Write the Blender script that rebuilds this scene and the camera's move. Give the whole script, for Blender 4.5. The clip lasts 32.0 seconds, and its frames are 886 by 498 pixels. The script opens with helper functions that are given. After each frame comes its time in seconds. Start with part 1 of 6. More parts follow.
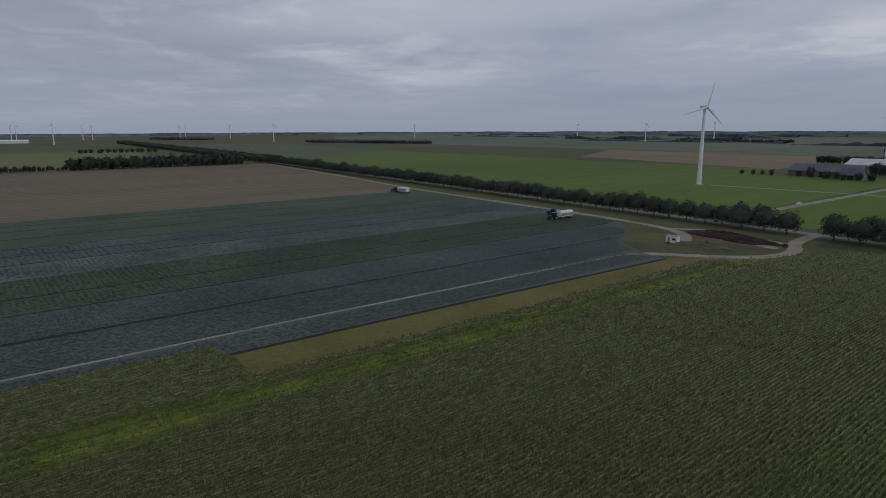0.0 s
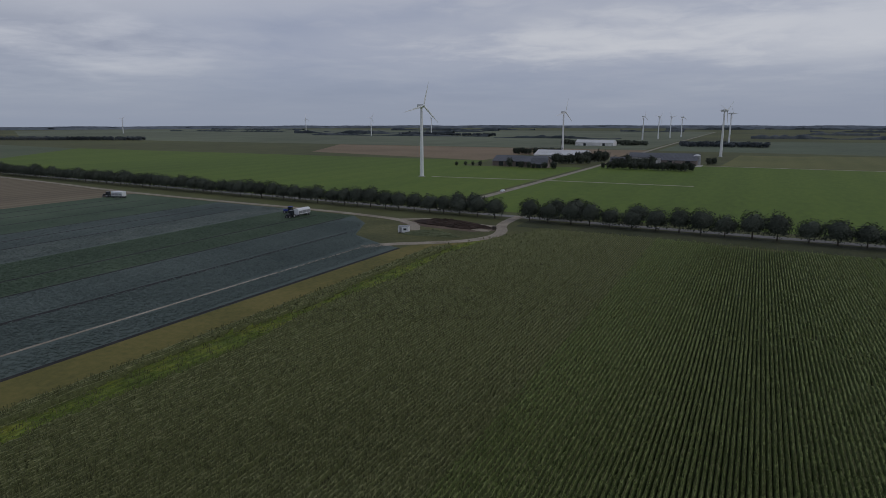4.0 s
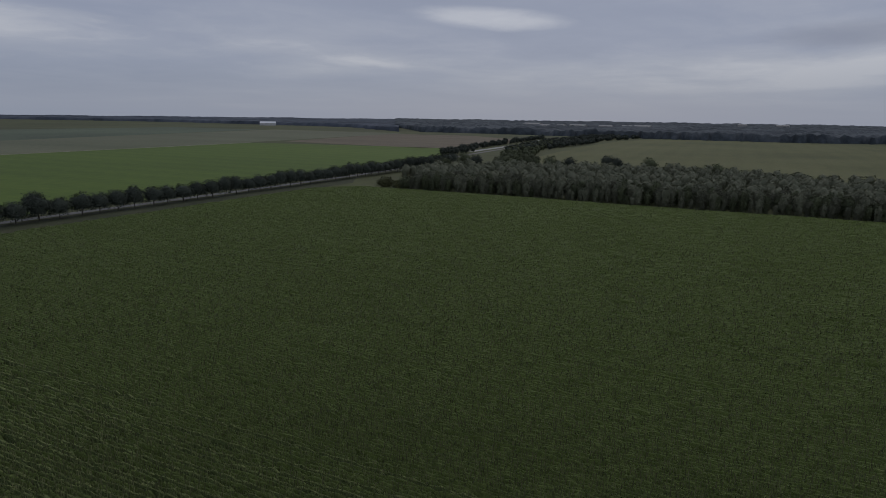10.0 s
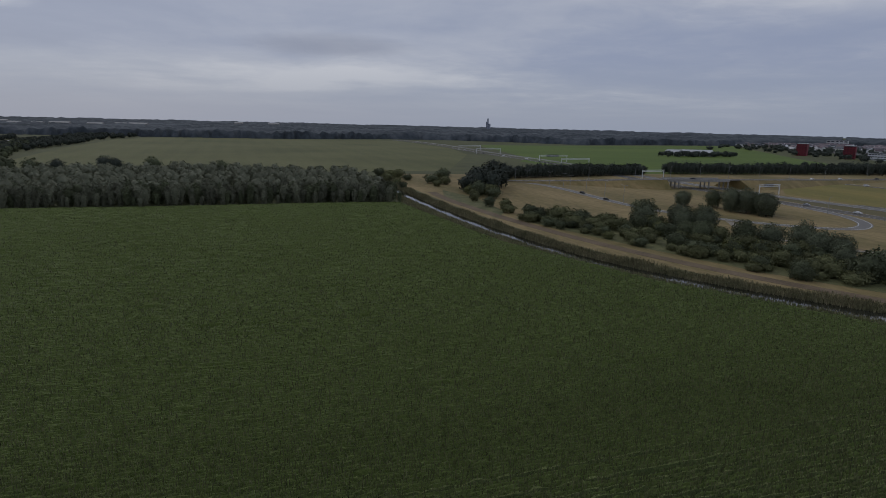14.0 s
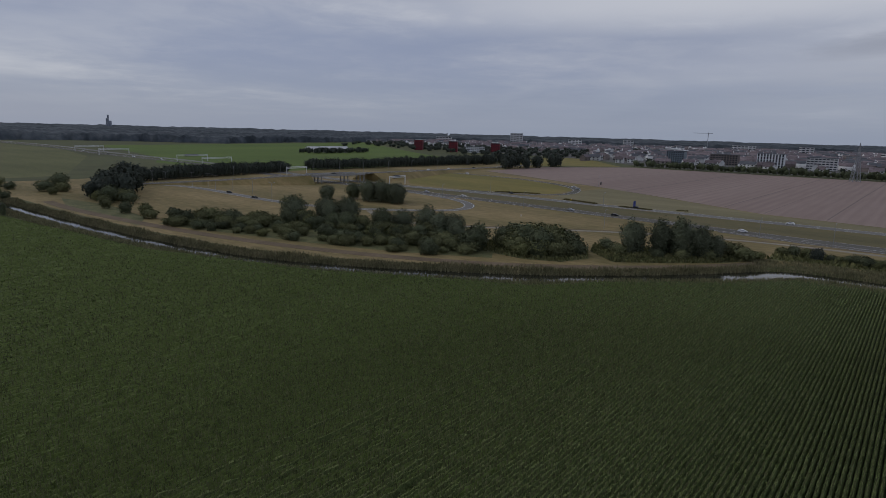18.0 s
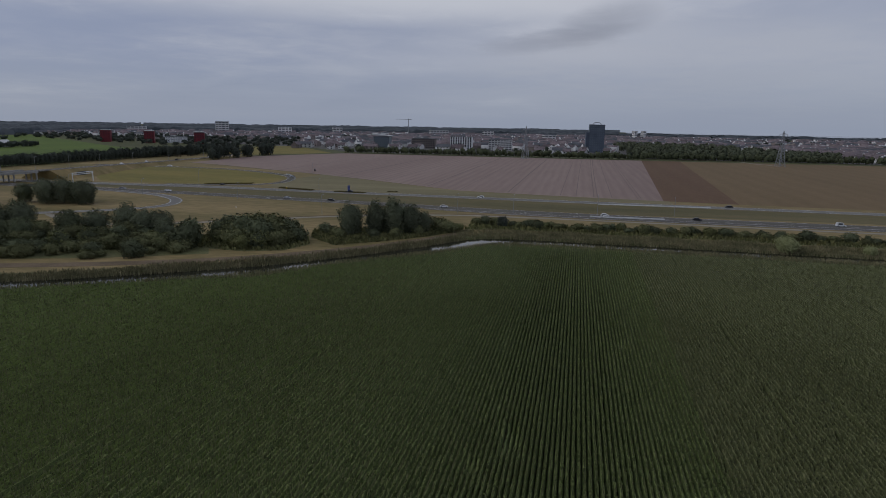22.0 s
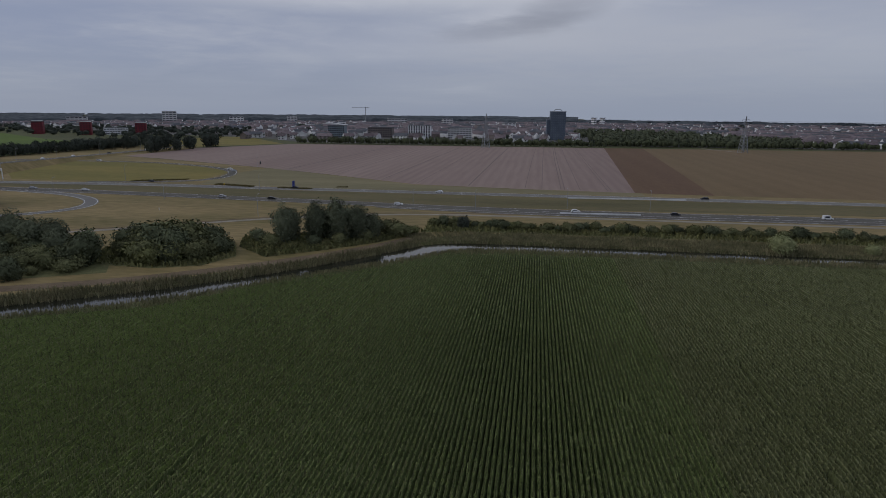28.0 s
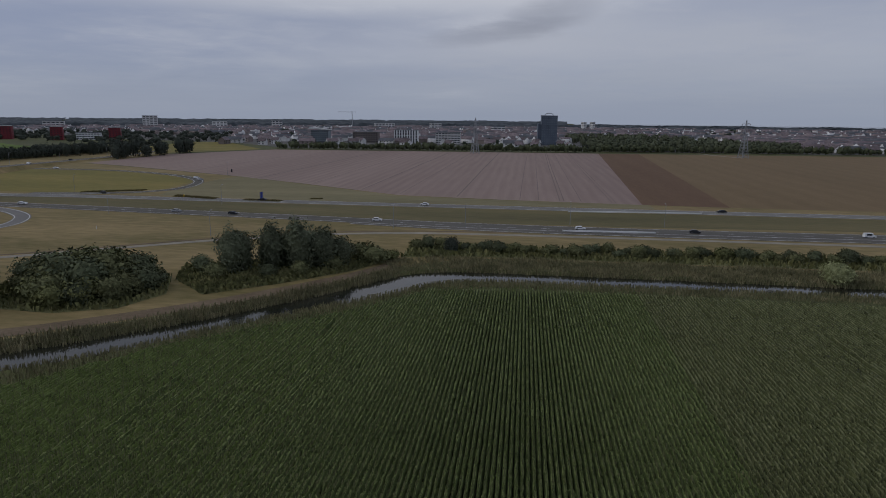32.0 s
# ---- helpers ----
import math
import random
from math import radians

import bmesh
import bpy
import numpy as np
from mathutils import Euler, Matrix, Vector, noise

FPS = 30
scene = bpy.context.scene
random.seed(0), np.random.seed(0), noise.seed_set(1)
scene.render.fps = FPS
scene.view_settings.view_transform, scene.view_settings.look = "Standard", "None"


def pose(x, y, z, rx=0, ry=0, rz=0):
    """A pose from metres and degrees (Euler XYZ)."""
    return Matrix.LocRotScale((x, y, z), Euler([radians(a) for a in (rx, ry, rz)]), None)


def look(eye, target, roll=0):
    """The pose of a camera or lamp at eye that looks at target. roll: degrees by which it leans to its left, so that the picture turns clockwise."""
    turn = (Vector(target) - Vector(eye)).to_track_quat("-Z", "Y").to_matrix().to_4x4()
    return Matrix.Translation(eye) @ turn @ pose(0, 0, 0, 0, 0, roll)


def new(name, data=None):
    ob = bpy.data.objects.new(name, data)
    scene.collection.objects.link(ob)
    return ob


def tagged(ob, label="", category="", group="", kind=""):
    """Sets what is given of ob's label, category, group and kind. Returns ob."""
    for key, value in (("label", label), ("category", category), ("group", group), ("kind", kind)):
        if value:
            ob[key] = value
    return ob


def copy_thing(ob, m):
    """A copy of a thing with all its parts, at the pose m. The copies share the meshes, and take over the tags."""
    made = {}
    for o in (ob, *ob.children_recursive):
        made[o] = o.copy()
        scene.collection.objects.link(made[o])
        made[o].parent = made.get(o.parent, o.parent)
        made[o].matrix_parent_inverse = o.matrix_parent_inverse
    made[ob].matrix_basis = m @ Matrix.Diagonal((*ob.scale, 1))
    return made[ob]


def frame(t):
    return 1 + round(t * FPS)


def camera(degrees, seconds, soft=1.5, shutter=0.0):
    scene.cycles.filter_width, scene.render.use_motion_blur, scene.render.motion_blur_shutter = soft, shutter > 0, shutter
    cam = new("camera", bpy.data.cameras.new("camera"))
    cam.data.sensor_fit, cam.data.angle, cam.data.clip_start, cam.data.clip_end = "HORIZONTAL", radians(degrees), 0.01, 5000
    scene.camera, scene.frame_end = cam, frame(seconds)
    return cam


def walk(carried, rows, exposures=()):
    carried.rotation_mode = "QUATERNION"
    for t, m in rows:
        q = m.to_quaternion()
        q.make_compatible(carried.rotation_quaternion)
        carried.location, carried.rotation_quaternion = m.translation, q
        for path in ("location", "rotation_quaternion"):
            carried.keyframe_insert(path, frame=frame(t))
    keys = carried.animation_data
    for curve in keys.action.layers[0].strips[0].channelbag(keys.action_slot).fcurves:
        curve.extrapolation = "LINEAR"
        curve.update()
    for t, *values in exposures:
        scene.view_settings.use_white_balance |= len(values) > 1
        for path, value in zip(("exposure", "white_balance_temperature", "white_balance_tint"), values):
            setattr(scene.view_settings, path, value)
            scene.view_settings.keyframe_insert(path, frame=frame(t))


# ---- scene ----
# ---------- camera: a drone turning over a maize field, then flying south ----------
cam = camera(72.1, 32.0, soft=0.75)
PATH = [
    (0.0, pose(-3.61, 8.79, 43.98, 78.72, 0.20, 51.93)),
    (0.5, pose(-3.49, 9.02, 44.05, 78.70, 0.32, 51.06)),
    (1.0, pose(-3.41, 9.17, 44.14, 78.63, 0.32, 48.82)),
    (1.5, pose(-3.32, 9.16, 44.25, 78.58, 0.34, 46.18)),
    (2.0, pose(-3.16, 8.81, 44.43, 78.52, 0.44, 43.20)),
    (2.5, pose(-2.78, 7.99, 44.73, 78.42, 0.47, 39.67)),
    (4.5, pose(-0.25, 2.55, 46.48, 78.06, -0.02, 20.88)),
    (5.0, pose(0.07, 1.39, 46.82, 78.02, -0.03, 13.27)),
    (5.5, pose(0.13, 0.58, 47.07, 77.93, 0.00, 6.41)),
    (6.0, pose(-0.00, -0.00, 47.20, 77.90, -0.09, -0.63)),
    (6.5, pose(-0.08, -0.40, 47.25, 77.87, -0.08, -8.49)),
    (7.0, pose(-0.26, -0.84, 47.18, 77.80, -0.19, -17.89)),
    (7.5, pose(-0.54, -1.32, 47.12, 77.68, -0.15, -24.99)),
    (8.0, pose(-0.80, -1.88, 47.06, 77.62, -0.10, -31.52)),
    (8.5, pose(-1.07, -2.60, 47.06, 77.58, -0.18, -37.85)),
    (9.0, pose(-1.39, -3.28, 47.06, 77.56, -0.37, -45.58)),
    (9.5, pose(-1.75, -3.89, 47.00, 77.54, -0.60, -54.32)),
    (10.0, pose(-2.17, -4.44, 46.95, 77.58, -0.78, -64.85)),
    (10.5, pose(-2.76, -4.77, 46.96, 77.66, -0.90, -73.83)),
    (11.0, pose(-3.48, -4.97, 46.98, 77.81, -1.07, -82.83)),
    (11.5, pose(-4.17, -5.12, 46.88, 77.92, -1.17, -90.19)),
    (12.0, pose(-4.70, -5.30, 46.81, 78.01, -1.24, -96.19)),
    (12.5, pose(-5.18, -5.35, 46.87, 78.07, -1.33, -99.69)),
    (13.0, pose(-5.48, -5.27, 46.93, 78.14, -1.35, -103.13)),
    (13.5, pose(-5.72, -5.11, 46.95, 78.18, -1.40, -106.05)),
    (14.0, pose(-5.98, -4.79, 46.88, 78.24, -1.42, -108.78)),
    (14.5, pose(-6.37, -4.32, 46.89, 78.29, -1.36, -111.75)),
    (16.5, pose(-8.94, -1.90, 47.28, 78.62, -1.46, -127.25)),
    (17.0, pose(-9.49, -1.36, 47.41, 78.70, -1.57, -131.48)),
    (17.5, pose(-9.86, -0.90, 47.39, 78.78, -1.61, -135.97)),
    (18.0, pose(-10.09, -0.48, 47.28, 78.89, -1.55, -141.25)),
    (18.5, pose(-10.22, -0.13, 47.26, 78.98, -1.44, -147.04)),
    (19.0, pose(-10.35, 0.24, 47.25, 79.03, -1.18, -154.07)),
    (19.5, pose(-10.48, 0.64, 47.28, 78.99, -1.04, -160.16)),
    (20.0, pose(-10.64, 0.89, 47.29, 78.88, -0.93, -163.54)),
    (20.5, pose(-10.84, 1.13, 47.25, 78.75, -0.82, -164.86)),
    (21.0, pose(-10.94, 1.38, 47.12, 78.58, -0.84, -165.99)),
    (21.5, pose(-11.09, 1.45, 47.14, 78.52, -0.86, -167.00)),
    (22.0, pose(-11.13, 1.26, 47.11, 78.32, -0.93, -167.62)),
    (22.5, pose(-11.10, 0.74, 46.90, 78.07, -0.95, -167.70)),
    (23.0, pose(-11.06, -0.26, 46.85, 77.84, -0.90, -167.81)),
    (23.5, pose(-11.00, -1.79, 46.74, 77.68, -0.86, -167.99)),
    (24.0, pose(-10.80, -3.89, 46.68, 77.56, -0.75, -168.47)),
    (24.5, pose(-10.50, -6.48, 46.68, 77.45, -0.57, -169.11)),
    (25.0, pose(-10.18, -9.53, 46.78, 77.36, -0.45, -169.90)),
    (25.5, pose(-9.92, -13.00, 46.81, 77.29, -0.37, -170.68)),
    (27.5, pose(-7.89, -29.02, 46.88, 77.28, -0.44, -171.23)),
    (28.0, pose(-7.16, -33.36, 46.86, 77.29, -0.51, -171.37)),
    (28.5, pose(-6.35, -37.84, 46.78, 77.32, -0.52, -171.58)),
    (29.0, pose(-5.46, -42.48, 46.74, 77.39, -0.53, -171.78)),
    (29.5, pose(-4.71, -47.29, 46.78, 77.46, -0.50, -171.91)),
    (30.0, pose(-4.01, -52.31, 46.69, 77.50, -0.49, -172.04)),
    (30.5, pose(-3.40, -57.36, 46.61, 77.54, -0.45, -172.17)),
    (31.0, pose(-3.00, -62.53, 46.47, 77.59, -0.49, -172.30)),
    (31.5, pose(-2.93, -67.74, 46.31, 77.62, -0.42, -172.36)),
    (32.0, pose(-2.83, -72.86, 45.94, 77.72, -0.50, -172.43)),
]
walk(cam, PATH, [(0.0, 0.0), (4.5, 0.0), (7.0, -0.08), (8.5, -0.15), (10.0, -0.15), (12.5, 0.0), (32.0, 0.0)])

# ---------- world: a closed, layered overcast ----------
SUN_BEARING, SUN_HEIGHT = 75.0, 38.0      # degrees clockwise from +y, degrees above the horizon
world = bpy.data.worlds.new("overcast")
scene.world = world
world.use_nodes = True


class Tree:
    """Small helper that adds nodes to a node tree and links them."""

    def __init__(self, tree):
        self.t = tree
        tree.nodes.clear()

    def n(self, kind, props=None, **ins):
        node = self.t.nodes.new(kind)
        for k, v in (props or {}).items():
            if k == "operation":
                node.operation = v
            elif k == "use_clamp":
                node.use_clamp = v
            elif k == "data_type":
                node.data_type = v
            elif k == "blend_type":
                node.blend_type = v
            elif k == "sky_type":
                node.sky_type = v
            elif k == "sun_disc":
                node.sun_disc = v
            elif k == "sun_elevation":
                node.sun_elevation = v
            elif k == "sun_rotation":
                node.sun_rotation = v
            elif k == "interpolation_type":
                node.interpolation_type = v
        for k, v in ins.items():
            key = int(k[1:]) if k[0] == "i" and k[1:].isdigit() else k.replace("_", " ")
            sock = node.inputs[key]
            if hasattr(v, "is_linked"):
                self.t.links.new(v, sock)
            else:
                sock.default_value = v
        return node

    def math(self, op, a, b=0.0, clamp=False):
        return self.n("ShaderNodeMath", {"operation": op, "use_clamp": clamp}, i0=a, i1=b).outputs[0]

    def mix(self, fac, a, b, blend="MIX"):
        m = self.n("ShaderNodeMix", {"data_type": "RGBA", "blend_type": blend}, i0=fac, i6=a, i7=b)
        return m.outputs[2]

    def ramp(self, fac, stops):
        r = self.n("ShaderNodeValToRGB", Fac=fac)
        el = r.color_ramp.elements
        while len(el) < len(stops):
            el.new(0.5)
        for e, (p, c) in zip(el, stops):
            e.position, e.color = p, (*c, 1.0) if len(c) == 3 else c
        return r.outputs[0]

    def noise(self, vec, scale, detail=4.0, rough=0.55, dist=0.0):
        return self.n("ShaderNodeTexNoise", Vector=vec, Scale=scale, Detail=detail, Roughness=rough, Distortion=dist).outputs[0]


def rgb(*c):
    return (*c, 1.0)


wt = Tree(world.node_tree)
gen = wt.n("ShaderNodeTexCoord").outputs["Generated"]
sep = wt.n("ShaderNodeSeparateXYZ", Vector=gen)
up = wt.math("MAXIMUM", sep.outputs[2], 0.0)
den = wt.math("ADD", up, 0.085)
px_ = wt.math("DIVIDE", sep.outputs[0], den)
py_ = wt.math("DIVIDE", sep.outputs[1], den)
plane = wt.n("ShaderNodeCombineXYZ", X=px_, Y=py_, Z=0.0).outputs[0]
big = wt.noise(plane, 0.22, 3.0, 0.45, 0.3)
fine = wt.noise(plane, 0.9, 5.0, 0.5, 0.4)
wisp = wt.noise(plane, 3.2, 5.0, 0.6, 0.6)
cloud = wt.math("ADD", wt.math("ADD", wt.math("MULTIPLY", big, 0.66), wt.math("MULTIPLY", fine, 0.26)), wt.math("MULTIPLY", wisp, 0.08))
col = wt.ramp(cloud, [(0.34, (0.226, 0.262, 0.374)), (0.46, (0.288, 0.322, 0.429)), (0.55, (0.360, 0.388, 0.477)), (0.65, (0.52, 0.535, 0.595))])


def cloud_bank(bearing, height, wide, tall, lean, depth, rag=0.5):
    """A lone cloud low in the sky: how much of it covers a direction, 0 to depth, with ragged edges."""
    a, e, k = radians(bearing), radians(height), radians(lean)
    right = Vector((math.cos(a), -math.sin(a), 0))
    top = Vector((-math.sin(a) * math.sin(e), -math.cos(a) * math.sin(e), math.cos(e)))
    fore = Vector((math.sin(a) * math.cos(e), math.cos(a) * math.cos(e), math.sin(e)))
    along, across = right * math.cos(k) + top * math.sin(k), top * math.cos(k) - right * math.sin(k)

    def dot(v):
        return wt.n("ShaderNodeVectorMath", {"operation": "DOT_PRODUCT"}, i0=gen, i1=tuple(v)).outputs[1]

    u = wt.math("DIVIDE", dot(along), radians(wide))
    w = wt.math("DIVIDE", dot(across), radians(tall))
    r = wt.math("ADD", wt.math("MULTIPLY", u, u), wt.math("MULTIPLY", w, w))
    r = wt.math("ADD", r, wt.math("MULTIPLY", wt.math("SUBTRACT", wisp, 0.5), 1.5 * rag))
    r = wt.math("ADD", r, wt.math("MULTIPLY", wt.math("SUBTRACT", fine, 0.5), 3.0 * rag))
    soft_edge = wt.n("ShaderNodeMapRange", {"interpolation_type": "SMOOTHSTEP"}, Value=r, From_Min=1.6, From_Max=-0.3).outputs[0]
    ahead = wt.math("GREATER_THAN", dot(fore), 0.5)
    return wt.math("MULTIPLY", wt.math("MULTIPLY", soft_edge, ahead), depth)


for spec, shade in (((-84.0, 8.5, 28.0, 7.5, 0.0, 0.9, 0.8), (0.255, 0.280, 0.365)), ((-46.0, 10.5, 26.0, 2.0, 2.0, 0.5, 0.9), (0.50, 0.515, 0.575)), ((-18.0, 8.0, 17.0, 3.2, 0.0, 0.55, 1.0), (0.49, 0.505, 0.56)),
                    ((4.0, 7.0, 28.0, 2.4, -1.0, 0.7, 1.0), (0.60, 0.61, 0.65)), ((62.0, 9.5, 24.0, 5.0, 0.0, 0.35, 0.8), (0.285, 0.315, 0.41)), ((69.0, 8.4, 6.5, 0.9, -3.0, 0.7, 0.7), (0.60, 0.615, 0.67)), ((133.0, 6.0, 20.0, 4.5, 4.0, 0.75, 0.8), (0.245, 0.285, 0.41)),
                    ((168.0, 11.5, 26.0, 2.6, 0.0, 0.7, 0.8), (0.56, 0.575, 0.63)), ((192.0, 5.0, 24.0, 4.5, 0.0, 0.6, 0.8), (0.44, 0.455, 0.51)),
                    ((98.6, 6.4, 7.0, 1.0, 0.0, 0.6, 0.3), (0.215, 0.235, 0.315)), ((176.5, 7.3, 6.5, 0.9, 7.0, 0.55, 0.6), (0.24, 0.255, 0.32)), ((181.5, 8.7, 4.5, 1.7, 14.0, 0.55, 0.7), (0.25, 0.265, 0.325))):
    col = wt.mix(cloud_bank(*spec), col, rgb(*shade))
low = wt.n("ShaderNodeMapRange", Value=up, From_Min=0.0, From_Max=0.10).outputs[0]
col = wt.mix(low, rgb(0.272, 0.312, 0.405), col)
cloud_bg = wt.n("ShaderNodeBackground", Color=col, Strength=1.0)
sky = wt.n("ShaderNodeTexSky", {"sky_type": "NISHITA", "sun_disc": False, "sun_elevation": radians(SUN_HEIGHT), "sun_rotation": radians(SUN_BEARING)})
sky_bg = wt.n("ShaderNodeBackground", Color=sky.outputs[0], Strength=0.08)
both = wt.n("ShaderNodeMixShader", i0=0.93, i1=sky_bg.outputs[0], i2=cloud_bg.outputs[0])
wt.n("ShaderNodeOutputWorld", Surface=both.outputs[0])

sun = new("sun", bpy.data.lights.new("sun", "SUN"))
sun.data.energy, sun.data.angle, sun.data.color = 0.5, radians(30), (1.0, 0.96, 0.9)
sb, sh = radians(SUN_BEARING), radians(SUN_HEIGHT)
sun.matrix_world = look((math.sin(sb) * math.cos(sh) * 200, math.cos(sb) * math.cos(sh) * 200, math.sin(sh) * 200), (0, 0, 0))

# ---------- materials ----------
def surface(name, tones, scale=0.2, grain=2.0, rough=0.9, bump=0.0, bump_scale=3.0, stripe=None, island=0.0, ob_random=0.0, metal=0.0, soft=(0.35, 0.65), spec=0.3, stretch=None):
    """A weathered surface: two scales of noise between the tones, row stripes, per-piece variation and fine relief."""
    m = bpy.data.materials.new(name)
    m.use_nodes = True
    t = Tree(m.node_tree)
    co = t.n("ShaderNodeTexCoord").outputs["Object"]
    if stretch:
        co = t.n("ShaderNodeMapping", Vector=co, Scale=stretch).outputs[0]
    a = t.noise(co, scale, 3.0)
    b = t.noise(co, grain, 5.0, 0.6)
    f = t.math("ADD", t.math("MULTIPLY", a, 0.55), t.math("MULTIPLY", b, 0.45))
    if stripe:
        axis, period, amount = stripe
        s = t.n("ShaderNodeSeparateXYZ", Vector=co).outputs["XY".index(axis)]
        wob = t.math("MULTIPLY", b, period * 0.35)
        w = t.math("SINE", t.math("MULTIPLY", t.math("ADD", s, wob), 2 * math.pi / period))
        f = t.math("ADD", f, t.math("MULTIPLY", w, amount))
    n = len(tones)
    stops = [(soft[0] + (soft[1] - soft[0]) * i / max(1, n - 1), c) for i, c in enumerate(tones)]
    col = t.ramp(f, stops)
    if island:
        r = t.n("ShaderNodeNewGeometry").outputs["Random Per Island"]
        v = t.math("ADD", t.math("MULTIPLY", r, 2 * island), 1 - island)
        col = t.mix(1.0, col, t.n("ShaderNodeCombineColor", Red=v, Green=v, Blue=v).outputs[0], "MULTIPLY")
    if ob_random:
        r = t.n("ShaderNodeObjectInfo").outputs["Random"]
        v = t.math("ADD", t.math("MULTIPLY", r, 2 * ob_random), 1 - ob_random)
        col = t.mix(1.0, col, t.n("ShaderNodeCombineColor", Red=v, Green=v, Blue=v).outputs[0], "MULTIPLY")
    p = t.n("ShaderNodeBsdfPrincipled", Base_Color=col, Roughness=rough, Metallic=metal)
    p.inputs["Specular IOR Level"].default_value = spec
    if bump:
        h = t.noise(co, bump_scale, 4.0, 0.65)
        bn = t.n("ShaderNodeBump", Strength=min(1.0, bump), Distance=max(0.05, bump), Height=h)
        t.t.links.new(bn.outputs[0], p.inputs["Normal"])
    t.n("ShaderNodeOutputMaterial", Surface=p.outputs[0])
    return m


def tone(c, k):
    return tuple(v * k for v in c)


def ramp3(c, lo=0.7, hi=1.3):
    return [tone(c, lo), c, tone(c, hi)]


M_GROUND = surface("polder_grass", ramp3((0.080, 0.085, 0.028)), 0.004, 0.05, bump=0.1, bump_scale=0.5)
M_CORN = surface("maize_leaf", [(0.050, 0.070, 0.018), (0.081, 0.104, 0.029), (0.131, 0.153, 0.050)], 0.6, 2.0, 0.55, island=0.5, spec=0.1, soft=(0.3, 0.7))
M_CORN_W = surface("maize_leaf_pale", [(0.058, 0.067, 0.025), (0.091, 0.098, 0.038), (0.140, 0.140, 0.060)], 0.6, 2.0, 0.55, island=0.5, spec=0.1, soft=(0.3, 0.7))
# row tops lighter than flanks: tassel colour plus painted light and shade
M_CORN_BODY = surface("maize_shaded_lower_leaves", [(0.048, 0.067, 0.018), (0.090, 0.119, 0.034), (0.148, 0.179, 0.058)], 1.8, 6.0, 0.85, bump=0.6, bump_scale=4.0, soft=(0.32, 0.68))
M_CORN_TOP = surface("maize_lit_tops", [(0.092, 0.118, 0.034), (0.165, 0.198, 0.062), (0.262, 0.286, 0.106)], 1.8, 5.0, 0.85, bump=0.6, bump_scale=4.0, soft=(0.32, 0.68))
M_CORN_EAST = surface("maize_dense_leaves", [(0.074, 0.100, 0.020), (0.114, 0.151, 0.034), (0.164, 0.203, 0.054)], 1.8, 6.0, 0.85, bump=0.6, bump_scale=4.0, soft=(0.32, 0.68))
M_CORN_TOP_W = surface("maize_lit_tops_pale", [(0.098, 0.110, 0.044), (0.176, 0.186, 0.076), (0.280, 0.276, 0.126)], 1.8, 5.0, 0.85, bump=0.6, bump_scale=4.0, soft=(0.32, 0.68))
M_SOIL = surface("dark_soil", [(0.060, 0.057, 0.032), (0.087, 0.083, 0.046), (0.121, 0.113, 0.064)], 0.1, 2.0, bump=0.2)
M_WEED = surface("lush_weeds", [(0.066, 0.096, 0.014), (0.118, 0.156, 0.021), (0.196, 0.208, 0.031)], 0.16, 1.4, 0.8, island=0.4, bump=0.5)
M_DRYGRASS = surface("dry_grass_strip", [(0.088, 0.087, 0.020), (0.134, 0.118, 0.029), (0.176, 0.143, 0.041)], 0.06, 0.8, bump=0.2)
M_VERGE = surface("rough_verge", [(0.051, 0.058, 0.019), (0.084, 0.086, 0.028), (0.127, 0.118, 0.044)], 0.05, 0.6, bump=0.25)
M_CAB = surface("blue_green_cabbage", [(0.052, 0.069, 0.060), (0.074, 0.096, 0.084), (0.102, 0.127, 0.111)], 0.03, 0.7, 0.7, bump=0.3, bump_scale=2.0, island=0.2, spec=0.15)
M_CABD = surface("dark_green_cabbage", [(0.040, 0.063, 0.038), (0.060, 0.088, 0.053), (0.084, 0.114, 0.070)], 0.03, 0.7, 0.75, bump=0.3, bump_scale=2.0, island=0.2, spec=0.1)
M_CABP = surface("pale_cut_cabbage", [(0.060, 0.078, 0.066), (0.094, 0.116, 0.099), (0.160, 0.176, 0.146)], 0.05, 0.9, 0.7, bump=0.3, bump_scale=2.0, island=0.35, spec=0.15)
M_STUBBLE = surface("brown_stubble", [(0.112, 0.088, 0.054), (0.152, 0.12, 0.074), (0.198, 0.16, 0.098)], 0.02, 0.4, stripe=("X", 9.0, 0.10), bump=0.15, stretch=(1, 0.12, 1), soft=(0.3, 0.7))
M_GREEN = surface("bright_green_crop", [(0.060, 0.096, 0.009), (0.087, 0.136, 0.013), (0.118, 0.168, 0.018)], 0.006, 0.3, stripe=("X", 27.0, 0.03), bump=0.15, stretch=(1, 0.3, 1), soft=(0.3, 0.7))
M_GREEN2 = surface("grey_green_crop", [(0.066, 0.088, 0.044), (0.090, 0.112, 0.058), (0.118, 0.136, 0.076)], 0.006, 0.25, bump=0.1, stretch=(1, 0.4, 1))
M_OLIVE = surface("olive_field", [(0.077, 0.085, 0.024), (0.110, 0.112, 0.034), (0.139, 0.138, 0.047)], 0.006, 0.25, bump=0.1, stripe=("Y", 24.0, 0.02))
M_TANGREY = surface("tan_grey_crop", [(0.104, 0.112, 0.060), (0.134, 0.140, 0.078), (0.168, 0.170, 0.098)], 0.006, 0.25, bump=0.1, stretch=(1, 0.4, 1))
M_OLGREEN = surface("olive_green_crop", [(0.094, 0.100, 0.028), (0.126, 0.128, 0.038), (0.160, 0.155, 0.050)], 0.006, 0.25, bump=0.1, stripe=("X", 24.0, 0.03))
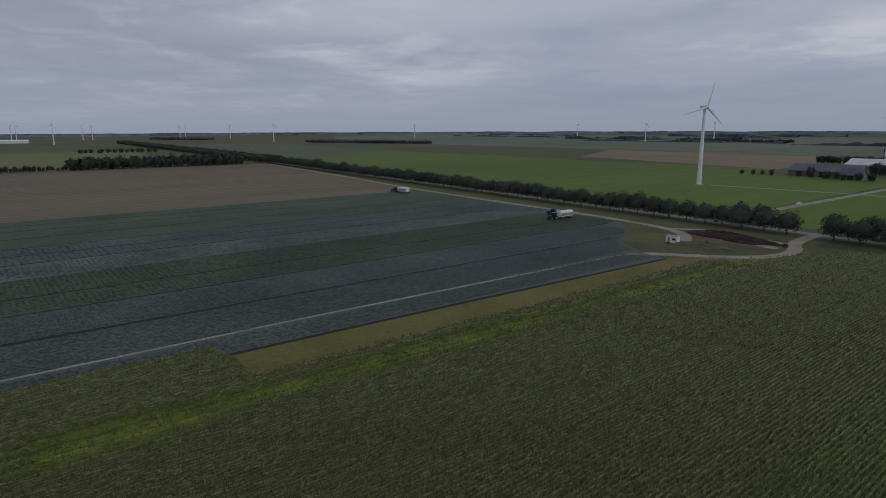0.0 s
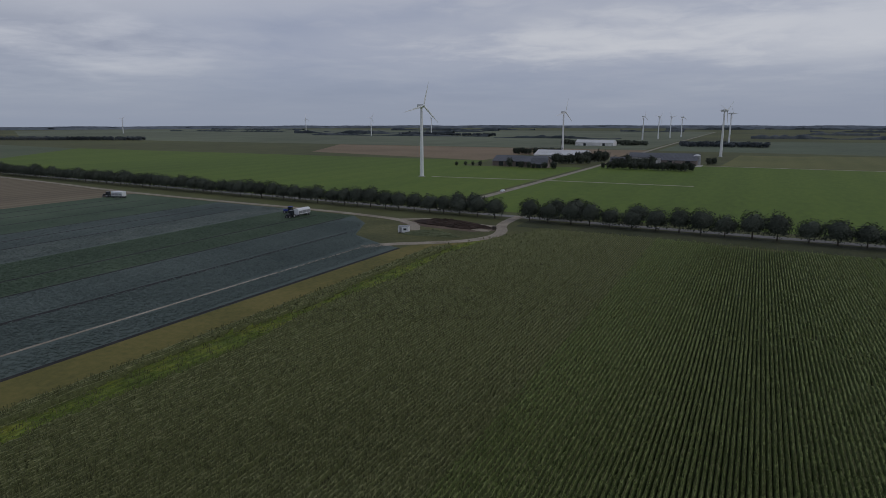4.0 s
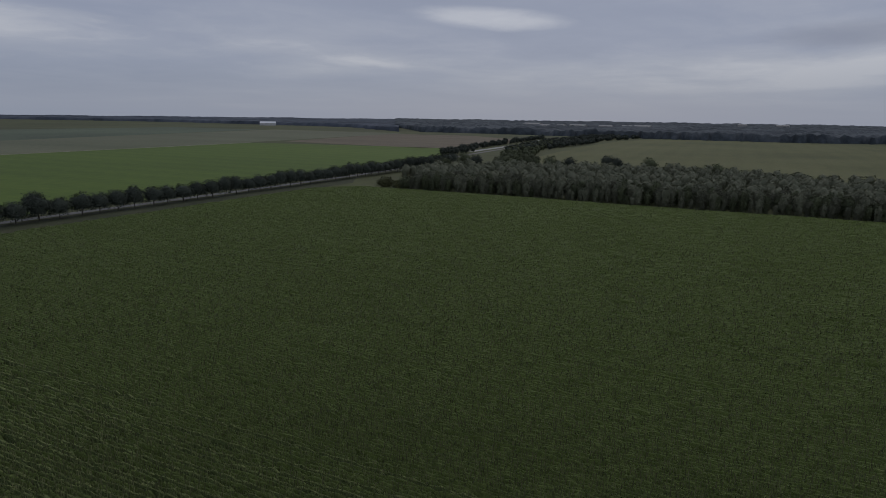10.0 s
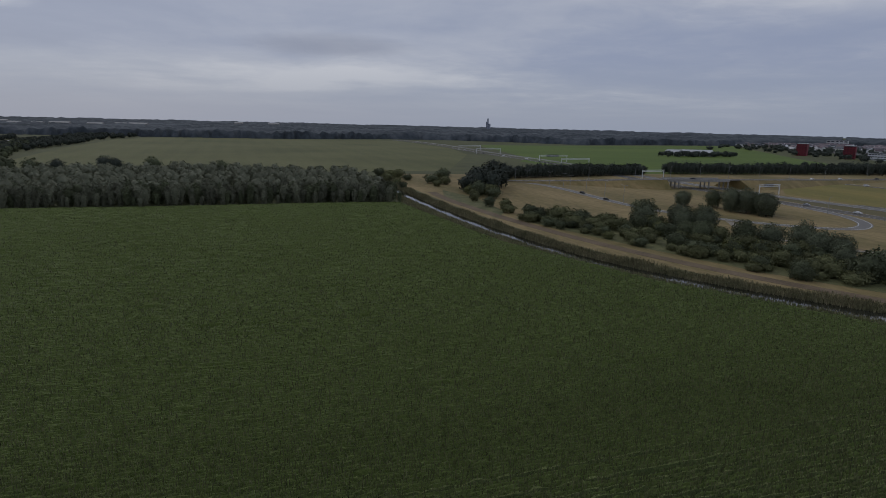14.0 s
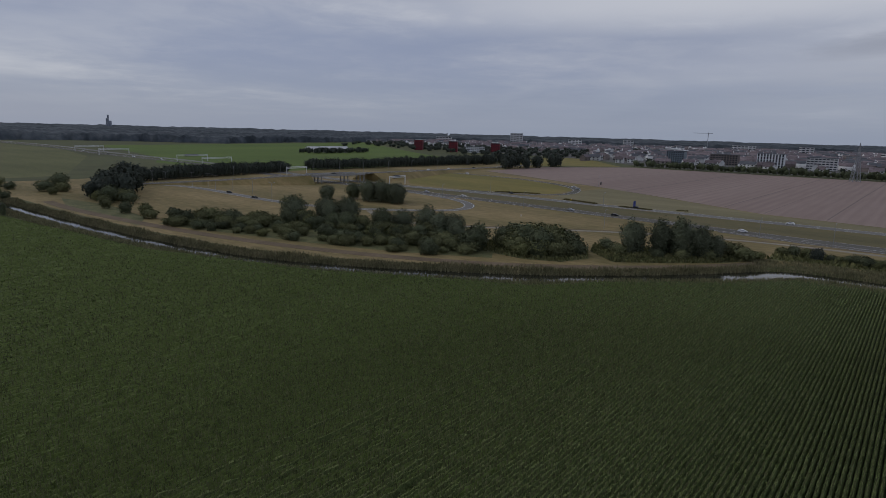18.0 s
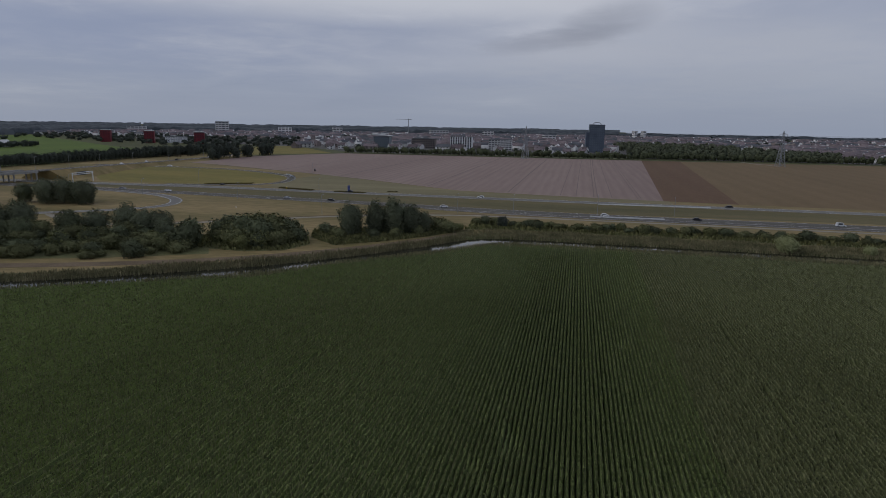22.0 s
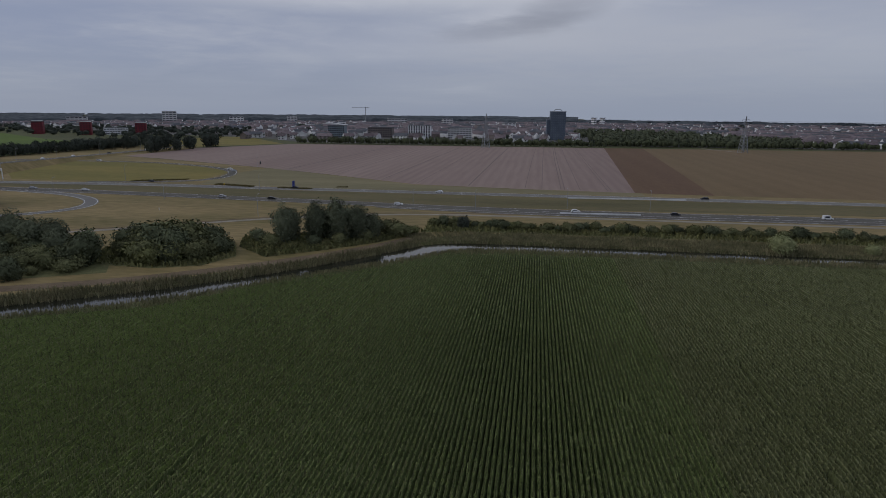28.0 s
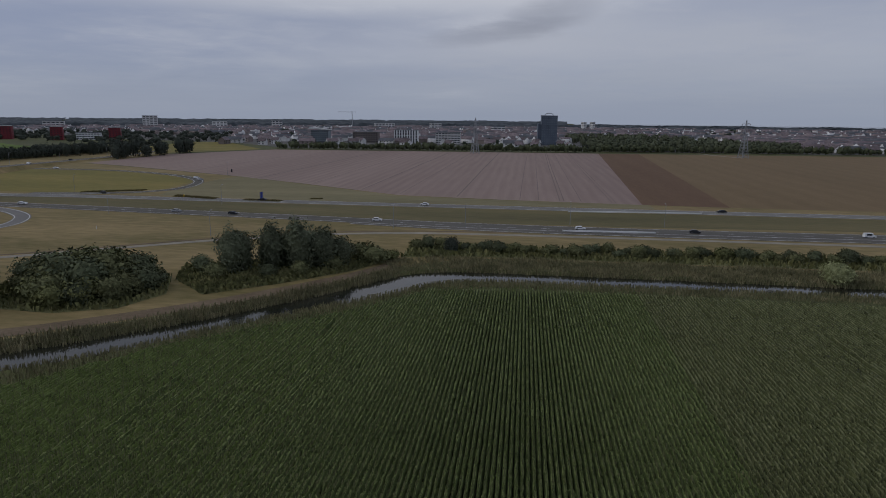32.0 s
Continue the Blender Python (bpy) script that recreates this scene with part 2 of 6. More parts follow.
M_TAN = surface("tan_field", [(0.15, 0.11, 0.065), (0.20, 0.145, 0.085), (0.24, 0.18, 0.11)], 0.008, 0.3, bump=0.1)
M_PALE = surface("pale_bare_field", [(0.207, 0.144, 0.122), (0.258, 0.185, 0.154), (0.317, 0.233, 0.194)], 0.012, 0.3, stripe=("X", 6.0, 0.05), bump=0.1, stretch=(1, 0.06, 1), soft=(0.25, 0.75))
M_BROWN = surface("ploughed_brown_field", [(0.101, 0.054, 0.026), (0.132, 0.074, 0.037), (0.168, 0.098, 0.049)], 0.012, 0.4, stripe=("X", 20.0, 0.03), bump=0.2, stretch=(1, 0.2, 1), soft=(0.25, 0.75))
M_OLBROWN = surface("olive_brown_field", [(0.138, 0.093, 0.040), (0.175, 0.116, 0.053), (0.210, 0.140, 0.070)], 0.012, 0.4, stripe=("X", 16.0, 0.04), bump=0.2, stretch=(1, 0.2, 1), soft=(0.25, 0.75))
M_HWYGRASS = surface("mown_dry_verge", [(0.130, 0.108, 0.033), (0.215, 0.162, 0.064), (0.312, 0.228, 0.101)], 0.022, 0.28, bump=0.15, stretch=(0.5, 1.6, 1), soft=(0.36, 0.64))
M_HWYGREEN = surface("mown_green_verge", [(0.131, 0.116, 0.025), (0.191, 0.158, 0.034), (0.251, 0.193, 0.049)], 0.02, 0.35, bump=0.15, stretch=(0.4, 1.6, 1))
M_SLOPE = surface("dull_green_slope", [(0.083, 0.073, 0.027), (0.123, 0.104, 0.040), (0.165, 0.130, 0.053)], 0.03, 0.5, bump=0.2, stretch=(0.3, 1.6, 1))
M_SAND = surface("sandy_track", [(0.184, 0.153, 0.112), (0.266, 0.227, 0.173), (0.368, 0.323, 0.257)], 0.15, 1.5, bump=0.1)
M_PATHGRASS = surface("trodden_grass_path", [(0.105, 0.075, 0.044), (0.152, 0.108, 0.064), (0.199, 0.144, 0.090)], 0.1, 1.2, bump=0.15)
M_ASPHALT = surface("grey_asphalt", [(0.106, 0.098, 0.087), (0.133, 0.125, 0.110), (0.164, 0.152, 0.131)], 0.05, 1.0, 0.9, bump=0.02, stretch=(0.3, 1, 1), spec=0.05)
M_CONCRETE = surface("pale_concrete", [(0.27, 0.265, 0.245), (0.35, 0.34, 0.315), (0.43, 0.42, 0.39)], 0.1, 1.5, 0.85, bump=0.03)
M_LINE = surface("white_road_paint", [(0.55, 0.55, 0.53), (0.7, 0.7, 0.68), (0.78, 0.78, 0.76)], 0.3, 2.0, 0.6)
M_MUCK = surface("dark_muck_heap", [(0.020, 0.013, 0.009), (0.035, 0.022, 0.015), (0.06, 0.04, 0.03)], 0.3, 2.0, bump=0.5, bump_scale=1.5)
M_BARK = surface("grey_brown_bark", ramp3((0.07, 0.06, 0.048)), 0.6, 5.0, 0.9, bump=0.15)
M_LEAF = surface("dark_elm_leaf", [(0.038, 0.046, 0.036), (0.060, 0.070, 0.054), (0.095, 0.105, 0.081)], 0.25, 1.5, 0.8, island=0.2, ob_random=0.2, spec=0.1, soft=(0.25, 0.75))
M_WILLOW = surface("grey_green_willow_leaf", [(0.072, 0.084, 0.053), (0.115, 0.128, 0.078), (0.169, 0.183, 0.112)], 0.25, 1.5, 0.8, island=0.2, ob_random=0.2, spec=0.1, soft=(0.25, 0.75))
M_BUSH = surface("thicket_leaf", [(0.077, 0.086, 0.039), (0.130, 0.135, 0.063), (0.203, 0.201, 0.099)], 0.25, 1.5, 0.8, island=0.22, ob_random=0.28, spec=0.1, soft=(0.25, 0.75))
M_BUSHY = surface("yellow_green_leaf", [(0.090, 0.098, 0.040), (0.140, 0.146, 0.060), (0.205, 0.205, 0.090)], 0.25, 1.5, 0.8, island=0.2, ob_random=0.2, spec=0.1, soft=(0.25, 0.75))
M_PALEWILLOW = surface("pale_willow_leaf", [(0.195, 0.213, 0.102), (0.285, 0.300, 0.144), (0.390, 0.399, 0.207)], 0.25, 1.5, 0.8, island=0.2, spec=0.1, soft=(0.25, 0.75))
M_REED = surface("reed_stand", [(0.128, 0.124, 0.066), (0.209, 0.193, 0.105), (0.305, 0.265, 0.153)], 0.15, 1.2, 0.85, island=0.35, spec=0.1)
# far canopies: blue-grey distance haze is painted into these leaf tones
M_FOREST = surface("far_hazed_canopy", [(0.036, 0.045, 0.050), (0.068, 0.079, 0.087), (0.112, 0.124, 0.130)], 0.006, 0.05, 0.95, spec=0.1, soft=(0.4, 0.6))
M_FORESTM = surface("far_dim_hazed_canopy", [(0.050, 0.060, 0.074), (0.076, 0.088, 0.106), (0.106, 0.119, 0.140)], 0.003, 0.02, 0.95, spec=0.1, soft=(0.4, 0.6))
M_FORESTN = surface("far_pale_hazed_canopy", [(0.095, 0.112, 0.130), (0.130, 0.150, 0.172), (0.168, 0.188, 0.210)], 0.003, 0.02, 0.95, spec=0.1, soft=(0.4, 0.6))
M_WHITE = surface("white_coated_steel", [(0.62, 0.63, 0.63), (0.72, 0.73, 0.73), (0.8, 0.8, 0.8)], 0.1, 1.0, 0.45)
M_DARKROOF = surface("dark_slate_roof", ramp3((0.10, 0.105, 0.115), 0.75, 1.25), 0.1, 1.0, 0.7, stripe=("X", 1.1, 0.08))
M_PALEROOF = surface("pale_metal_roof", [(0.42, 0.42, 0.41), (0.52, 0.52, 0.51), (0.6, 0.6, 0.59)], 0.08, 0.8, 0.5, stripe=("X", 1.0, 0.06))
M_REDROOF = surface("brown_red_tiles", [(0.100, 0.080, 0.082), (0.150, 0.120, 0.122), (0.210, 0.170, 0.172)], 0.3, 1.2, 0.85, ob_random=0.35, island=0.3)
M_BRICK = surface("brown_brick", [(0.15, 0.122, 0.11), (0.21, 0.175, 0.158), (0.28, 0.24, 0.22)], 0.3, 2.0, 0.9, ob_random=0.35)
M_PLASTER = surface("pale_render_wall", [(0.470, 0.465, 0.455), (0.600, 0.592, 0.578), (0.700, 0.692, 0.675)], 0.2, 1.0, 0.9, ob_random=0.2, island=0.2)
M_REDCLAD = surface("red_cladding", [(0.121, 0.013, 0.020), (0.169, 0.020, 0.029), (0.218, 0.029, 0.039)], 0.1, 0.6, 0.6)
M_BLUECLAD = surface("dark_blue_cladding", [(0.062, 0.078, 0.102), (0.090, 0.110, 0.144), (0.130, 0.152, 0.190)], 0.1, 0.6, 0.5)
M_GLASSCLAD = surface("pale_blue_facade", [(0.13, 0.16, 0.18), (0.18, 0.22, 0.245), (0.24, 0.29, 0.31)], 0.1, 0.6, 0.4)
M_WINDOW = surface("dark_window_glass", ramp3((0.03, 0.035, 0.042)), 0.5, 2.0, 0.15, spec=0.6)
M_STEEL = surface("galvanised_steel", ramp3((0.30, 0.31, 0.32), 0.8, 1.2), 0.3, 2.0, 0.5, metal=0.3)
M_BLUE = surface("blue_paint", ramp3((0.035, 0.06, 0.28)), 0.5, 2.0, 0.5)
M_BLACK = surface("black_rubber", ramp3((0.018, 0.018, 0.018)), 1.0, 5.0, 0.8)
M_TEAL = surface("teal_paint", ramp3((0.03, 0.16, 0.14)), 0.5, 2.0, 0.6)
M_CARW = surface("white_car_paint", [(0.7, 0.7, 0.7), (0.78, 0.78, 0.78), (0.82, 0.82, 0.82)], 0.5, 2.0, 0.3)
M_CARD = surface("dark_car_paint", ramp3((0.022, 0.024, 0.03)), 0.5, 2.0, 0.3)
M_CARS = surface("silver_car_paint", ramp3((0.42, 0.43, 0.45), 0.9, 1.1), 0.5, 2.0, 0.3, metal=0.4)

M_POPLAR = surface("grey_plantation_leaf", [(0.095, 0.101, 0.066), (0.150, 0.156, 0.104), (0.220, 0.220, 0.150)], 0.25, 1.5, 0.8, island=0.12, ob_random=0.3, spec=0.1, soft=(0.25, 0.75))

M_ROUGH = surface("rough_green_growth", [(0.081, 0.087, 0.031), (0.137, 0.138, 0.053), (0.209, 0.193, 0.081)], 0.12, 0.8, 0.9, bump=0.3, island=0.3)

M_GRAVEL = surface("worn_grey_path", [(0.2, 0.178, 0.136), (0.27, 0.24, 0.188), (0.34, 0.305, 0.245)], 0.15, 1.5, bump=0.05)

# far tower wall, its grey-blue being distance haze put into the colour
M_HAZEWALL = surface("far_hazed_wall", [(0.23, 0.25, 0.29), (0.28, 0.30, 0.34), (0.33, 0.35, 0.39)], 0.1, 0.6, 0.8)

M_BUSHD = surface("dark_thicket_leaf", [(0.064, 0.074, 0.042), (0.103, 0.117, 0.064), (0.165, 0.176, 0.099)], 0.25, 1.5, 0.8, island=0.22, ob_random=0.25, spec=0.1, soft=(0.25, 0.75))

M_TRAM = surface("dark_wheel_track", [(0.144, 0.107, 0.088), (0.188, 0.141, 0.118), (0.231, 0.176, 0.151)], 0.1, 1.0, bump=0.1)

M_ASPHALT_OLD = surface("pale_worn_asphalt", [(0.160, 0.152, 0.140), (0.195, 0.187, 0.172), (0.235, 0.226, 0.208)], 0.05, 1.0, 0.9, bump=0.02, stretch=(0.3, 1, 1), spec=0.15)

M_TASSEL = surface("maize_tassel", [(0.102, 0.111, 0.047), (0.149, 0.155, 0.072), (0.203, 0.204, 0.102)], 0.6, 2.0, 0.8, island=0.3, spec=0.1)

M_HWYDULL = surface("dull_mown_verge", [(0.152, 0.132, 0.062), (0.199, 0.171, 0.084), (0.246, 0.211, 0.110)], 0.03, 0.4, bump=0.1, stretch=(0.3, 1.6, 1))

# flank tone of the pale part, with row shade painted in
M_CORN_BODY_W = surface("maize_shaded_lower_leaves_pale", [(0.054, 0.064, 0.022), (0.096, 0.110, 0.038), (0.155, 0.164, 0.064)], 1.8, 6.0, 0.85, bump=0.6, bump_scale=4.0, soft=(0.32, 0.68))

# wet soil, darkened further with the shadow that lies in the furrows
M_FURROW = surface("wet_shaded_furrow", [(0.012, 0.013, 0.012), (0.02, 0.02, 0.018), (0.032, 0.03, 0.026)], 0.3, 2.0, bump=0.1)

M_MEADOW = surface("yellow_green_meadow", [(0.1, 0.112, 0.036), (0.135, 0.148, 0.048), (0.168, 0.18, 0.062)], 0.01, 0.2, bump=0.1)


def water_material():
    m = bpy.data.materials.new("still_dark_water")
    m.use_nodes = True
    t = Tree(m.node_tree)
    co = t.n("ShaderNodeTexCoord").outputs["Object"]
    col = t.ramp(t.noise(co, 0.1, 4.0), [(0.35, (0.012, 0.014, 0.010)), (0.65, (0.03, 0.03, 0.022))])
    bn = t.n("ShaderNodeBump", Strength=0.12, Distance=0.05, Height=t.noise(co, 1.6, 4.0))
    p = t.n("ShaderNodeBsdfPrincipled", Base_Color=col, Roughness=0.06, IOR=1.33, Normal=bn.outputs[0])
    t.n("ShaderNodeOutputMaterial", Surface=p.outputs[0])
    return m


M_WATER = water_material()

# ---------- mesh tools ----------
# The plan below is drawn in units of U metres; the last lines of the file bring every thing to metres.
U = 1.18
from mathutils.geometry import tessellate_polygon



def mesh(name, verts, faces, mat, smooth=False):
    me = bpy.data.meshes.new(name)
    me.from_pydata([tuple(v) for v in verts], [], [tuple(f) for f in faces])
    for m in (mat if isinstance(mat, (list, tuple)) else [mat]):
        me.materials.append(m)
    if smooth:
        me.polygons.foreach_set("use_smooth", [True] * len(me.polygons))
    me.update()
    return me


def fast_mesh(name, v, f, mat, slots=None):
    """A mesh from numpy arrays: v (n, 3), f (m, 3 or 4)."""
    me = bpy.data.meshes.new(name)
    k = f.shape[1]
    me.vertices.add(len(v))
    me.vertices.foreach_set("co", np.ascontiguousarray(v, dtype=np.float32).ravel())
    me.loops.add(f.size)
    me.loops.foreach_set("vertex_index", np.ascontiguousarray(f, dtype=np.int32).ravel())
    me.polygons.add(len(f))
    me.polygons.foreach_set("loop_start", np.arange(0, f.size, k, dtype=np.int32))
    for m in (mat if isinstance(mat, (list, tuple)) else [mat]):
        me.materials.append(m)
    if slots is not None:
        me.polygons.foreach_set("material_index", np.asarray(slots, dtype=np.int32))
    me.update(calc_edges=True)
    return me


def bm_mesh(name, bm, mat):
    me = bpy.data.meshes.new(name)
    bm.to_mesh(me)
    bm.free()
    for m in (mat if isinstance(mat, (list, tuple)) else [mat]):
        me.materials.append(m)
    return me


def part(name, me, parent, label="", at=None):
    """Links a mesh as one part under a thing or under another part."""
    ob = new(name, me)
    ob.parent = parent
    if at is not None:
        ob.matrix_basis = at
    return tagged(ob, label)


def thing(name, label, category, group="", kind="", at=None, me=None):
    ob = new(name, me)
    if at is not None:
        ob.matrix_basis = at
    return tagged(ob, label, category, group, kind)


def poly_faces(pts, z):
    v = [Vector((x, y, z)) for x, y in pts]
    tris = []
    for a, b, c in tessellate_polygon([v]):
        n = (v[b] - v[a]).cross(v[c] - v[a])
        tris.append((a, b, c) if n.z > 0 else (a, c, b))
    return v, tris


def field(name, label, category, pts, z, mat):
    v, f = poly_faces(pts, z)
    return thing(name, label, category, kind="structure", me=mesh(name, v, f, mat))


def dense(pts, step):
    out = [np.array(pts[0], float)]
    for a, b in zip(pts[:-1], pts[1:]):
        a, b = np.array(a, float), np.array(b, float)
        n = max(1, int(np.linalg.norm(b - a) / step))
        out += [a + (b - a) * i / n for i in range(1, n + 1)]
    return np.array(out)


def smooth_line(pts, rounds=3):
    p = np.array(pts, float)
    for _ in range(rounds):
        q = [p[0]]
        for a, b in zip(p[:-1], p[1:]):
            q += [a * 0.75 + b * 0.25, a * 0.25 + b * 0.75]
        q.append(p[-1])
        p = np.array(q)
    return p


def normals(p):
    d = np.gradient(p[:, :2], axis=0)
    d /= np.linalg.norm(d, axis=1)[:, None] + 1e-9
    return np.stack([-d[:, 1], d[:, 0]], 1)


def ribbon(p, left, right, z, thick=0.0):
    """Verts and faces of a strip along a line; left and right are offsets, z a number or the line's third column."""
    n = normals(p)
    zz = p[:, 2] if p.shape[1] > 2 else np.full(len(p), z)
    a = np.column_stack([p[:, :2] + n * left, zz])
    b = np.column_stack([p[:, :2] + n * right, zz])
    v = [*a, *b]
    m = len(p)
    f = [(i + m, i + m + 1, i + 1, i) for i in range(m - 1)]
    if thick:
        v += [q - np.array([0, 0, thick]) for q in (*a, *b)]
        f += [(i, i + 1, i + 1 + 2 * m, i + 2 * m) for i in range(m - 1)]
        f += [(i + m + 1, i + m, i + 3 * m, i + 3 * m + 1) for i in range(m - 1)]
        f += [(0, 2 * m, 3 * m, m), (m - 1, 2 * m - 1, 4 * m - 1, 3 * m - 1)]
    return v, f


def box(bm, x0, y0, z0, x1, y1, z1, bevel=0.0, slot=0):
    g = bmesh.ops.create_cube(bm, size=1.0)
    for v in g["verts"]:
        v.co = Vector((x0 + (x1 - x0) * (v.co.x + 0.5), y0 + (y1 - y0) * (v.co.y + 0.5), z0 + (z1 - z0) * (v.co.z + 0.5)))
    fs = {f for v in g["verts"] for f in v.link_faces}
    for f in fs:
        f.material_index = slot
    if bevel:
        es = list({e for v in g["verts"] for e in v.link_edges})
        bmesh.ops.bevel(bm, geom=es, offset=bevel, segments=2, affect="EDGES")
    return bm


def box_mesh(name, dims, mat, bevel=0.0):
    bm = bmesh.new()
    box(bm, *dims, bevel=bevel)
    return bm_mesh(name, bm, mat)


def tube(points, radii, sides=6):
    """Verts and faces of a tapered tube along points."""
    v, f = [], []
    pts = [Vector(p) for p in points]
    for i, (p, r) in enumerate(zip(pts, radii)):
        d = (pts[min(i + 1, len(pts) - 1)] - pts[max(i - 1, 0)]).normalized()
        a = d.orthogonal().normalized()
        b = d.cross(a)
        for k in range(sides):
            w = 2 * math.pi * k / sides
            v.append(p + (a * math.cos(w) + b * math.sin(w)) * r)
    for i in range(len(pts) - 1):
        for k in range(sides):
            f.append((i * sides + k, i * sides + (k + 1) % sides, (i + 1) * sides + (k + 1) % sides, (i + 1) * sides + k))
    f.append(tuple(range(sides))[::-1])
    f.append(tuple((len(pts) - 1) * sides + k for k in range(sides)))
    return v, f


def join(*vf):
    v, f = [], []
    for a, b in vf:
        n = len(v)
        v += list(a)
        f += [tuple(i + n for i in q) for q in b]
    return v, f


def tube_mesh(name, mat, *lines, sides=6):
    return mesh(name, *join(*[tube(p, r, sides) for p, r in lines]), mat, smooth=False)


def leaves(centres, dirs, size, rng, aspect=1.0):
    """Small bent leaf clumps (two triangles each) round the centres, facing roughly along dirs."""
    n = len(centres)
    d = dirs + rng.normal(0, 0.5, (n, 3))
    d[:, 2] += 0.55
    d /= np.linalg.norm(d, axis=1)[:, None] + 1e-9
    r = rng.normal(size=(n, 3))
    a = np.cross(d, r)
    a /= np.linalg.norm(a, axis=1)[:, None] + 1e-9
    b = np.cross(d, a)
    s = size * rng.uniform(0.6, 1.4, n)[:, None]
    k = d * s * 0.25
    v = np.stack([centres - a * s * 0.5 - k, centres - b * s * 0.4 * aspect, centres + a * s * 0.6 - k, centres + b * s * 0.4 * aspect], 1)
    f = np.arange(4 * n).reshape(n, 4)
    return v.reshape(-1, 3), f


def crown(seed, radius, height, base, lumps, n, size, flat=0.0, core=True, taper=0.0):
    """A crown of leaf clumps on a full, lobed body: verts, faces (quads). flat: how far the body reaches down (0.95: to its foot); taper: narrower (+) towards the top."""
    rng = np.random.default_rng(seed)
    lobes = rng.normal(size=(lumps, 3))
    lobes[:, 2] = np.abs(lobes[:, 2]) * 0.9 - 0.25
    lobes /= np.linalg.norm(lobes, axis=1)[:, None]
    push = rng.uniform(0.55, 1.0, lumps)
    low = max(0.3, flat)

    def body(w, an):
        d = np.column_stack([np.sqrt(np.maximum(0, 1 - w * w)) * np.cos(an), np.sqrt(np.maximum(0, 1 - w * w)) * np.sin(an), w])
        near = np.exp(-(1 - d @ lobes.T) * 14.0) * push
        r = 0.60 + 0.40 * near.max(1)
        across = np.where(w > 0, np.sqrt(np.maximum(0, 1 - w * w)), 1 - 0.35 * w * w)
        k = radius * r * across * (1 - taper * np.clip(w, 0, 1))
        z = base + height * (low + np.where(w > 0, w * r, w)) / (low + 1)
        return np.column_stack([k * np.cos(an), k * np.sin(an), z]), d

    w = 1 - (1 + low) * rng.uniform(0, 1, n) ** 0.9
    c, d = body(w, rng.uniform(0, 2 * math.pi, n))
    mid = np.array([0, 0, base + height * 0.45])
    c = mid + (c - mid) * rng.uniform(0.74, 1.12, n)[:, None]
    c[:, 2] = np.maximum(c[:, 2], base * 0.6 + 0.05)
    v, f = leaves(c, d, size, rng)
    if core:
        ring, levels = 8, 5
        ws = np.repeat(np.linspace(-low, 0.93, levels), ring)
        q, _ = body(ws, np.tile(np.arange(ring) * 2 * math.pi / ring, levels) + ws * 2)
        q = mid + (q - mid) * 0.76
        ff = [(j * ring + i, j * ring + (i + 1) % ring, (j + 1) * ring + (i + 1) % ring, (j + 1) * ring + i) for j in range(levels - 1) for i in range(ring)]
        t = (levels - 1) * ring
        ff += [(t, t + 1, t + 2, t + 3), (t, t + 3, t + 4, t + 7), (t + 4, t + 5, t + 6, t + 7)]
        f = np.concatenate([f, np.array(ff) + len(v)])
        v = np.concatenate([v, q])
    return v, f

# ---------- the land: one sheet with the ditch cut into it ----------
FAR = 4950.0 / U
NORTH_BANK = [(470, -112), (363, -91), (275, -91), (216, -93), (177, -98), (147, -103.6), (120, -114.6), (98, -127.6), (77, -141.6), (66, -150.6), (54.5, -165), (41.5, -177), (25, -194),
              (16, -204.5), (0, -207), (-26, -206.5), (-52, -207), (-86, -207), (-120, -207.3), (-400, -210)]
SOUTH_BANK = [(470, -113), (363, -98), (275, -97.5), (216, -100), (178, -104), (150, -109.5), (124, -121), (103, -134), (82, -148), (70, -158), (56, -172), (40, -191), (28, -208),
              (16, -214.5), (-13, -214.3), (-47, -214.3), (-89, -213.6), (-120, -214), (-400, -217)]
WATER_Z = -0.6
nb = smooth_line(NORTH_BANK, 2)
sb_ = smooth_line(SOUTH_BANK, 2)
nb_top = nb - normals(nb) * 2.2
sb_top = sb_ + normals(sb_) * 1.6
v1, f1 = poly_faces([(FAR, -112), (471, -111), *map(tuple, nb_top[1:]), (-FAR, -210), (-FAR, FAR), (FAR, FAR)], 0.0)
v2, f2 = poly_faces([(FAR, -112), (471, -111), *map(tuple, sb_top[1:]), (-FAR, -217), (-FAR, -FAR), (FAR, -FAR)], 0.0)


def slope(top, foot):
    n = len(top)
    v = [Vector((x, y, 0)) for x, y in top] + [Vector((x, y, WATER_Z - 0.4)) for x, y in foot]
    return v, [(i, i + 1, i + 1 + n, i + n) for i in range(n - 1)]


land = join((v1, f1), (v2, f2), slope(nb_top, nb), slope(sb_top, sb_))
thing("ground", "flat green-brown polder land reaching the horizon", "ground", kind="structure", me=mesh("ground", *land, M_GROUND))
wl = smooth_line([(470, -112.5), (363, -94), (275, -94), (216, -96), (178, -100), (148, -106), (122, -117), (100, -130), (80, -144), (68, -153), (55, -168), (41, -184), (26, -201),
                  (16, -209.5), (0, -210.5), (-47, -210.5), (-120, -210.6), (-400, -213.5), (-FAR, -213.5)], 2)
thing("water", "dark still water in a bending ditch", "water", kind="structure", me=mesh("water", *ribbon(wl, 7.5, -7.5, WATER_Z), M_WATER))

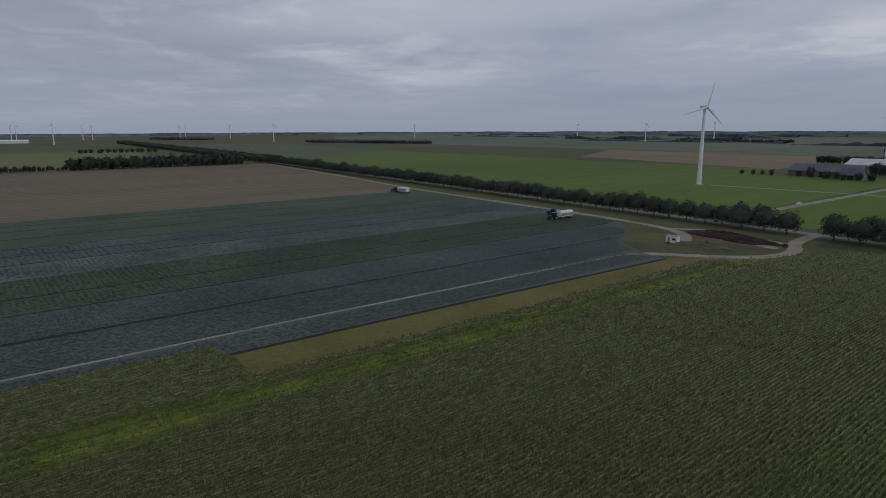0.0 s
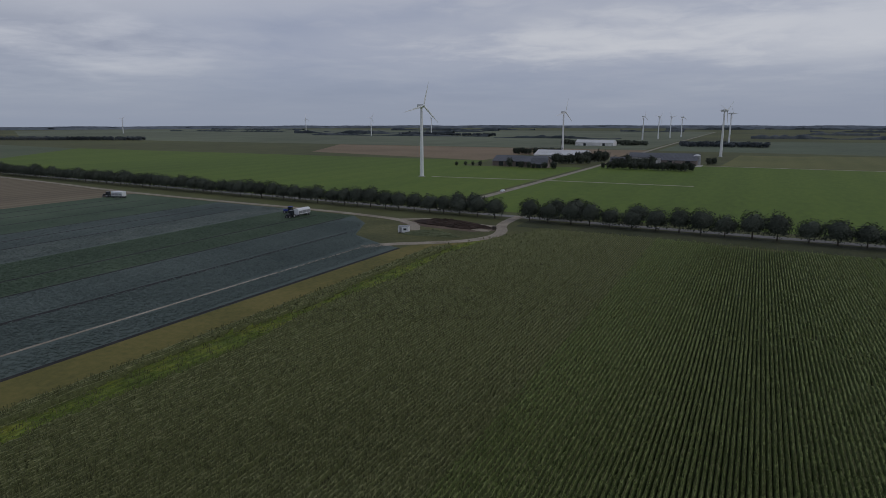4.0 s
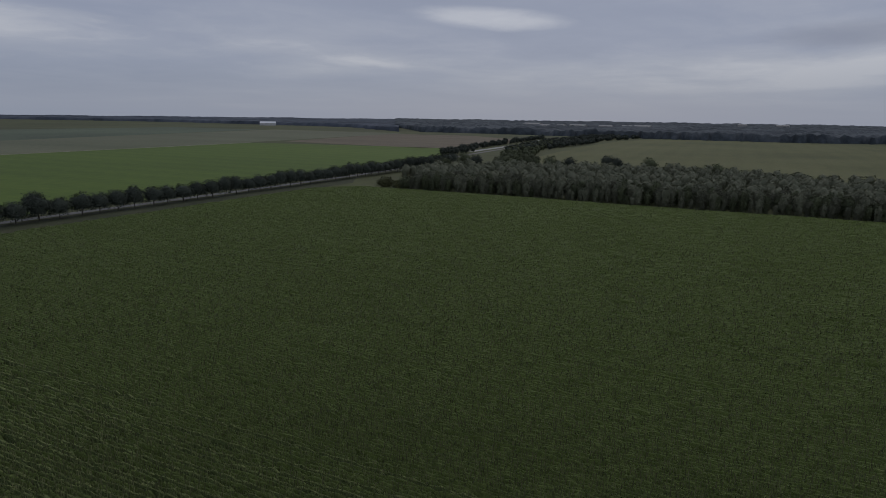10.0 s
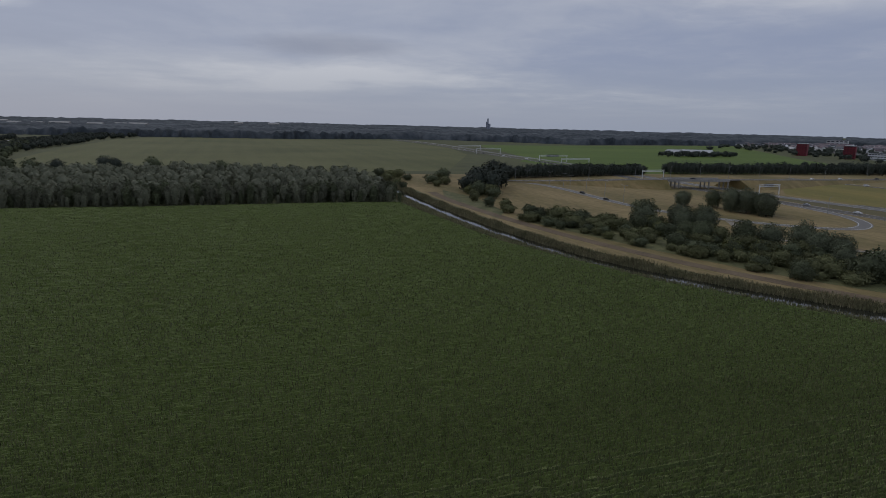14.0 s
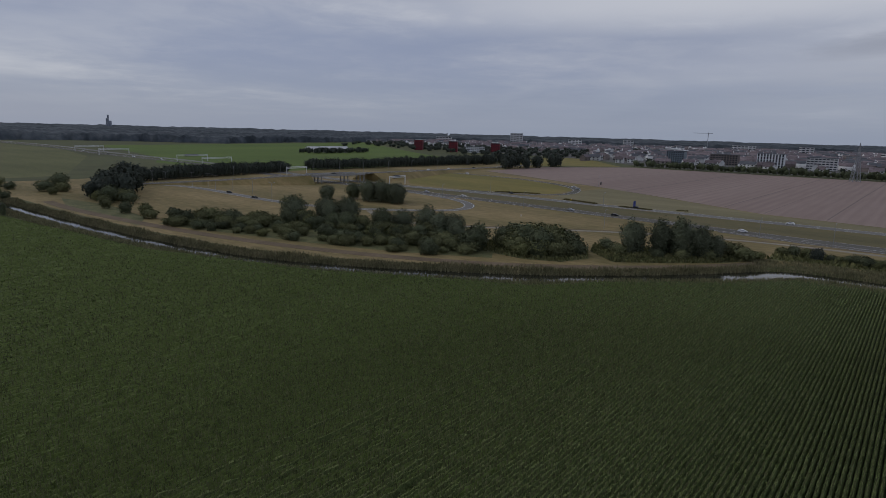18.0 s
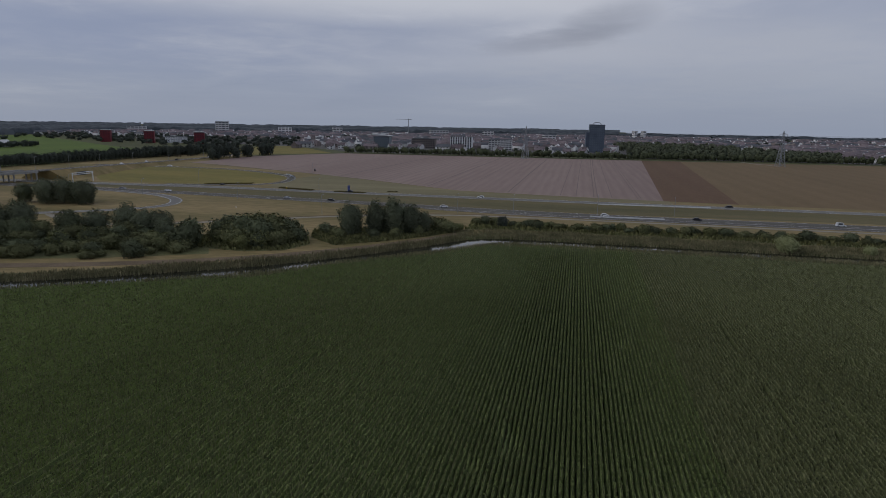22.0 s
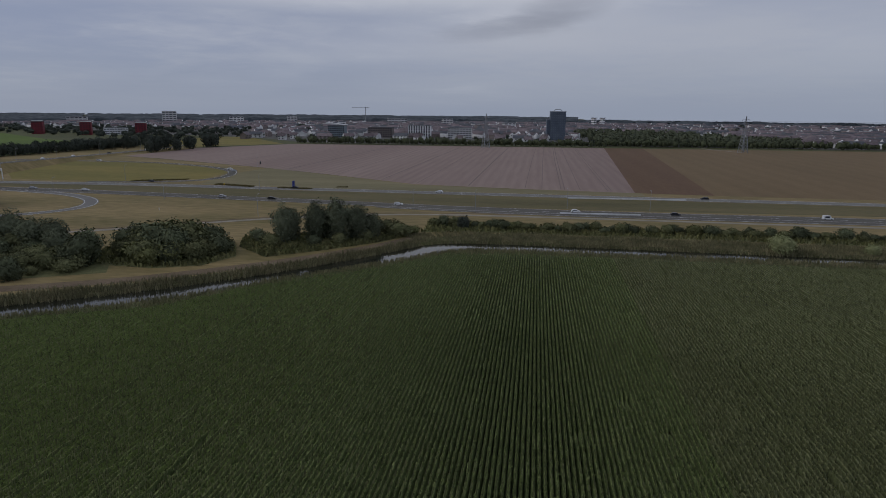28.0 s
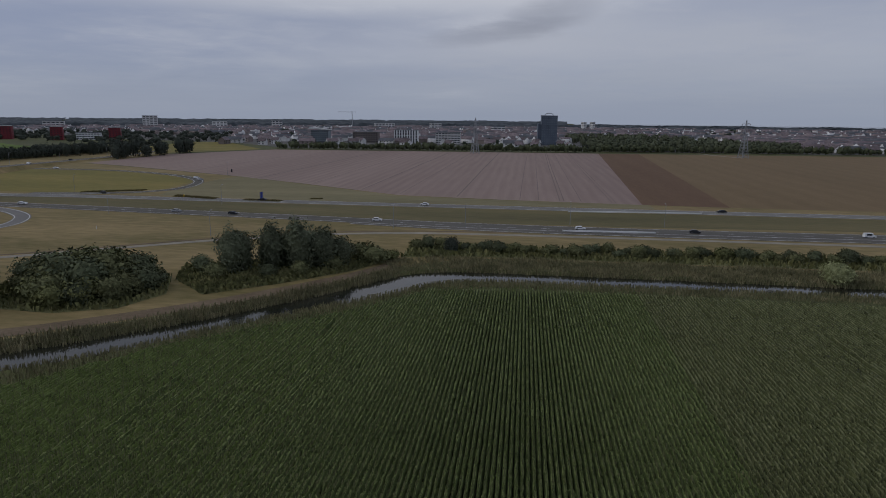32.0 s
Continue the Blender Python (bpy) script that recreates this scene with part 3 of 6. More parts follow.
# ---------- fields ----------
field("field_cabbage_dark", "dark green cabbage strips", "field", [(-305, -190), (-235, -190), (-235, 217.7), (-305, 222)], 0.03, M_CABD)
field("field_cabbage_blue", "blue-green cabbage strip", "field", [(-235, -190), (-207, -190), (-207, 216.5), (-235, 217.7)], 0.03, M_CAB)
field("field_cabbage_pale", "pale half-cut cabbage strip", "field", [(-207, -190), (-186, -190), (-186, 215.5), (-207, 216.5)], 0.03, M_CABP)
field("field_cabbage_green", "dark green strip between cabbages", "field", [(-186, -190), (-150, -190), (-150, 212), (-186, 215.5)], 0.03, M_CABD)
field("field_cabbage_near", "blue-green cabbage strip beside the farm track", "field", [(-150, -190), (-101, -190), (-98, 163), (-110, 168), (-124, 176), (-135, 198), (-150, 212)], 0.03, M_CAB)
field("field_stubble", "brown stubble field", "field", [(-650, -190), (-305, -190), (-305, 224), (-327, 225), (-430, 240), (-640, 261)], 0.03, M_STUBBLE)
field("dry_strip", "dry yellow-brown grass strip beside the maize", "grass strip", [(-101, 37), (-84, 37), (-84, 165), (-72, 196), (-96, 176), (-98, 163)], 0.045, M_DRYGRASS)
field("work_yard", "worn grassy yard by the muck heap", "yard", [(-150, 212), (-135, 198), (-124, 176), (-98, 163), (-96, 176), (-72, 196), (-66, 208), (-128, 214)], 0.02, M_VERGE)
field("field_maize_floor", "bare soil under the maize", "field", [(-104, -193), (0, -193), (18, -190), (34, -170), (57, -150), (70, -133), (93, -121), (121, -105), (180, -87), (281, -78), (281, 178), (264, 194), (-70, 211), (-84, 165), (-84, 37), (-104, 37)], 0.035, M_SOIL)
field("heap_pad", "bare brown earth under the muck heap", "yard", [(-124, 204), (-108, 201), (-90, 199), (-83, 205), (-88, 213), (-104, 216), (-120, 216.5)], 0.05, surface("bare_brown_earth", [(0.075, 0.052, 0.036), (0.11, 0.078, 0.054), (0.15, 0.11, 0.078)], 0.2, 2.0, bump=0.2))
field("field_green_north", "bright green crop field beyond the road", "field", [(-124, 252), (400, 228), (560, 258), (690, 300), (640, 582), (-42, 580), (-42, 596), (-124, 596)], 0.03, M_GREEN)
field("field_green_west", "bright green crop field beside the turbine", "field", [(-640, 272), (-132, 250), (-132, 520), (-175, 520), (-175, 500), (-240, 500), (-240, 570), (-900, 570)], 0.03, M_GREEN)
field("field_tan_north", "tan harvested field", "field", [(-520, 640), (-250, 575), (-250, 690), (-132, 690), (-132, 860), (-640, 860)], 0.03, M_TAN)
field("field_olive_north", "olive field beyond the pale track", "field", [(-30, 588), (230, 586), (330, 800), (60, 800), (40, 780), (-20, 780)], 0.03, M_OLGREEN)
field("field_grey_north", "tan-grey field beyond the pale track", "field", [(236, 586), (640, 588), (1180, 640), (1180, 1000), (340, 820)], 0.03, M_TANGREY)
# the next two far fields have distance haze mixed into their crop colour
field("field_green_far", "green field dulled by haze", "field", [(-120, 860), (330, 808), (1150, 1010), (1150, 1300), (-120, 1300)], 0.036, surface("far_hazed_green_crop", ramp3((0.094, 0.116, 0.068)), 0.004, 0.1))
field("field_grey_far", "far green fields greyed by haze", "field", [(-1600, 870), (-140, 870), (-140, 2400), (-2800, 2400), (-2800, 1500)], 0.03, surface("far_hazed_crop", ramp3((0.118, 0.134, 0.080)), 0.002, 0.02))
field("field_green_northwest", "grey-green field beyond the tree-lined road", "field", [(-1500, 330), (-640, 276), (-900, 565), (-1500, 640)], 0.03, M_GREEN2)
field("field_yellow_west", "yellow-green meadow beyond the windbreak", "field", [(-1200, 20), (-665, 20), (-665, 190), (-1150, 240)], 0.03, M_MEADOW)
field("field_bare_east", "bare brown-grey field", "field", [(700, 290), (1000, 310), (1140, 470), (1110, 640), (700, 575), (670, 345)], 0.03, M_STUBBLE)
field("field_olive_east", "olive field behind the wood", "field", [(470, -86), (480, -175), (735, -290), (920, -330), (1235, -322), (1245, -130), (1240, 120), (1090, 172), (795, 182), (470, 165)], 0.03, M_OLIVE)
field("field_green_east", "bright green meadow behind the tree rows", "field", [(455, -300), (600, -300), (680, -345), (1050, -430), (1095, -700), (1195, -1160), (640, -760), (440, -640), (440, -345)], 0.03, M_GREEN)
field("verge_highway", "dry mown grass of the motorway junction", "grass", [(470, -118), (363, -106), (275, -105), (216, -107), (178, -111), (150, -117), (124, -128), (103, -141), (82, -155), (70, -166), (56, -181), (40, -202), (28, -218), (10, -228), (-500, -236), (-500, -350), (60, -362), (128, -404), (187, -438), (300, -492), (345, -510), (345, -640), (440, -640), (450, -118)], 0.02, M_HWYGRASS)
field("verge_green", "greener mown grass inside the ramp loop", "grass", [(380, -450), (285, -454), (228, -432), (200, -412), (190, -396), (186, -362), (214, -338), (290, -336), (335, -380)], 0.035, M_HWYGREEN)
field("verge_south", "mown grass between ramp and motorway", "grass", [(180, -436), (128, -402), (60, -360), (5, -352), (-60, -349), (-60, -336), (100, -334), (175, -338), (180, -362), (184, -396)], 0.035, M_HWYDULL)
field("median", "dull grass slope between the carriageways", "grass", [(-500, -294), (-130, -293), (-50, -288), (22, -286), (86, -292), (200, -302), (300, -308), (300, -318), (200, -322), (100, -322), (-500, -322)], 0.03, M_SLOPE)
field("verge_road", "dark rough grass between the maize and the roadside trees", "grass", [(-80, 217.5), (-66, 216), (0, 212.8), (150, 205.2), (262, 198.8), (300, 196), (330, 213), (150, 223), (60, 229), (0, 231), (-80, 234)], 0.03, surface("dark_rough_grass", [(0.030, 0.036, 0.015), (0.048, 0.054, 0.022), (0.072, 0.074, 0.032)], 0.06, 0.9, bump=0.3))
field("field_pale", "pale bare field with drill lines", "field", [(346, -512), (346, -636), (284, -742), (-84, -764), (-57, -349), (5, -354), (60, -362), (128, -405), (187, -439), (300, -494)], 0.03, M_PALE)
field("field_brown", "brown ploughed field", "field", [(-57, -349), (-84, -764), (-128, -767), (-95, -347)], 0.03, M_BROWN)
field("field_olive_brown", "olive-brown field", "field", [(-95, -347), (-128, -767), (-900, -820), (-900, -345)], 0.03, M_OLBROWN)
field("meadow_town", "green meadow at the town's edge", "grass", [(360, -650), (300, -745), (420, -900), (480, -900), (430, -650)], 0.03, M_HWYGREEN)



def tramlines():
    """Paired wheel marks along the drill lines of the pale field, each pair one part."""
    fld = bpy.data.objects["field_pale"]
    edge_x, edge_y = [-57, 5, 60, 128, 187, 300, 346], [-349, -354, -362, -405, -439, -494, -512]
    for x, w, pair in ((-45, 0.4, 1), (-30, 0.4, 0), (-21, 0.6, 1), (-10, 0.4, 0), (-1, 0.4, 0), (30, 0.9, 0), (60, 0.5, 0), (84, 1.0, 0), (120, 0.5, 0), (163, 1.6, 0), (230, 0.6, 0)):
        y = np.interp(x, edge_x, edge_y) - 4
        top = -764 + 0.061 * (x + 74) + 3
        p = np.array([(x, y), (x - 2, (y + top) / 2), (x - 5, top)], float)
        v, f = join(*[ribbon(p, o + w / 2, o - w / 2, 0.045) for o in ((0.95, -0.95) if pair else (0.0,))])
        part("tramline", mesh("tramline", v, f, M_TRAM), fld)


tramlines()


# ---------- roads ----------
def road(name, label, pts, width, z, mat, category="road", thick=0.25, rounds=2, edges=None):
    p = smooth_line(pts, rounds)
    ob = thing(name, label, category, kind="structure", me=mesh(name, *ribbon(p, width / 2, -width / 2, z, thick), mat))
    for off, dash in edges or ():
        if not dash:
            part("edge_line", mesh("edge_line", *ribbon(p, off + 0.12, off - 0.12, z + 0.02), M_LINE), ob)
        else:
            q = dense(p, 3.0)
            if q.shape[1] > 2:
                q = q.copy()
                q[:, 2] += 0.02
            vf = [ribbon(q[i:i + 2], off + 0.1, off - 0.1, z + 0.02) for i in range(0, len(q) - 2, 4)]
            part("lane_dashes", mesh("lane_dashes", *join(*vf), M_LINE), ob)
    return ob


def tree_y(x):
    """The line of the roadside trees, slightly askew of the maize rows."""
    return float(np.interp(x, [-640, -500, -327, -205, -94, 0, 60, 150, 470], [272, 261, 248.5, 239.5, 232.5, 229.5, 227.5, 222, 206]))


road("road_north", "grey asphalt lane between two rows of trees", [(-1800, 345), (-640, 280), (-327, 256), (-94, 239.5), (60, 233), (330, 219), (440, 222), (540, 240), (700, 250), (1000, 268)], 5.0, 0.06, M_ASPHALT_OLD)
road("road_concrete_east", "pale concrete stretch of the eastern road", [(640, 262), (700, 264), (790, 268), (900, 277), (1010, 288)], 9.0, 0.08, M_CONCRETE)
road("lane_farm", "pale concrete farm lane", [(-127, 244), (-127, 270), (-127, 300), (-126, 400), (-126, 560), (-130, 800), (-136, 1300), (-140, 2300)], 4.6, 0.06, M_GRAVEL, rounds=1)
road("lane_turbine", "pale concrete spur to the wind turbine", [(-208, 389), (-128, 397), (-34, 399)], 3.4, 0.055, M_GRAVEL, rounds=0)
road("track_pale", "pale field track", [(-124, 596), (-60, 584), (60, 581), (640, 583)], 4.0, 0.05, M_SAND, rounds=1)
road("track_headland", "pale headland track along the cabbage field", [(-640, 264), (-430, 243), (-327, 227.5), (-250, 222), (-178, 219), (-146, 215.5), (-128, 212), (-116, 204), (-110, 193)], 4.0, 0.06, M_SAND, rounds=1)
road("track_yard", "sandy loop round the muck heap", [(-110, 160), (-104, 167.5), (-97.7, 171.7), (-85, 181.8), (-79, 194), (-80.5, 206), (-85, 214), (-87, 226), (-87, 241)], 4.2, 0.075, M_SAND)
road("track_yard_back", "sandy track behind the muck heap", [(-128, 212), (-118, 219.5), (-105, 217.5), (-92, 213.5), (-84, 213.5)], 3.4, 0.055, M_SAND)
road("track_strip", "narrow pale track between cabbages", [(-111.5, -190), (-112, 60), (-109.5, 165)], 0.8, 0.06, M_SAND, rounds=0)
near_line = [(-1500, -290), (-400, -284), (-130, -282), (-53, -279), (22, -280), (86, -287), (130, -290), (200, -296), (270, -298), (340, -297.5), (420, -305), (600, -328), (790, -322), (1030, -350), (1300, -332)]
far_line = [(-1500, -337), (-400, -331), (-150, -329), (0, -328), (100, -328), (160, -327.5), (214, -328), (260, -323), (330, -317), (420, -324), (600, -347), (790, -342), (1030, -370), (1300, -352)]
road("motorway_near", "grey asphalt motorway carriageway", near_line, 11.0, 0.10, M_ASPHALT, edges=((4.6, False), (-4.6, False), (0.6, True)))
road("motorway_far", "grey asphalt motorway carriageway, far side", far_line, 10.0, 0.12, M_ASPHALT_OLD, edges=((4.2, False), (-4.2, False), (0.4, True)))
road("slip_lane", "widened merging lane beside the motorway", [(-260, -276.5), (-130, -274), (-53, -272), (10, -272.5), (60, -279)], 6.0, 0.11, M_ASPHALT, edges=((2.4, False),))
road("ramp_loop", "curving asphalt ramp", [(400, -455), (285, -460), (228, -438), (197, -414), (184, -394), (178, -362), (196, -342), (240, -333)], 6.0, 0.09, M_ASPHALT, edges=((2.4, False), (-2.4, False)))
road("ramp_hairpin", "hairpin asphalt ramp", [(300, -302), (255, -294), (216, -287), (196, -277), (184, -266), (177, -251), (182, -236), (206, -214), (235, -200), (270, -197), (301, -200), (345, -203), (372, -200), (392, -185)], 6.0, 0.08, M_ASPHALT_OLD, edges=((2.4, False), (-2.4, False)))
road("cycle_path", "pale cycle path through the grass", [(205, -210), (180, -194), (160, -196), (141, -206), (117, -223), (93, -241), (51, -261), (2, -265.5), (-150, -266), (-500, -270)], 3.0, 0.07, M_GRAVEL)
road("track_verge", "pair of pale worn tracks through the grass", [(160, -200), (141, -210), (117, -227), (93, -244.5), (51, -265), (2, -269.5)], 1.4, 0.064, M_PATHGRASS)
road("trodden_path", "trodden dry grass path along the reeds", [(330, -112), (287, -109.5), (212, -115), (164, -124), (126, -136), (93, -152), (77, -164), (63, -176), (50, -190), (37, -206), (31, -217)], 5.0, 0.066, M_PATHGRASS)
road("verge_pale", "pale dry grass strip along the maize", [(-68, 214.5), (0, 211.5), (150, 204), (262, 197.5), (284, 180), (286, 120)], 2.0, 0.045, M_PATHGRASS, category="grass", thick=0.0)
field("town_ground", "grey streets and gardens of the town", "ground", [(-1500, -830), (-90, -815), (290, -785), (420, -905), (560, -940), (1300, -1300), (1300, -2100), (-1500, -2100)], 0.02, surface("town_streets", [(0.075, 0.074, 0.066), (0.105, 0.10, 0.09), (0.14, 0.135, 0.12)], 0.02, 0.1))

# wheel tracks between the cabbage beds, near black for wet soil and painted shadow
for x in (-290, -275, -256, -235, -221, -207, -165, -150):
    road("bed_track", "dark wheel track between cabbage beds", [(x, -190), (x, 0), (x, 205)], 1.1, 0.045, M_FURROW, category="track", thick=0.0, rounds=0)
road("bed_ditch", "dark open furrow between cabbage beds", [(-130.5, -190), (-130.5, 0), (-129, 178)], 1.6, 0.05, M_FURROW, category="track", thick=0.0, rounds=0)
road("bed_edge", "dark edge of the cabbage field", [(-101.4, 30), (-100.5, 90), (-98.3, 163)], 1.2, 0.06, M_FURROW, category="track", thick=0.0, rounds=0)


def cabbages(name, label, x0, x1, y0, y1, dx, dy, r, mat, seed):
    """Low rounded heads in straight rows, joined."""
    rr = np.random.default_rng(seed)
    gx, gy = np.meshgrid(np.arange(x0, x1, dx), np.arange(y0, y1, dy), indexing="ij")
    c = np.column_stack([gx.ravel(), gy.ravel()]) + rr.normal(0, 0.2, (gx.size, 2))
    c = c[(rr.uniform(size=len(c)) < 0.94) & (c[:, 1] < np.interp(c[:, 0], [-305, -207, -150, -135, -124, -110, -98], [221, 215, 211, 196, 175, 166, 162]))]
    for w in (-275, -256, -235, -221, -207, -165, -150, -130.3, -111.4):
        c = c[np.abs(c[:, 0] - w) > 1.0]
    n = len(c)
    s = r * rr.uniform(0.6, 1.25, n)
    a = rr.uniform(0, 1.5, n)
    v = np.zeros((n, 5, 3))
    for k in range(4):
        v[:, k, 0] = c[:, 0] + s * np.cos(a + k * math.pi / 2)
        v[:, k, 1] = c[:, 1] + s * np.sin(a + k * math.pi / 2)
        v[:, k, 2] = 0.1 + rr.uniform(0, 0.12, n)
    v[:, 4] = np.column_stack([c, 0.24 + 0.1 * s])
    f = (np.arange(n) * 5)[:, None, None] + np.array([[0, 1, 4], [1, 2, 4], [2, 3, 4], [3, 0, 4]])[None]
    return thing(name, label, "cabbages", kind="stuff", me=fast_mesh(name, v.reshape(-1, 3), f.reshape(-1, 3), mat))


cabbages("cabbage_heads_near", "rows of blue-green cabbage heads", -149, -102, 0, 200, 0.75, 0.8, 0.34, M_CAB, 41)
cabbages("cabbage_heads_green", "rows of dark green cabbage heads", -185, -151, 0, 213, 1.1, 1.3, 0.45, M_CABD, 42)
cabbages("cabbage_heads_pale", "half-cut rows of pale cabbage heads", -206, -187, 0, 215, 1.0, 1.2, 0.45, M_CABP, 43)
cabbages("cabbage_heads_far", "rows of blue-green cabbage heads, farther off", -234, -208, 0, 216, 1.4, 1.7, 0.55, M_CAB, 44)

# ---------- the maize: rows 0.75 m apart, running north to south ----------
ROW = 0.75 / U
SOUTH_X = [-110, 0, 17.6, 32, 55.7, 68, 91.5, 119.8, 178, 281]
SOUTH_Y = [-194.5, -194.7, -192, -173, -152, -135, -122.5, -107, -89, -80]


def maize_rows():
    """Each row: its number, x, and where it begins and ends."""
    rng = np.random.default_rng(3)
    segs = []
    for k, x in enumerate(np.arange(-103.2, 280.5, ROW)):
        y0 = np.interp(x, SOUTH_X, SOUTH_Y)
        y1 = 207.5 - 0.05 * x if x > -68 else (37.0 if x < -87 else 165 + (x + 86) * 2.2)
        if x > 262:
            y1 -= (x - 262) * 0.9
        segs.append((k, x, y0 + rng.uniform(-0.6, 0.6), y1 + rng.uniform(-0.6, 0.6)))
    return segs


def reach(x, y):
    """Distance to the stretch of field that the drone hangs over."""
    return np.hypot(x + 4, y - np.clip(y, -62, 8))


def unseen(x, y):
    """The ground straight under the drone's first hover and west of its later line, which it never looks at."""
    return ((x < -25) & (y < -6) & (y > 1.7 * (x + 9) + 10)) | (np.hypot(x + 4, y) < 46)


def weedy(x, y):
    return (np.abs(x + 80.5) < 3.2 + 1.1 * np.sin(y * 0.11) + 0.8 * np.sin(y * 0.031 + 1)) & (y > 4 + 6 * np.sin(x * 2.1))


# small bare patches in the stand: x, y, radius
HOLES = ((-3.3, -70.1, 1.2), (-3.3, -67.5, 0.9), (0.4, -62.2, 0.8), (-19.4, -107.5, 0.9), (-56.5, -107.3, 1.2), (-56.5, -103.5, 1.0), (-12.2, -97.5, 0.7), (110.8, 1.4, 1.1), (110.3, -28.2, 0.9), (126.5, 13.6, 1.1), (110.1, -7, 0.8), (10.7, 124.5, 0.9), (-6.3, 154.6, 0.9), (-31.3, 76.7, 0.7))


def thin(k, x, y):
    """Stretches of a row where plants failed: long ones in the pale western part, short ones elsewhere."""
    long = (k % 14 == 3) & (x < -34) & (np.sin(y * 0.19 + 2.6 * k) + 0.7 * np.sin(y * 0.053 + k) > 0.45)
    east = (k % 23 == 5) & (x > 30) & (np.sin(y * 0.16 + 1.7 * k) + 0.6 * np.sin(y * 0.047 + k) > 0.7)
    spot = np.sin(y * 0.37 + 12.9 * k) * np.sin(y * 0.113 + 4.1 * k) * np.sin(k * 1.37) > np.where((x > 15) & (y > -30), 0.80, 0.955)
    bare = np.zeros(np.shape(y), bool)
    for hx, hy, r in HOLES:
        bare |= (x - hx) ** 2 + ((y - hy) * 0.45) ** 2 < r * r
    return long | east | spot | bare


def build_maize():
    rng = np.random.default_rng(5)
    # the stand: one closed ridge of foliage a row, uneven plant by plant
    V, Fc, slots, n = [], [], [], 0
    for k, x, y0, y1 in maize_rows():
        y = [y0]
        while y[-1] < y1:
            d = reach(x, y[-1])
            y.append(y[-1] + (3.0 if unseen(x, y[-1]) else 0.85 if d < 90 else 1.3 if d < 150 else 2.2))
        y = np.array(y)
        m = len(y)
        h = 1.60 + rng.normal(0, 1, m) * np.where(reach(x, y) < 95, 0.09, 0.045) + 0.08 * np.sin(y * 0.05 + x * 0.08)
        wd = weedy(x, y)
        tn = thin(k, x, y)
        h = np.where(wd, h * 0.5 + 0.1, np.where(tn, 0.95, h))
        foot = np.where(wd, 0.35, np.where(tn, 0.3, (0.82 if -28 < x < 24 else 0.70) + rng.normal(0, 0.1, m)))
        h[0] = h[-1] = 0.9
        foot[0] = foot[-1] = 0.05
        dx = rng.normal(0, 0.035, m)
        half = np.where(wd, 0.28, rng.uniform(0.07, 0.17, m))
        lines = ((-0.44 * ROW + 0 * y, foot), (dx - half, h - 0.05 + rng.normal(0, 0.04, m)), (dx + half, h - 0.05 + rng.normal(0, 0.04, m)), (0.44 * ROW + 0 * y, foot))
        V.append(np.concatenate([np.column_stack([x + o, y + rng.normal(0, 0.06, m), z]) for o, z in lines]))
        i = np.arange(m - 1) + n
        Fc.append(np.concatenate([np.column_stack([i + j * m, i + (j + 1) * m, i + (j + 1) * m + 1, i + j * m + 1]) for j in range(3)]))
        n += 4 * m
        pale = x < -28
        # outside the east, crests take the painted-light tone, flanks the shaded one
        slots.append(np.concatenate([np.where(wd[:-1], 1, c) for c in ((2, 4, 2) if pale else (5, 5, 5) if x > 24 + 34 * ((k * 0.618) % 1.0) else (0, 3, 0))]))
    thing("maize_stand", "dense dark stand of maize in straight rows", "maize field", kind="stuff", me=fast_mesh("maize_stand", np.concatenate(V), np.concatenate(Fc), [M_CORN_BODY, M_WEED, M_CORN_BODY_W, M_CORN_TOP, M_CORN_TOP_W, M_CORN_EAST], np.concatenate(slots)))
    # plants: arching leaves, thinner with distance
    px, py, pk = [], [], []
    for k, x, y0, y1 in maize_rows():
        y = np.arange(y0, y1, 0.29) + rng.uniform(-0.1, 0.1)
        px.append(np.full(len(y), x))
        py.append(y + rng.normal(0, 0.05, len(y)))
        pk.append(np.full(len(y), k))
    px, py, pk = np.concatenate(px), np.concatenate(py), np.concatenate(pk)
    d = reach(px, py)
    keep = np.clip(66.0 / np.maximum(d, 1.0), 0, 1) ** 1.75
    keep = np.where(thin(pk, px, py), keep * 0.2, keep)
    keep = np.where(unseen(px, py), 0.04 * keep, keep)
    ok = rng.uniform(size=len(px)) < keep
    px, py, d = px[ok], py[ok], d[ok]
    parts = []
    for count, sel, size in ((3, d < 70, 0.40), (2, (d >= 70) & (d < 105), 0.48), (2, d >= 105, 0.74)):
        x, y = np.repeat(px[sel], count), np.repeat(py[sel], count)
        m = len(x)
        an = np.where(rng.uniform(size=m) < 0.5, 0.5, 1.5) * math.pi + rng.normal(0, 1, m) * np.where(x > 52, 1.5, 0.5)
        ln = size * np.where((x > 52) & (size > 0.5), 0.7, 1.0) * rng.uniform(0.6, 1.25, m)
        z = rng.uniform(1.42, 1.84, m) + 0.08 * np.sin(y * 0.05 + x * 0.08)
        wd = weedy(x, y) & (np.sin(y * 0.9 + 3 * np.sin(x * 1.3)) + rng.normal(0, 0.5, m) > -0.5)
        z = np.where(wd, z * 0.62, z)
        dx, dy = np.cos(an), np.sin(an)
        w = 0.056 * size / 0.4 * rng.uniform(0.7, 1.5, m)
        base = np.column_stack([x, y, z - 0.2])
        mid = np.column_stack([x + dx * ln * 0.5, y + dy * ln * 0.5, z + 0.14 * rng.uniform(0.3, 1.2, m)])
        tip = np.column_stack([x + dx * ln, y + dy * ln, z - 0.14 * rng.uniform(-1.0, 1.8, m)])
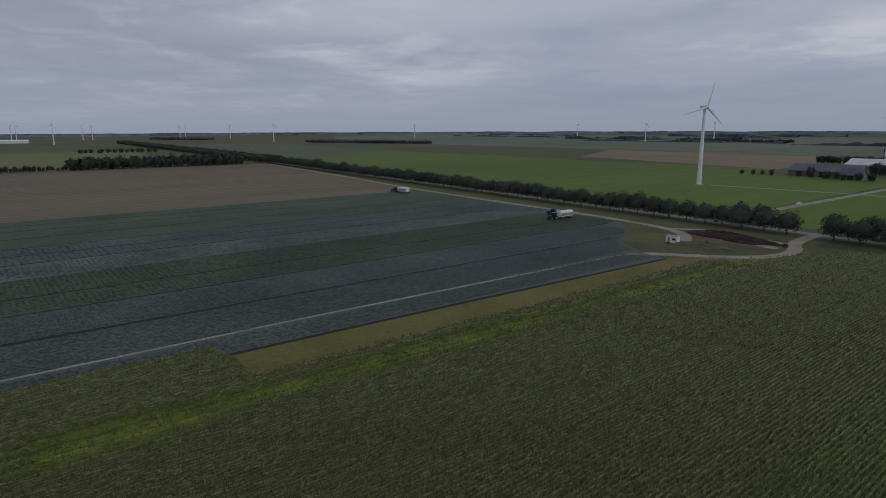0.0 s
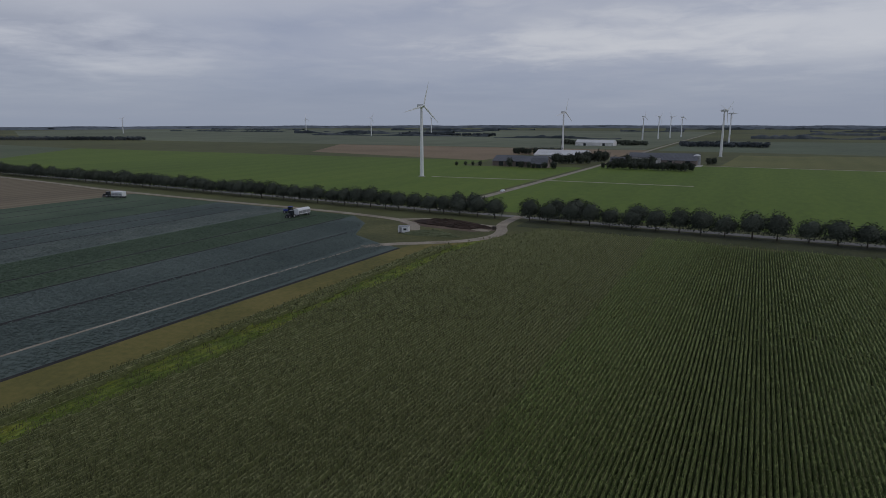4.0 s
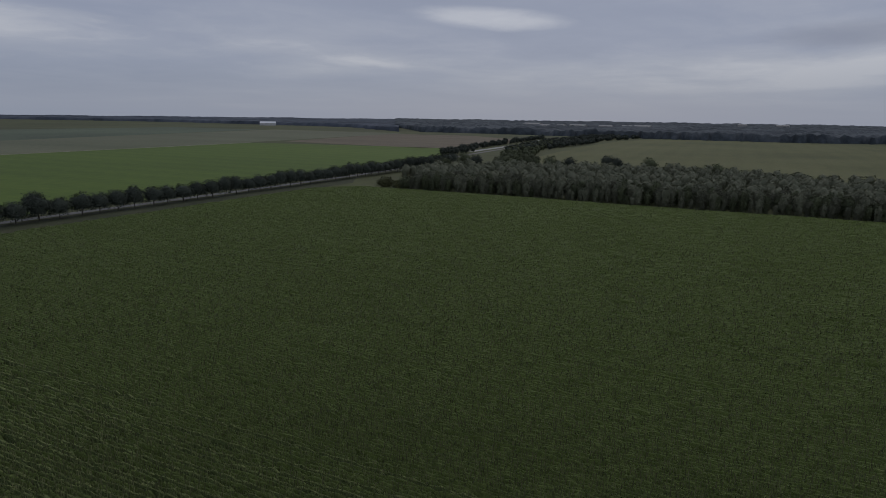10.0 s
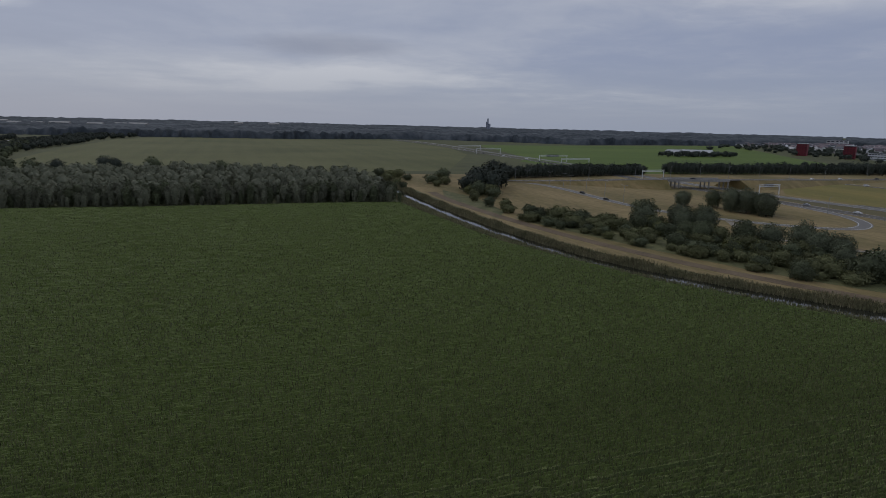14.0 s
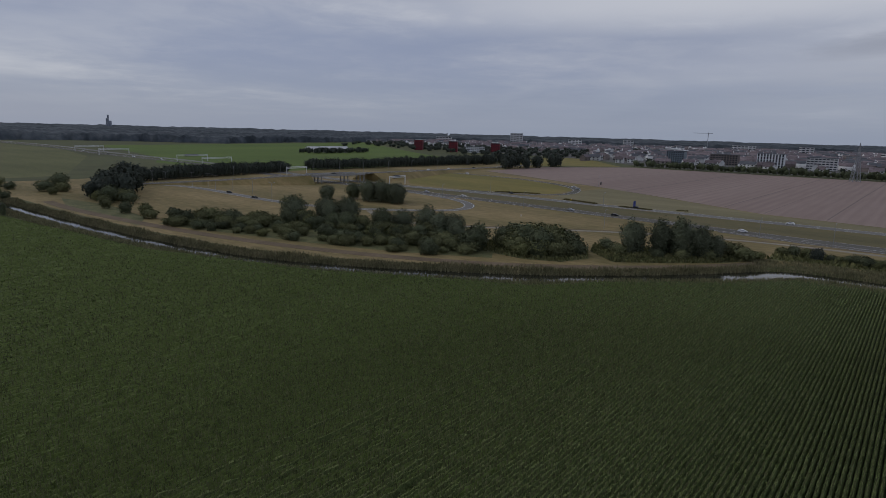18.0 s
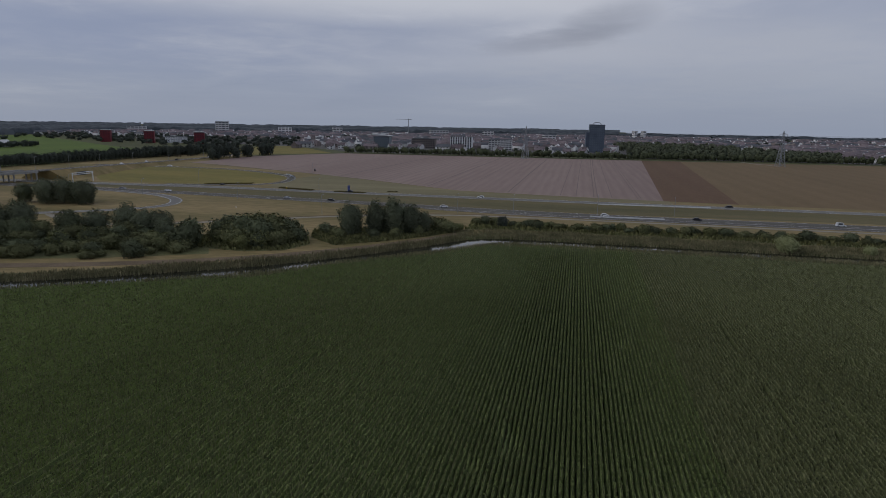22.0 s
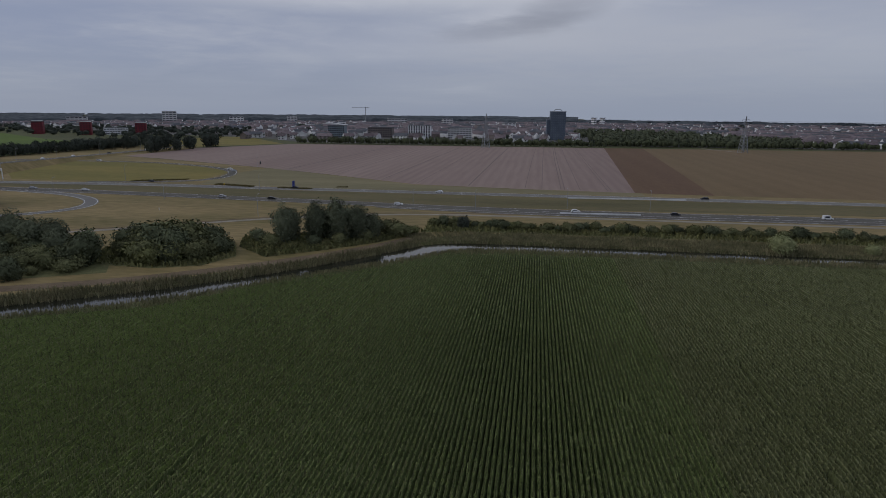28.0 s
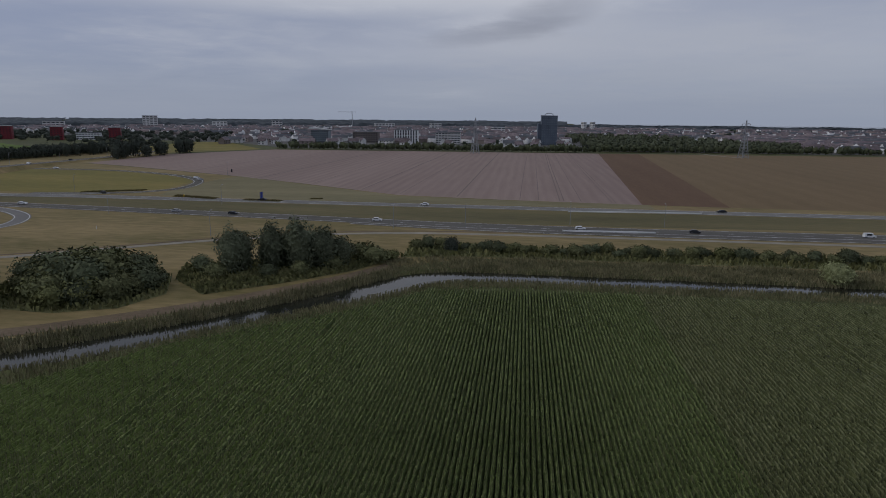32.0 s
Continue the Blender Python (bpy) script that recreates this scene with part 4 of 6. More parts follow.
        side = np.column_stack([-dy * w, dx * w, rng.normal(0, 0.35, m) * w])
        v = np.stack([base, mid - side, tip, mid + side], 1)
        # one blade in some plants is the upright tassel
        ts = (np.arange(m) % count == 0) & ~wd & (rng.uniform(size=m) < 0.6)
        hx, hy = dy * 0.035, -dx * 0.035
        q = np.stack([np.column_stack([x - hx, y - hy, z * 0 + 1.5]), np.column_stack([x + hx, y + hy, z * 0 + 1.5]), np.column_stack([x + hx * 1.8 + dx * 0.08, y + hy * 1.8 + dy * 0.08, z * 0.25 + 1.66]), np.column_stack([x - hx * 1.8, y - hy * 1.8, z * 0.25 + 1.7])], 1)
        v[ts] = q[ts]
        slot = np.where(ts, 3, np.where(wd, 2, np.where(x + rng.normal(0, 1.0, m) < -28, 1, 0)))
        parts.append((v.reshape(-1, 3), slot))
    v = np.concatenate([p[0] for p in parts])
    f = np.arange(len(v)).reshape(-1, 4)
    thing("maize_leaves", "dull green arching maize leaves", "maize field", kind="stuff", me=fast_mesh("maize_leaves", v, f, [M_CORN, M_CORN_W, M_WEED, M_TASSEL], np.concatenate([p[1] for p in parts])))


build_maize()

# ---------- trees, thickets and reeds ----------
def trunk_mesh(name, height, r, limbs, spread, seed, mat=None):
    rng = random.Random(seed)
    lean = rng.uniform(-0.15, 0.15)
    lines = [([(0, 0, -0.1), (lean * 0.4, 0, height * 0.4), (lean, 0.1, height)], [r * 1.25, r, r * 0.45])]
    for i in range(limbs):
        a = 2 * math.pi * i / limbs + rng.uniform(-0.4, 0.4)
        z0 = height * rng.uniform(0.35, 0.7)
        k = spread * rng.uniform(0.6, 1.0)
        lines.append(([(lean * 0.5, 0, z0), (k * 0.5 * math.cos(a), k * 0.5 * math.sin(a), z0 + height * 0.2), (k * math.cos(a), k * math.sin(a), z0 + height * 0.42)], [r * 0.5, r * 0.35, r * 0.12]))
    return tube_mesh(name, mat or M_BARK, *lines, sides=5)


def tree_kind(name, label, category, group, seed, radius, height, base, leaf, lumps=14, n=420, size=0.7, trunk_r=0.18, flat=0.0, taper=0.0):
    """One model tree: an Empty at its foot with a trunk and a crown; it stands where the first of its kind stands."""
    ob = thing(name, label, category, group)
    part("trunk", trunk_mesh("trunk", base + (height - base) * 0.7, trunk_r, 5, radius * 0.7, seed), ob)
    v, f = crown(seed, radius, height - base, base, lumps, n, size, flat, True, taper)
    part("crown", fast_mesh("crown", v, f, leaf), ob)
    return ob


def bush_kind(label, seed, radius, height, leaf, lumps, n, size):
    v, f = crown(seed, radius, height - 0.1, 0.1, lumps, n, size, 0.85)
    return thing("bush", label, "bush", "bushes by the ditch", me=fast_mesh("bush", v, f, leaf))


def plant_all(kinds, places, rng, smin=0.85, smax=1.15):
    """Stands copies of the kinds at (x, y, scale, z) places; the first few places take the models themselves."""
    for i, (x, y, s, *z) in enumerate(places):
        k = kinds[i % len(kinds)] if i < len(kinds) else kinds[rng.integers(len(kinds))]
        s = s * rng.uniform(smin, smax)
        m = pose(x, y, z[0] if z else 0.0, 0, 0, rng.uniform(0, 360)) @ Matrix.Diagonal((s * rng.uniform(0.92, 1.08), s * rng.uniform(0.92, 1.08), s * rng.uniform(0.9, 1.15), 1))
        if i < len(kinds):
            k.matrix_basis = m
        else:
            o = copy_thing(k, Matrix.Identity(4))
            o.matrix_basis = m


rng = np.random.default_rng(11)
# the two rows along the northern road
ROADTREE = "dark green roadside tree with a domed crown and bare trunk"
kinds = [tree_kind("roadside_tree", ROADTREE, "tree", "roadside trees", 20 + i, 5.2, 8.9 + 0.2 * (i % 3), 1.6, M_LEAF, 60, 1000, 0.52, 0.2, flat=0.5) for i in range(5)]
row = []
for x in np.arange(-640, 470, 7.9):
    xx = x + rng.uniform(-0.7, 0.7)
    if -92 < xx < -82:
        continue
    row.append((xx, tree_y(xx) + rng.uniform(-0.4, 0.4), 1.0 + 0.03 * rng.normal()))
row += [(xx, tree_y(xx) + 12 + rng.uniform(-0.5, 0.5), 0.95) for xx in (-118, -110, -72, -64, -40, 96, 140)]
plant_all(kinds, row, rng, 0.96, 1.04)

# the plantation wood east of the maize
WOODTREE = "slender grey-green plantation tree with a tall narrow crown"
kinds = [tree_kind("wood_tree", WOODTREE, "tree", "plantation trees", 40 + i, 2.9 + 0.25 * (i % 3), 11.0 + 0.6 * (i % 3), 0.3, M_POPLAR if i % 4 else M_BUSHD, 10, 420, 0.7, 0.13, flat=0.95, taper=0.12) for i in range(6)]
wood = []
for k, x in enumerate((287.0, 292.0, 298.0, 305.0)):
    for y in np.arange(-82 + 2 * k, 150, 3.0 + 0.5 * k):
        if rng.uniform() < 0.93:
            wood.append((x + rng.uniform(-1.5, 1.5), y + rng.uniform(-1.2, 1.2), rng.uniform(0.5, 0.98) if k == 0 else rng.uniform(0.85, 1.06)))
plant_all(kinds, wood, rng, 0.97, 1.03)


def canopy_stuff(name, label, places, radius, height, leaf, seed, n=70, size=1.4, lumps=5, base=0.4):
    """Many crowns joined in one object: the inside of a wood or a far belt, which nobody could count."""
    rr = np.random.default_rng(seed)
    models = [crown(seed + i, radius, height - base, base, lumps + 5, n, size, 0.9, True, 0.1) for i in range(4)]
    V, Fc, off = [], [], 0
    for x, y, s in places:
        v, f = models[rr.integers(4)]
        a = rr.uniform(0, 2 * math.pi)
        c, q = math.cos(a), math.sin(a)
        w = np.column_stack([v[:, 0] * c - v[:, 1] * q, v[:, 0] * q + v[:, 1] * c, v[:, 2]]) * s + np.array([x, y, 0])
        V.append(w)
        Fc.append(f + off)
        off += len(w)
    return thing(name, label, "wood", kind="stuff", me=fast_mesh(name, np.concatenate(V), np.concatenate(Fc), leaf))


def scatter(polygon, step, rng, jitter=0.45):
    pts = np.array(polygon, float)
    x0, y0, x1, y1 = *pts.min(0), *pts.max(0)
    out = []
    for x in np.arange(x0, x1, step):
        for y in np.arange(y0, y1, step):
            p, q = x + rng.uniform(-jitter, jitter) * step, y + rng.uniform(-jitter, jitter) * step
            inside = False
            j = len(pts) - 1
            for i in range(len(pts)):
                if (pts[i, 1] > q) != (pts[j, 1] > q) and p < (pts[j, 0] - pts[i, 0]) * (q - pts[i, 1]) / (pts[j, 1] - pts[i, 1]) + pts[i, 0]:
                    inside = not inside
                j = i
            if inside:
                out.append((p, q, rng.uniform(0.8, 1.15)))
    return out


canopy_stuff("plantation_interior", "dense grey-green plantation wood", scatter([(310, -82), (400, -84), (440, -40), (445, 60), (425, 140), (380, 190), (330, 182), (308, 150)], 8.5, rng), 4.6, 11.3, M_POPLAR, 61, 90, 1.1)
canopy_stuff("thicket_north_end", "leafy green trees at the wood's edge", scatter([(380, 195), (430, 150), (560, 200), (760, 240), (980, 262), (980, 240), (700, 200), (560, 165), (470, 130)], 12.0, rng), 5.0, 9.0, M_BUSHD, 62, 90, 1.3)
canopy_stuff("wood_road_east", "dark wood between the eastern road and the olive field", scatter([(600, 205), (800, 192), (1100, 184), (1236, 145), (1230, 250), (980, 256), (800, 238), (640, 228)], 13.0, rng), 6.5, 9.0, M_LEAF, 71, 80, 1.5)
canopy_stuff("belt_road_east", "dark trees along the eastern road", [(x, 256 + 0.06 * (x - 520) + rng.uniform(-5, 5), rng.uniform(0.8, 1.2)) for x in np.arange(560, 640, 6)] + [(x, 268 + 0.07 * (x - 520) + rng.uniform(-3, 3), rng.uniform(0.8, 1.2)) for x in np.arange(640, 1100, 8)], 4.5, 8.5, M_LEAF, 63, 80, 1.4)
canopy_stuff("belt_road_west", "dark tree rows along the western road", [(x, 246 - 0.05 * x + s + rng.uniform(-1, 1), rng.uniform(0.85, 1.15)) for x in np.arange(-1750, -645, 8.0) for s in (-8, 6)], 5.0, 9.5, M_LEAF, 64, 70, 1.5)
canopy_stuff("windbreak_west", "dark windbreak of tall bushy trees", [(-652 + rng.uniform(-6, 6), y, rng.uniform(0.9, 1.3)) for y in np.arange(85, 246, 2.6)] + [(-655 + rng.uniform(-4, 4), y, rng.uniform(0.35, 0.6)) for y in np.arange(-20, 95, 3.5)] + [(-650, y, rng.uniform(0.6, 0.9)) for y in np.arange(-40, 35, 7.0)], 5.6, 11.5, M_LEAF, 65, 70, 1.8, 7)
canopy_stuff("copse_west", "dark copse in the meadow", [(-1080 + rng.uniform(-20, 20), y, rng.uniform(0.7, 1.0)) for y in np.arange(150, 260, 8.0)], 6.0, 9.0, M_LEAF, 66, 70, 1.6)

# rounder, taller trees that stand behind the plantation
kinds = [tree_kind("field_tree", "rounded dull green tree behind the plantation", "tree", "trees behind the plantation", 140 + i, 6.2, 12.5, 0.6, M_BUSHD if i else M_LEAF, 20, 900, 0.7, 0.25, flat=0.8) for i in range(3)]
plant_all(kinds, [(418, 166, 1.0), (430, 153, 1.05), (424, 178, 1.0), (455, 138, 1.1), (447, 118, 1.05), (436, 101, 1.0), (470, 80, 1.05), (462, 72, 0.95), (455, 48, 1.05), (447, 4, 1.0), (412, 188, 0.95), (400, 200, 0.9), (388, 205, 0.85)], rng, 0.95, 1.05)

# small bushes at the maize corner
kinds = [bush_kind("rounded dull green bush on rough grass", 70 + i, 4.4 + 0.25 * (i % 3), 5.2 + 0.5 * (i % 4), M_BUSH if i % 2 == 0 else M_BUSHD, 12 + i, 800, 0.54) for i in range(9)]
kinds.append(bush_kind("yellow-green bush on rough grass", 75, 4.4, 5.0, M_BUSHY, 14, 800, 0.54))
bush = [(290 + rng.uniform(-4, 10), y, rng.uniform(0.7, 1.2)) for y in np.arange(140, 178, 4.5)]
# the mound thicket beside the ditch
for _ in range(40):
    a, r = rng.uniform(0, 2 * math.pi), math.sqrt(rng.uniform(0, 1))
    bush.append((95 + 15.5 * r * math.cos(a), -183 + 14 * r * math.sin(a), 0.7 + 0.95 * (1 - r * r)))
# the long thicket north-east of it
for _ in range(150):
    u = rng.uniform(0, 1)
    cx = 108 + 118 * u
    front = np.interp(cx, [100, 126, 164, 212, 230], [-156, -144, -132, -120, -116])
    depth = np.interp(cx, [100, 130, 190, 230], [14, 34, 44, 12])
    w = rng.uniform(0, 1)
    bush.append((cx, front - depth * w, rng.uniform(0.7, 1.15) * (0.62 + 0.5 * w)))
# hedge along the western reach, and the small growth under the tree clump
for x in np.arange(31, -190, -2.7):
    bush.append((x + rng.uniform(-1.5, 1.5), -238.5 + rng.uniform(-2.5, 2.5), rng.uniform(0.4, 0.72)))
bush += [(76, -201, 0.75), (71, -197, 0.7), (59, -200, 0.6), (52, -203, 0.65), (46, -211, 0.8), (37, -219, 0.95), (41, -221, 1.15), (33, -223, 0.7), (80, -206, 0.7)]
# along the far bank towards the wood
for x, y, s in ((380, -128, 1.4), (372, -134, 1.5), (392, -140, 1.5), (360, -125, 1.0), (308, -132, 1.4), (300, -138, 1.5), (312, -140, 1.4), (320, -132, 1.2), (288, -122, 0.9), (300, -126, 1.1), (268, -122, 0.9), (258, -126, 1.1), (246, -122, 1.0), (240, -130, 1.2)):
    bush.append((x, y, 0.85 * s))
bush += [(352, -101, 0.7), (378, -104, 0.9), (398, -102, 1.1), (412, -108, 1.2), (428, -104, 1.2), (420, -116, 1.1), (400, -117, 0.9)]
plant_all(kinds, bush, rng, 0.9, 1.12)

# taller willows and poplars
kinds = [tree_kind("willow_tree", "grey-green willow with a full rounded crown", "tree", "willows at the junction", 90 + i, 4.6, 11.5, 0.3, M_WILLOW, 16, 1800, 0.46, 0.22, flat=0.95, taper=0.35) for i in range(3)]
clump = [(69, -201, 1.08), (67.5, -204, 0.98), (60.5, -206, 1.08), (59, -210, 0.85), (54, -208, 1.26), (48.5, -210.5, 1.16), (50, -214, 1.0), (44.5, -213, 0.85)]
plant_all(kinds, clump, rng, 0.96, 1.04)
kinds = [tree_kind("willow_tree", "broad grey-green willow with a full rounded crown", "tree", "willows in the thicket", 94 + i, 6.6, 12.0, 0.3, M_WILLOW if i else M_BUSHD, 18, 2400, 0.5, 0.25, flat=0.95, taper=0.25) for i in range(3)]
places = [(208, -167, 1.05), (201, -162, 0.9), (193, -172, 1.0), (185, -168, 0.95), (178, -172, 0.9), (188, -180, 0.95), (253, -224, 0.85), (246, -238, 0.9), (258, -230, 0.7), (238, -243, 0.95), (232, -236, 1.0), (226, -240, 1.05), (220, -244, 1.1), (214, -240, 1.0), (229, -250, 1.0), (166, -160, 0.75), (155, -168, 0.85), (149, -173, 0.85), (141, -178, 0.95), (133, -176, 0.9), (127, -178, 0.9), (121, -172, 0.75), (172, -158, 0.65)]
plant_all(kinds, places, rng, 0.95, 1.05)
w = tree_kind("pollard_willow", "pale green round willow hanging over the water", "tree", "", 98, 4.6, 6.8, 0.3, M_PALEWILLOW, 26, 1500, 0.42, 0.25, flat=0.6)
w.matrix_basis = pose(-79, -216.5, -0.2)
copy_thing(w, pose(-104, -217.5, -0.1, 0, 0, 80) @ Matrix.Diagonal((0.55, 0.55, 0.6, 1)))
w = tree_kind("dark_shrub", "dark rounded evergreen shrub", "bush", "", 99, 2.6, 5.4, 0.2, M_LEAF, 16, 700, 0.5, 0.15, flat=0.6)
w.matrix_basis = pose(17.7, -236, 0)

# tree rows beside the link road
kinds = [tree_kind("row_tree", "dark green tree in a close row beside the link road", "tree", "link road trees", 110 + i, 4.4, 10.5, 0.3, M_LEAF, 16, 170, 0.95, 0.2, flat=0.95, taper=0.15) for i in range(4)]
row = [(408 + 27 * u + s, -188 - 148 * u, 1.0) for s in (0, 7) for u in np.linspace(0, 1, 44)]
row += [(440 - 18 * u + s, -368 - 275 * u, 1.05) for s in (0, 8) for u in np.linspace(0, 1, 62)]
row += [(352 + rng.uniform(-10, 10), y, rng.uniform(1.2, 1.75)) for y in np.arange(-672, -556, 5.5)] + [(420 + rng.uniform(-14, 14), y, rng.uniform(1.1, 1.5)) for y in np.arange(-690, -560, 8.0)]
group = [(330, -132, 1.05), (322, -138, 1.1), (316, -144, 1.15), (334, -138, 1.1), (325, -150, 1.2), (345, -158, 1.3), (352, -166, 1.25), (366, -162, 1.2), (384, -168, 1.2), (392, -186, 1.15), (344, -143, 1.3), (338, -150, 1.45), (352, -150, 1.35), (330, -145, 1.2), (360, -160, 1.25), (372, -170, 1.3), (380, -160, 1.25), (390, -175, 1.2), (398, -182, 1.1)]
row += [(x, y, 1.2 * k) for x, y, k in group]
plant_all(kinds, row, rng, 0.88, 1.1)


def reed_bed(name, label, line, near, far, height, count, seed, z=0.0):
    """Standing reed blades along a bank, joined."""
    rr = np.random.default_rng(seed)
    p = dense(smooth_line(line, 2), 1.0)
    n = normals(p)
    i = rr.integers(0, len(p), count)
    off = rr.uniform(near, far, count)
    c = p[i] + n[i] * off[:, None] + rr.normal(0, 0.4, (count, 2))
    h = height * rr.uniform(0.45, 1.2, count) * (0.85 + 0.25 * np.sin(c[:, 0] * 0.21) * np.sin(c[:, 1] * 0.17)) * np.clip(0.35 + np.abs(off) * 0.3, 0.35, 1.0)
    a = rr.uniform(0, 2 * math.pi, count)
    w = rr.uniform(0.05, 0.16, count)
    d = np.column_stack([np.cos(a), np.sin(a)]) * w[:, None]
    ln = rr.normal(0, 0.25, (count, 2)) * h[:, None]
    b0 = np.column_stack([c - d, np.full(count, z - 0.5)])
    b1 = np.column_stack([c + d, np.full(count, z - 0.5)])
    t1 = np.column_stack([c + d * 0.5 + ln, z + h * 0.92])
    t0 = np.column_stack([c - d * 0.3 + ln, z + h])
    v = np.stack([b0, b1, t1, t0], 1).reshape(-1, 3)
    return thing(name, label, "reeds", kind="stuff", me=fast_mesh(name, v, np.arange(len(v)).reshape(-1, 4), M_REED))


reed_bed("reed_belt_east", "grey-green reeds along the ditch", SOUTH_BANK[:13], -0.5, 4.0, 1.85, 42000, 1, -0.25)
reed_bed("reed_belt_west", "wide green reed belt along the ditch", SOUTH_BANK[12:-1] + [(-260, -215.5)], 0.3, 15.0, 1.1, 62000, 2, -0.15)
reed_bed("bank_grass_north", "rough grass between maize and water", NORTH_BANK[1:-1] + [(-260, -208)], -8.0, -0.3, 0.95, 34000, 3)


# ---------- far woods: a bumpy canopy that rises beyond the fields, distance haze in its colour ---
def far_forest(name, sectors, seed, r_end=4900.0 / U, mat=None, mean=12.0, top=24.0, rag=3.5):
    rr = np.random.default_rng(seed)
    V, Fc, off = [], [], 0
    bearings, starts = zip(*sectors)
    th = np.arange(bearings[0], bearings[-1], 0.3)
    m = 40
    grid = np.zeros((len(th), m, 3))
    for i, b in enumerate(th):
        r0 = np.interp(b, bearings, starts) * (1 + rr.normal(0, 0.006))
        r = r0 * (r_end / r0) ** (np.linspace(0, 1, m))
        r[1:] *= 1 + rr.normal(0, 0.004, m - 1)
        r[1] = r[0] + 12.0
        h = mean + rag * rr.uniform(-1, 1, m) + 2 * np.sin(r * 0.004 + b * 0.2) * np.sin(b * 0.9)
        h = np.minimum(h, top)
        h[0] = -0.5
        a = math.radians(b)
        grid[i] = np.column_stack([r * math.sin(a), r * math.cos(a), h])
    v = grid.reshape(-1, 3)
    i, j = np.meshgrid(np.arange(len(th) - 1), np.arange(m - 1), indexing="ij")
    q = (i * m + j).ravel()
    f = np.column_stack([q, q + 1, q + m + 1, q + m])
    return thing(name, "far dark woods on the horizon", "woods", kind="stuff", me=fast_mesh(name, v, f, mat or M_FOREST))


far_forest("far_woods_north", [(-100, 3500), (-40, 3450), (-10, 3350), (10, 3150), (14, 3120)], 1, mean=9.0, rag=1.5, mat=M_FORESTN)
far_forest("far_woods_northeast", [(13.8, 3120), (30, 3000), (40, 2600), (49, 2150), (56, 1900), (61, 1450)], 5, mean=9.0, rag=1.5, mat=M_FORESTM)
far_forest("far_woods_east", [(60.5, 1950), (63, 1450), (70, 1380), (78, 1290), (85, 1255), (95, 1250), (104, 1370), (110, 1400), (122, 1330), (134, 1690), (142, 2000)], 2)
far_forest("far_woods_south", [(142, 2050), (160, 2100), (180, 2250), (184, 2300)], 3)
far_forest("far_woods_southwest", [(183.7, 2300), (198, 2500), (262, 2800)], 4, r_end=2950.0, mean=7.0)
field("lake", "pale water of a lake on the horizon", "water", [(-260, -3050), (-1000, -3000), (-2600, -1900), (-FAR, -1900), (-FAR, -FAR), (-300, -FAR)], 0.05, M_WATER)
canopy_stuff("town_edge_belt", "dark tree belt along the town", [(x, -776 + 0.04 * x + rng.uniform(-6, 6) if x > -90 else -800 + 0.05 * (x + 90) + rng.uniform(-6, 6), rng.uniform(0.6, 1.1)) for x in np.arange(290, -900, -4.0)], 6.0, 11.0, M_BUSHD, 67, 40, 1.8)
canopy_stuff("town_wood", "dense dark wood beside the town", scatter([(-85, -812), (-330, -826), (-330, -880), (-80, -870)], 8.5, rng) + scatter([(-80, -870), (-330, -880), (-250, -1250), (-70, -1250)], 17.0, rng), 6.0, 14.0, M_WILLOW, 68, 40, 2.0, 3)
canopy_stuff("town_trees", "dark trees between the houses", [(rng.uniform(-900, 1000), -rng.uniform(850, 2300), rng.uniform(0.6, 1.2)) for _ in range(560)] + scatter([(470, -780), (1100, -1000), (1300, -1600), (700, -1500), (430, -950)], 34.0, rng), 8.0, 10.0, M_LEAF, 69, 26, 2.6, 2)
# most far copses take the haze-tinted forest colour too
for nm, pts in (("copse_farm_far", [(-300, 1010), (-160, 1010), (-160, 1060), (-300, 1060)]), ("copse_far_lane", [(-110, 1000), (10, 1000), (10, 1060), (-110, 1060)]), ("copse_ridge", [(540, 1640), (690, 1640), (690, 1670), (540, 1670)]), ("copse_northwest", [(-900, 1480), (-620, 1480), (-620, 1520), (-900, 1520)]), ("copse_west_far", [(-1500, 720), (-1150, 860), (-1180, 900), (-1520, 760)]), ("copse_horizon", [(-2300, 520), (-2050, 620), (-2080, 680), (-2320, 580)]), ("barn_ring_wood", [(700, -590), (735, -580), (745, -720), (710, -720)])):
    canopy_stuff(nm, "dark copse in the open fields", scatter(pts, 9.0, rng), 5.0, 9.0, M_LEAF if nm in ("copse_farm_far", "barn_ring_wood") else M_FOREST, 80, 26, 2.2, 3)


def belt(name, x0, y0, x1, y1, h, width, seed):
    """A far belt of trees: one bumpy ridge of canopy, uneven in height and broken in places."""
    rr = np.random.default_rng(seed)
    n = max(8, int(math.hypot(x1 - x0, y1 - y0) / 9))
    u = np.linspace(0, 1, n)
    cx, cy = x0 + (x1 - x0) * u, y0 + (y1 - y0) * u + rr.normal(0, 2.0, n)
    top = h * rr.uniform(0.55, 1.1, n) * np.clip(0.9 + np.sin(u * n * 0.23 + seed) * 0.7, 0.05, 1.0)
    cols = [np.column_stack([cx, cy + k * width, z * top - 0.2]) for k, z in ((-0.5, 0.0), (-0.4, 0.7), (0.0, 1.0), (0.4, 0.75), (0.5, 0.0))]
    v = np.concatenate(cols)
    i, j = np.meshgrid(np.arange(n - 1), np.arange(4), indexing="ij")
    q = (j * n + i).ravel()
    return thing(name, "far dark belt of trees across the fields", "tree belt", kind="stuff", me=fast_mesh(name, v, np.column_stack([q, q + 1, q + n + 1, q + n]), M_FOREST))


br = np.random.default_rng(77)
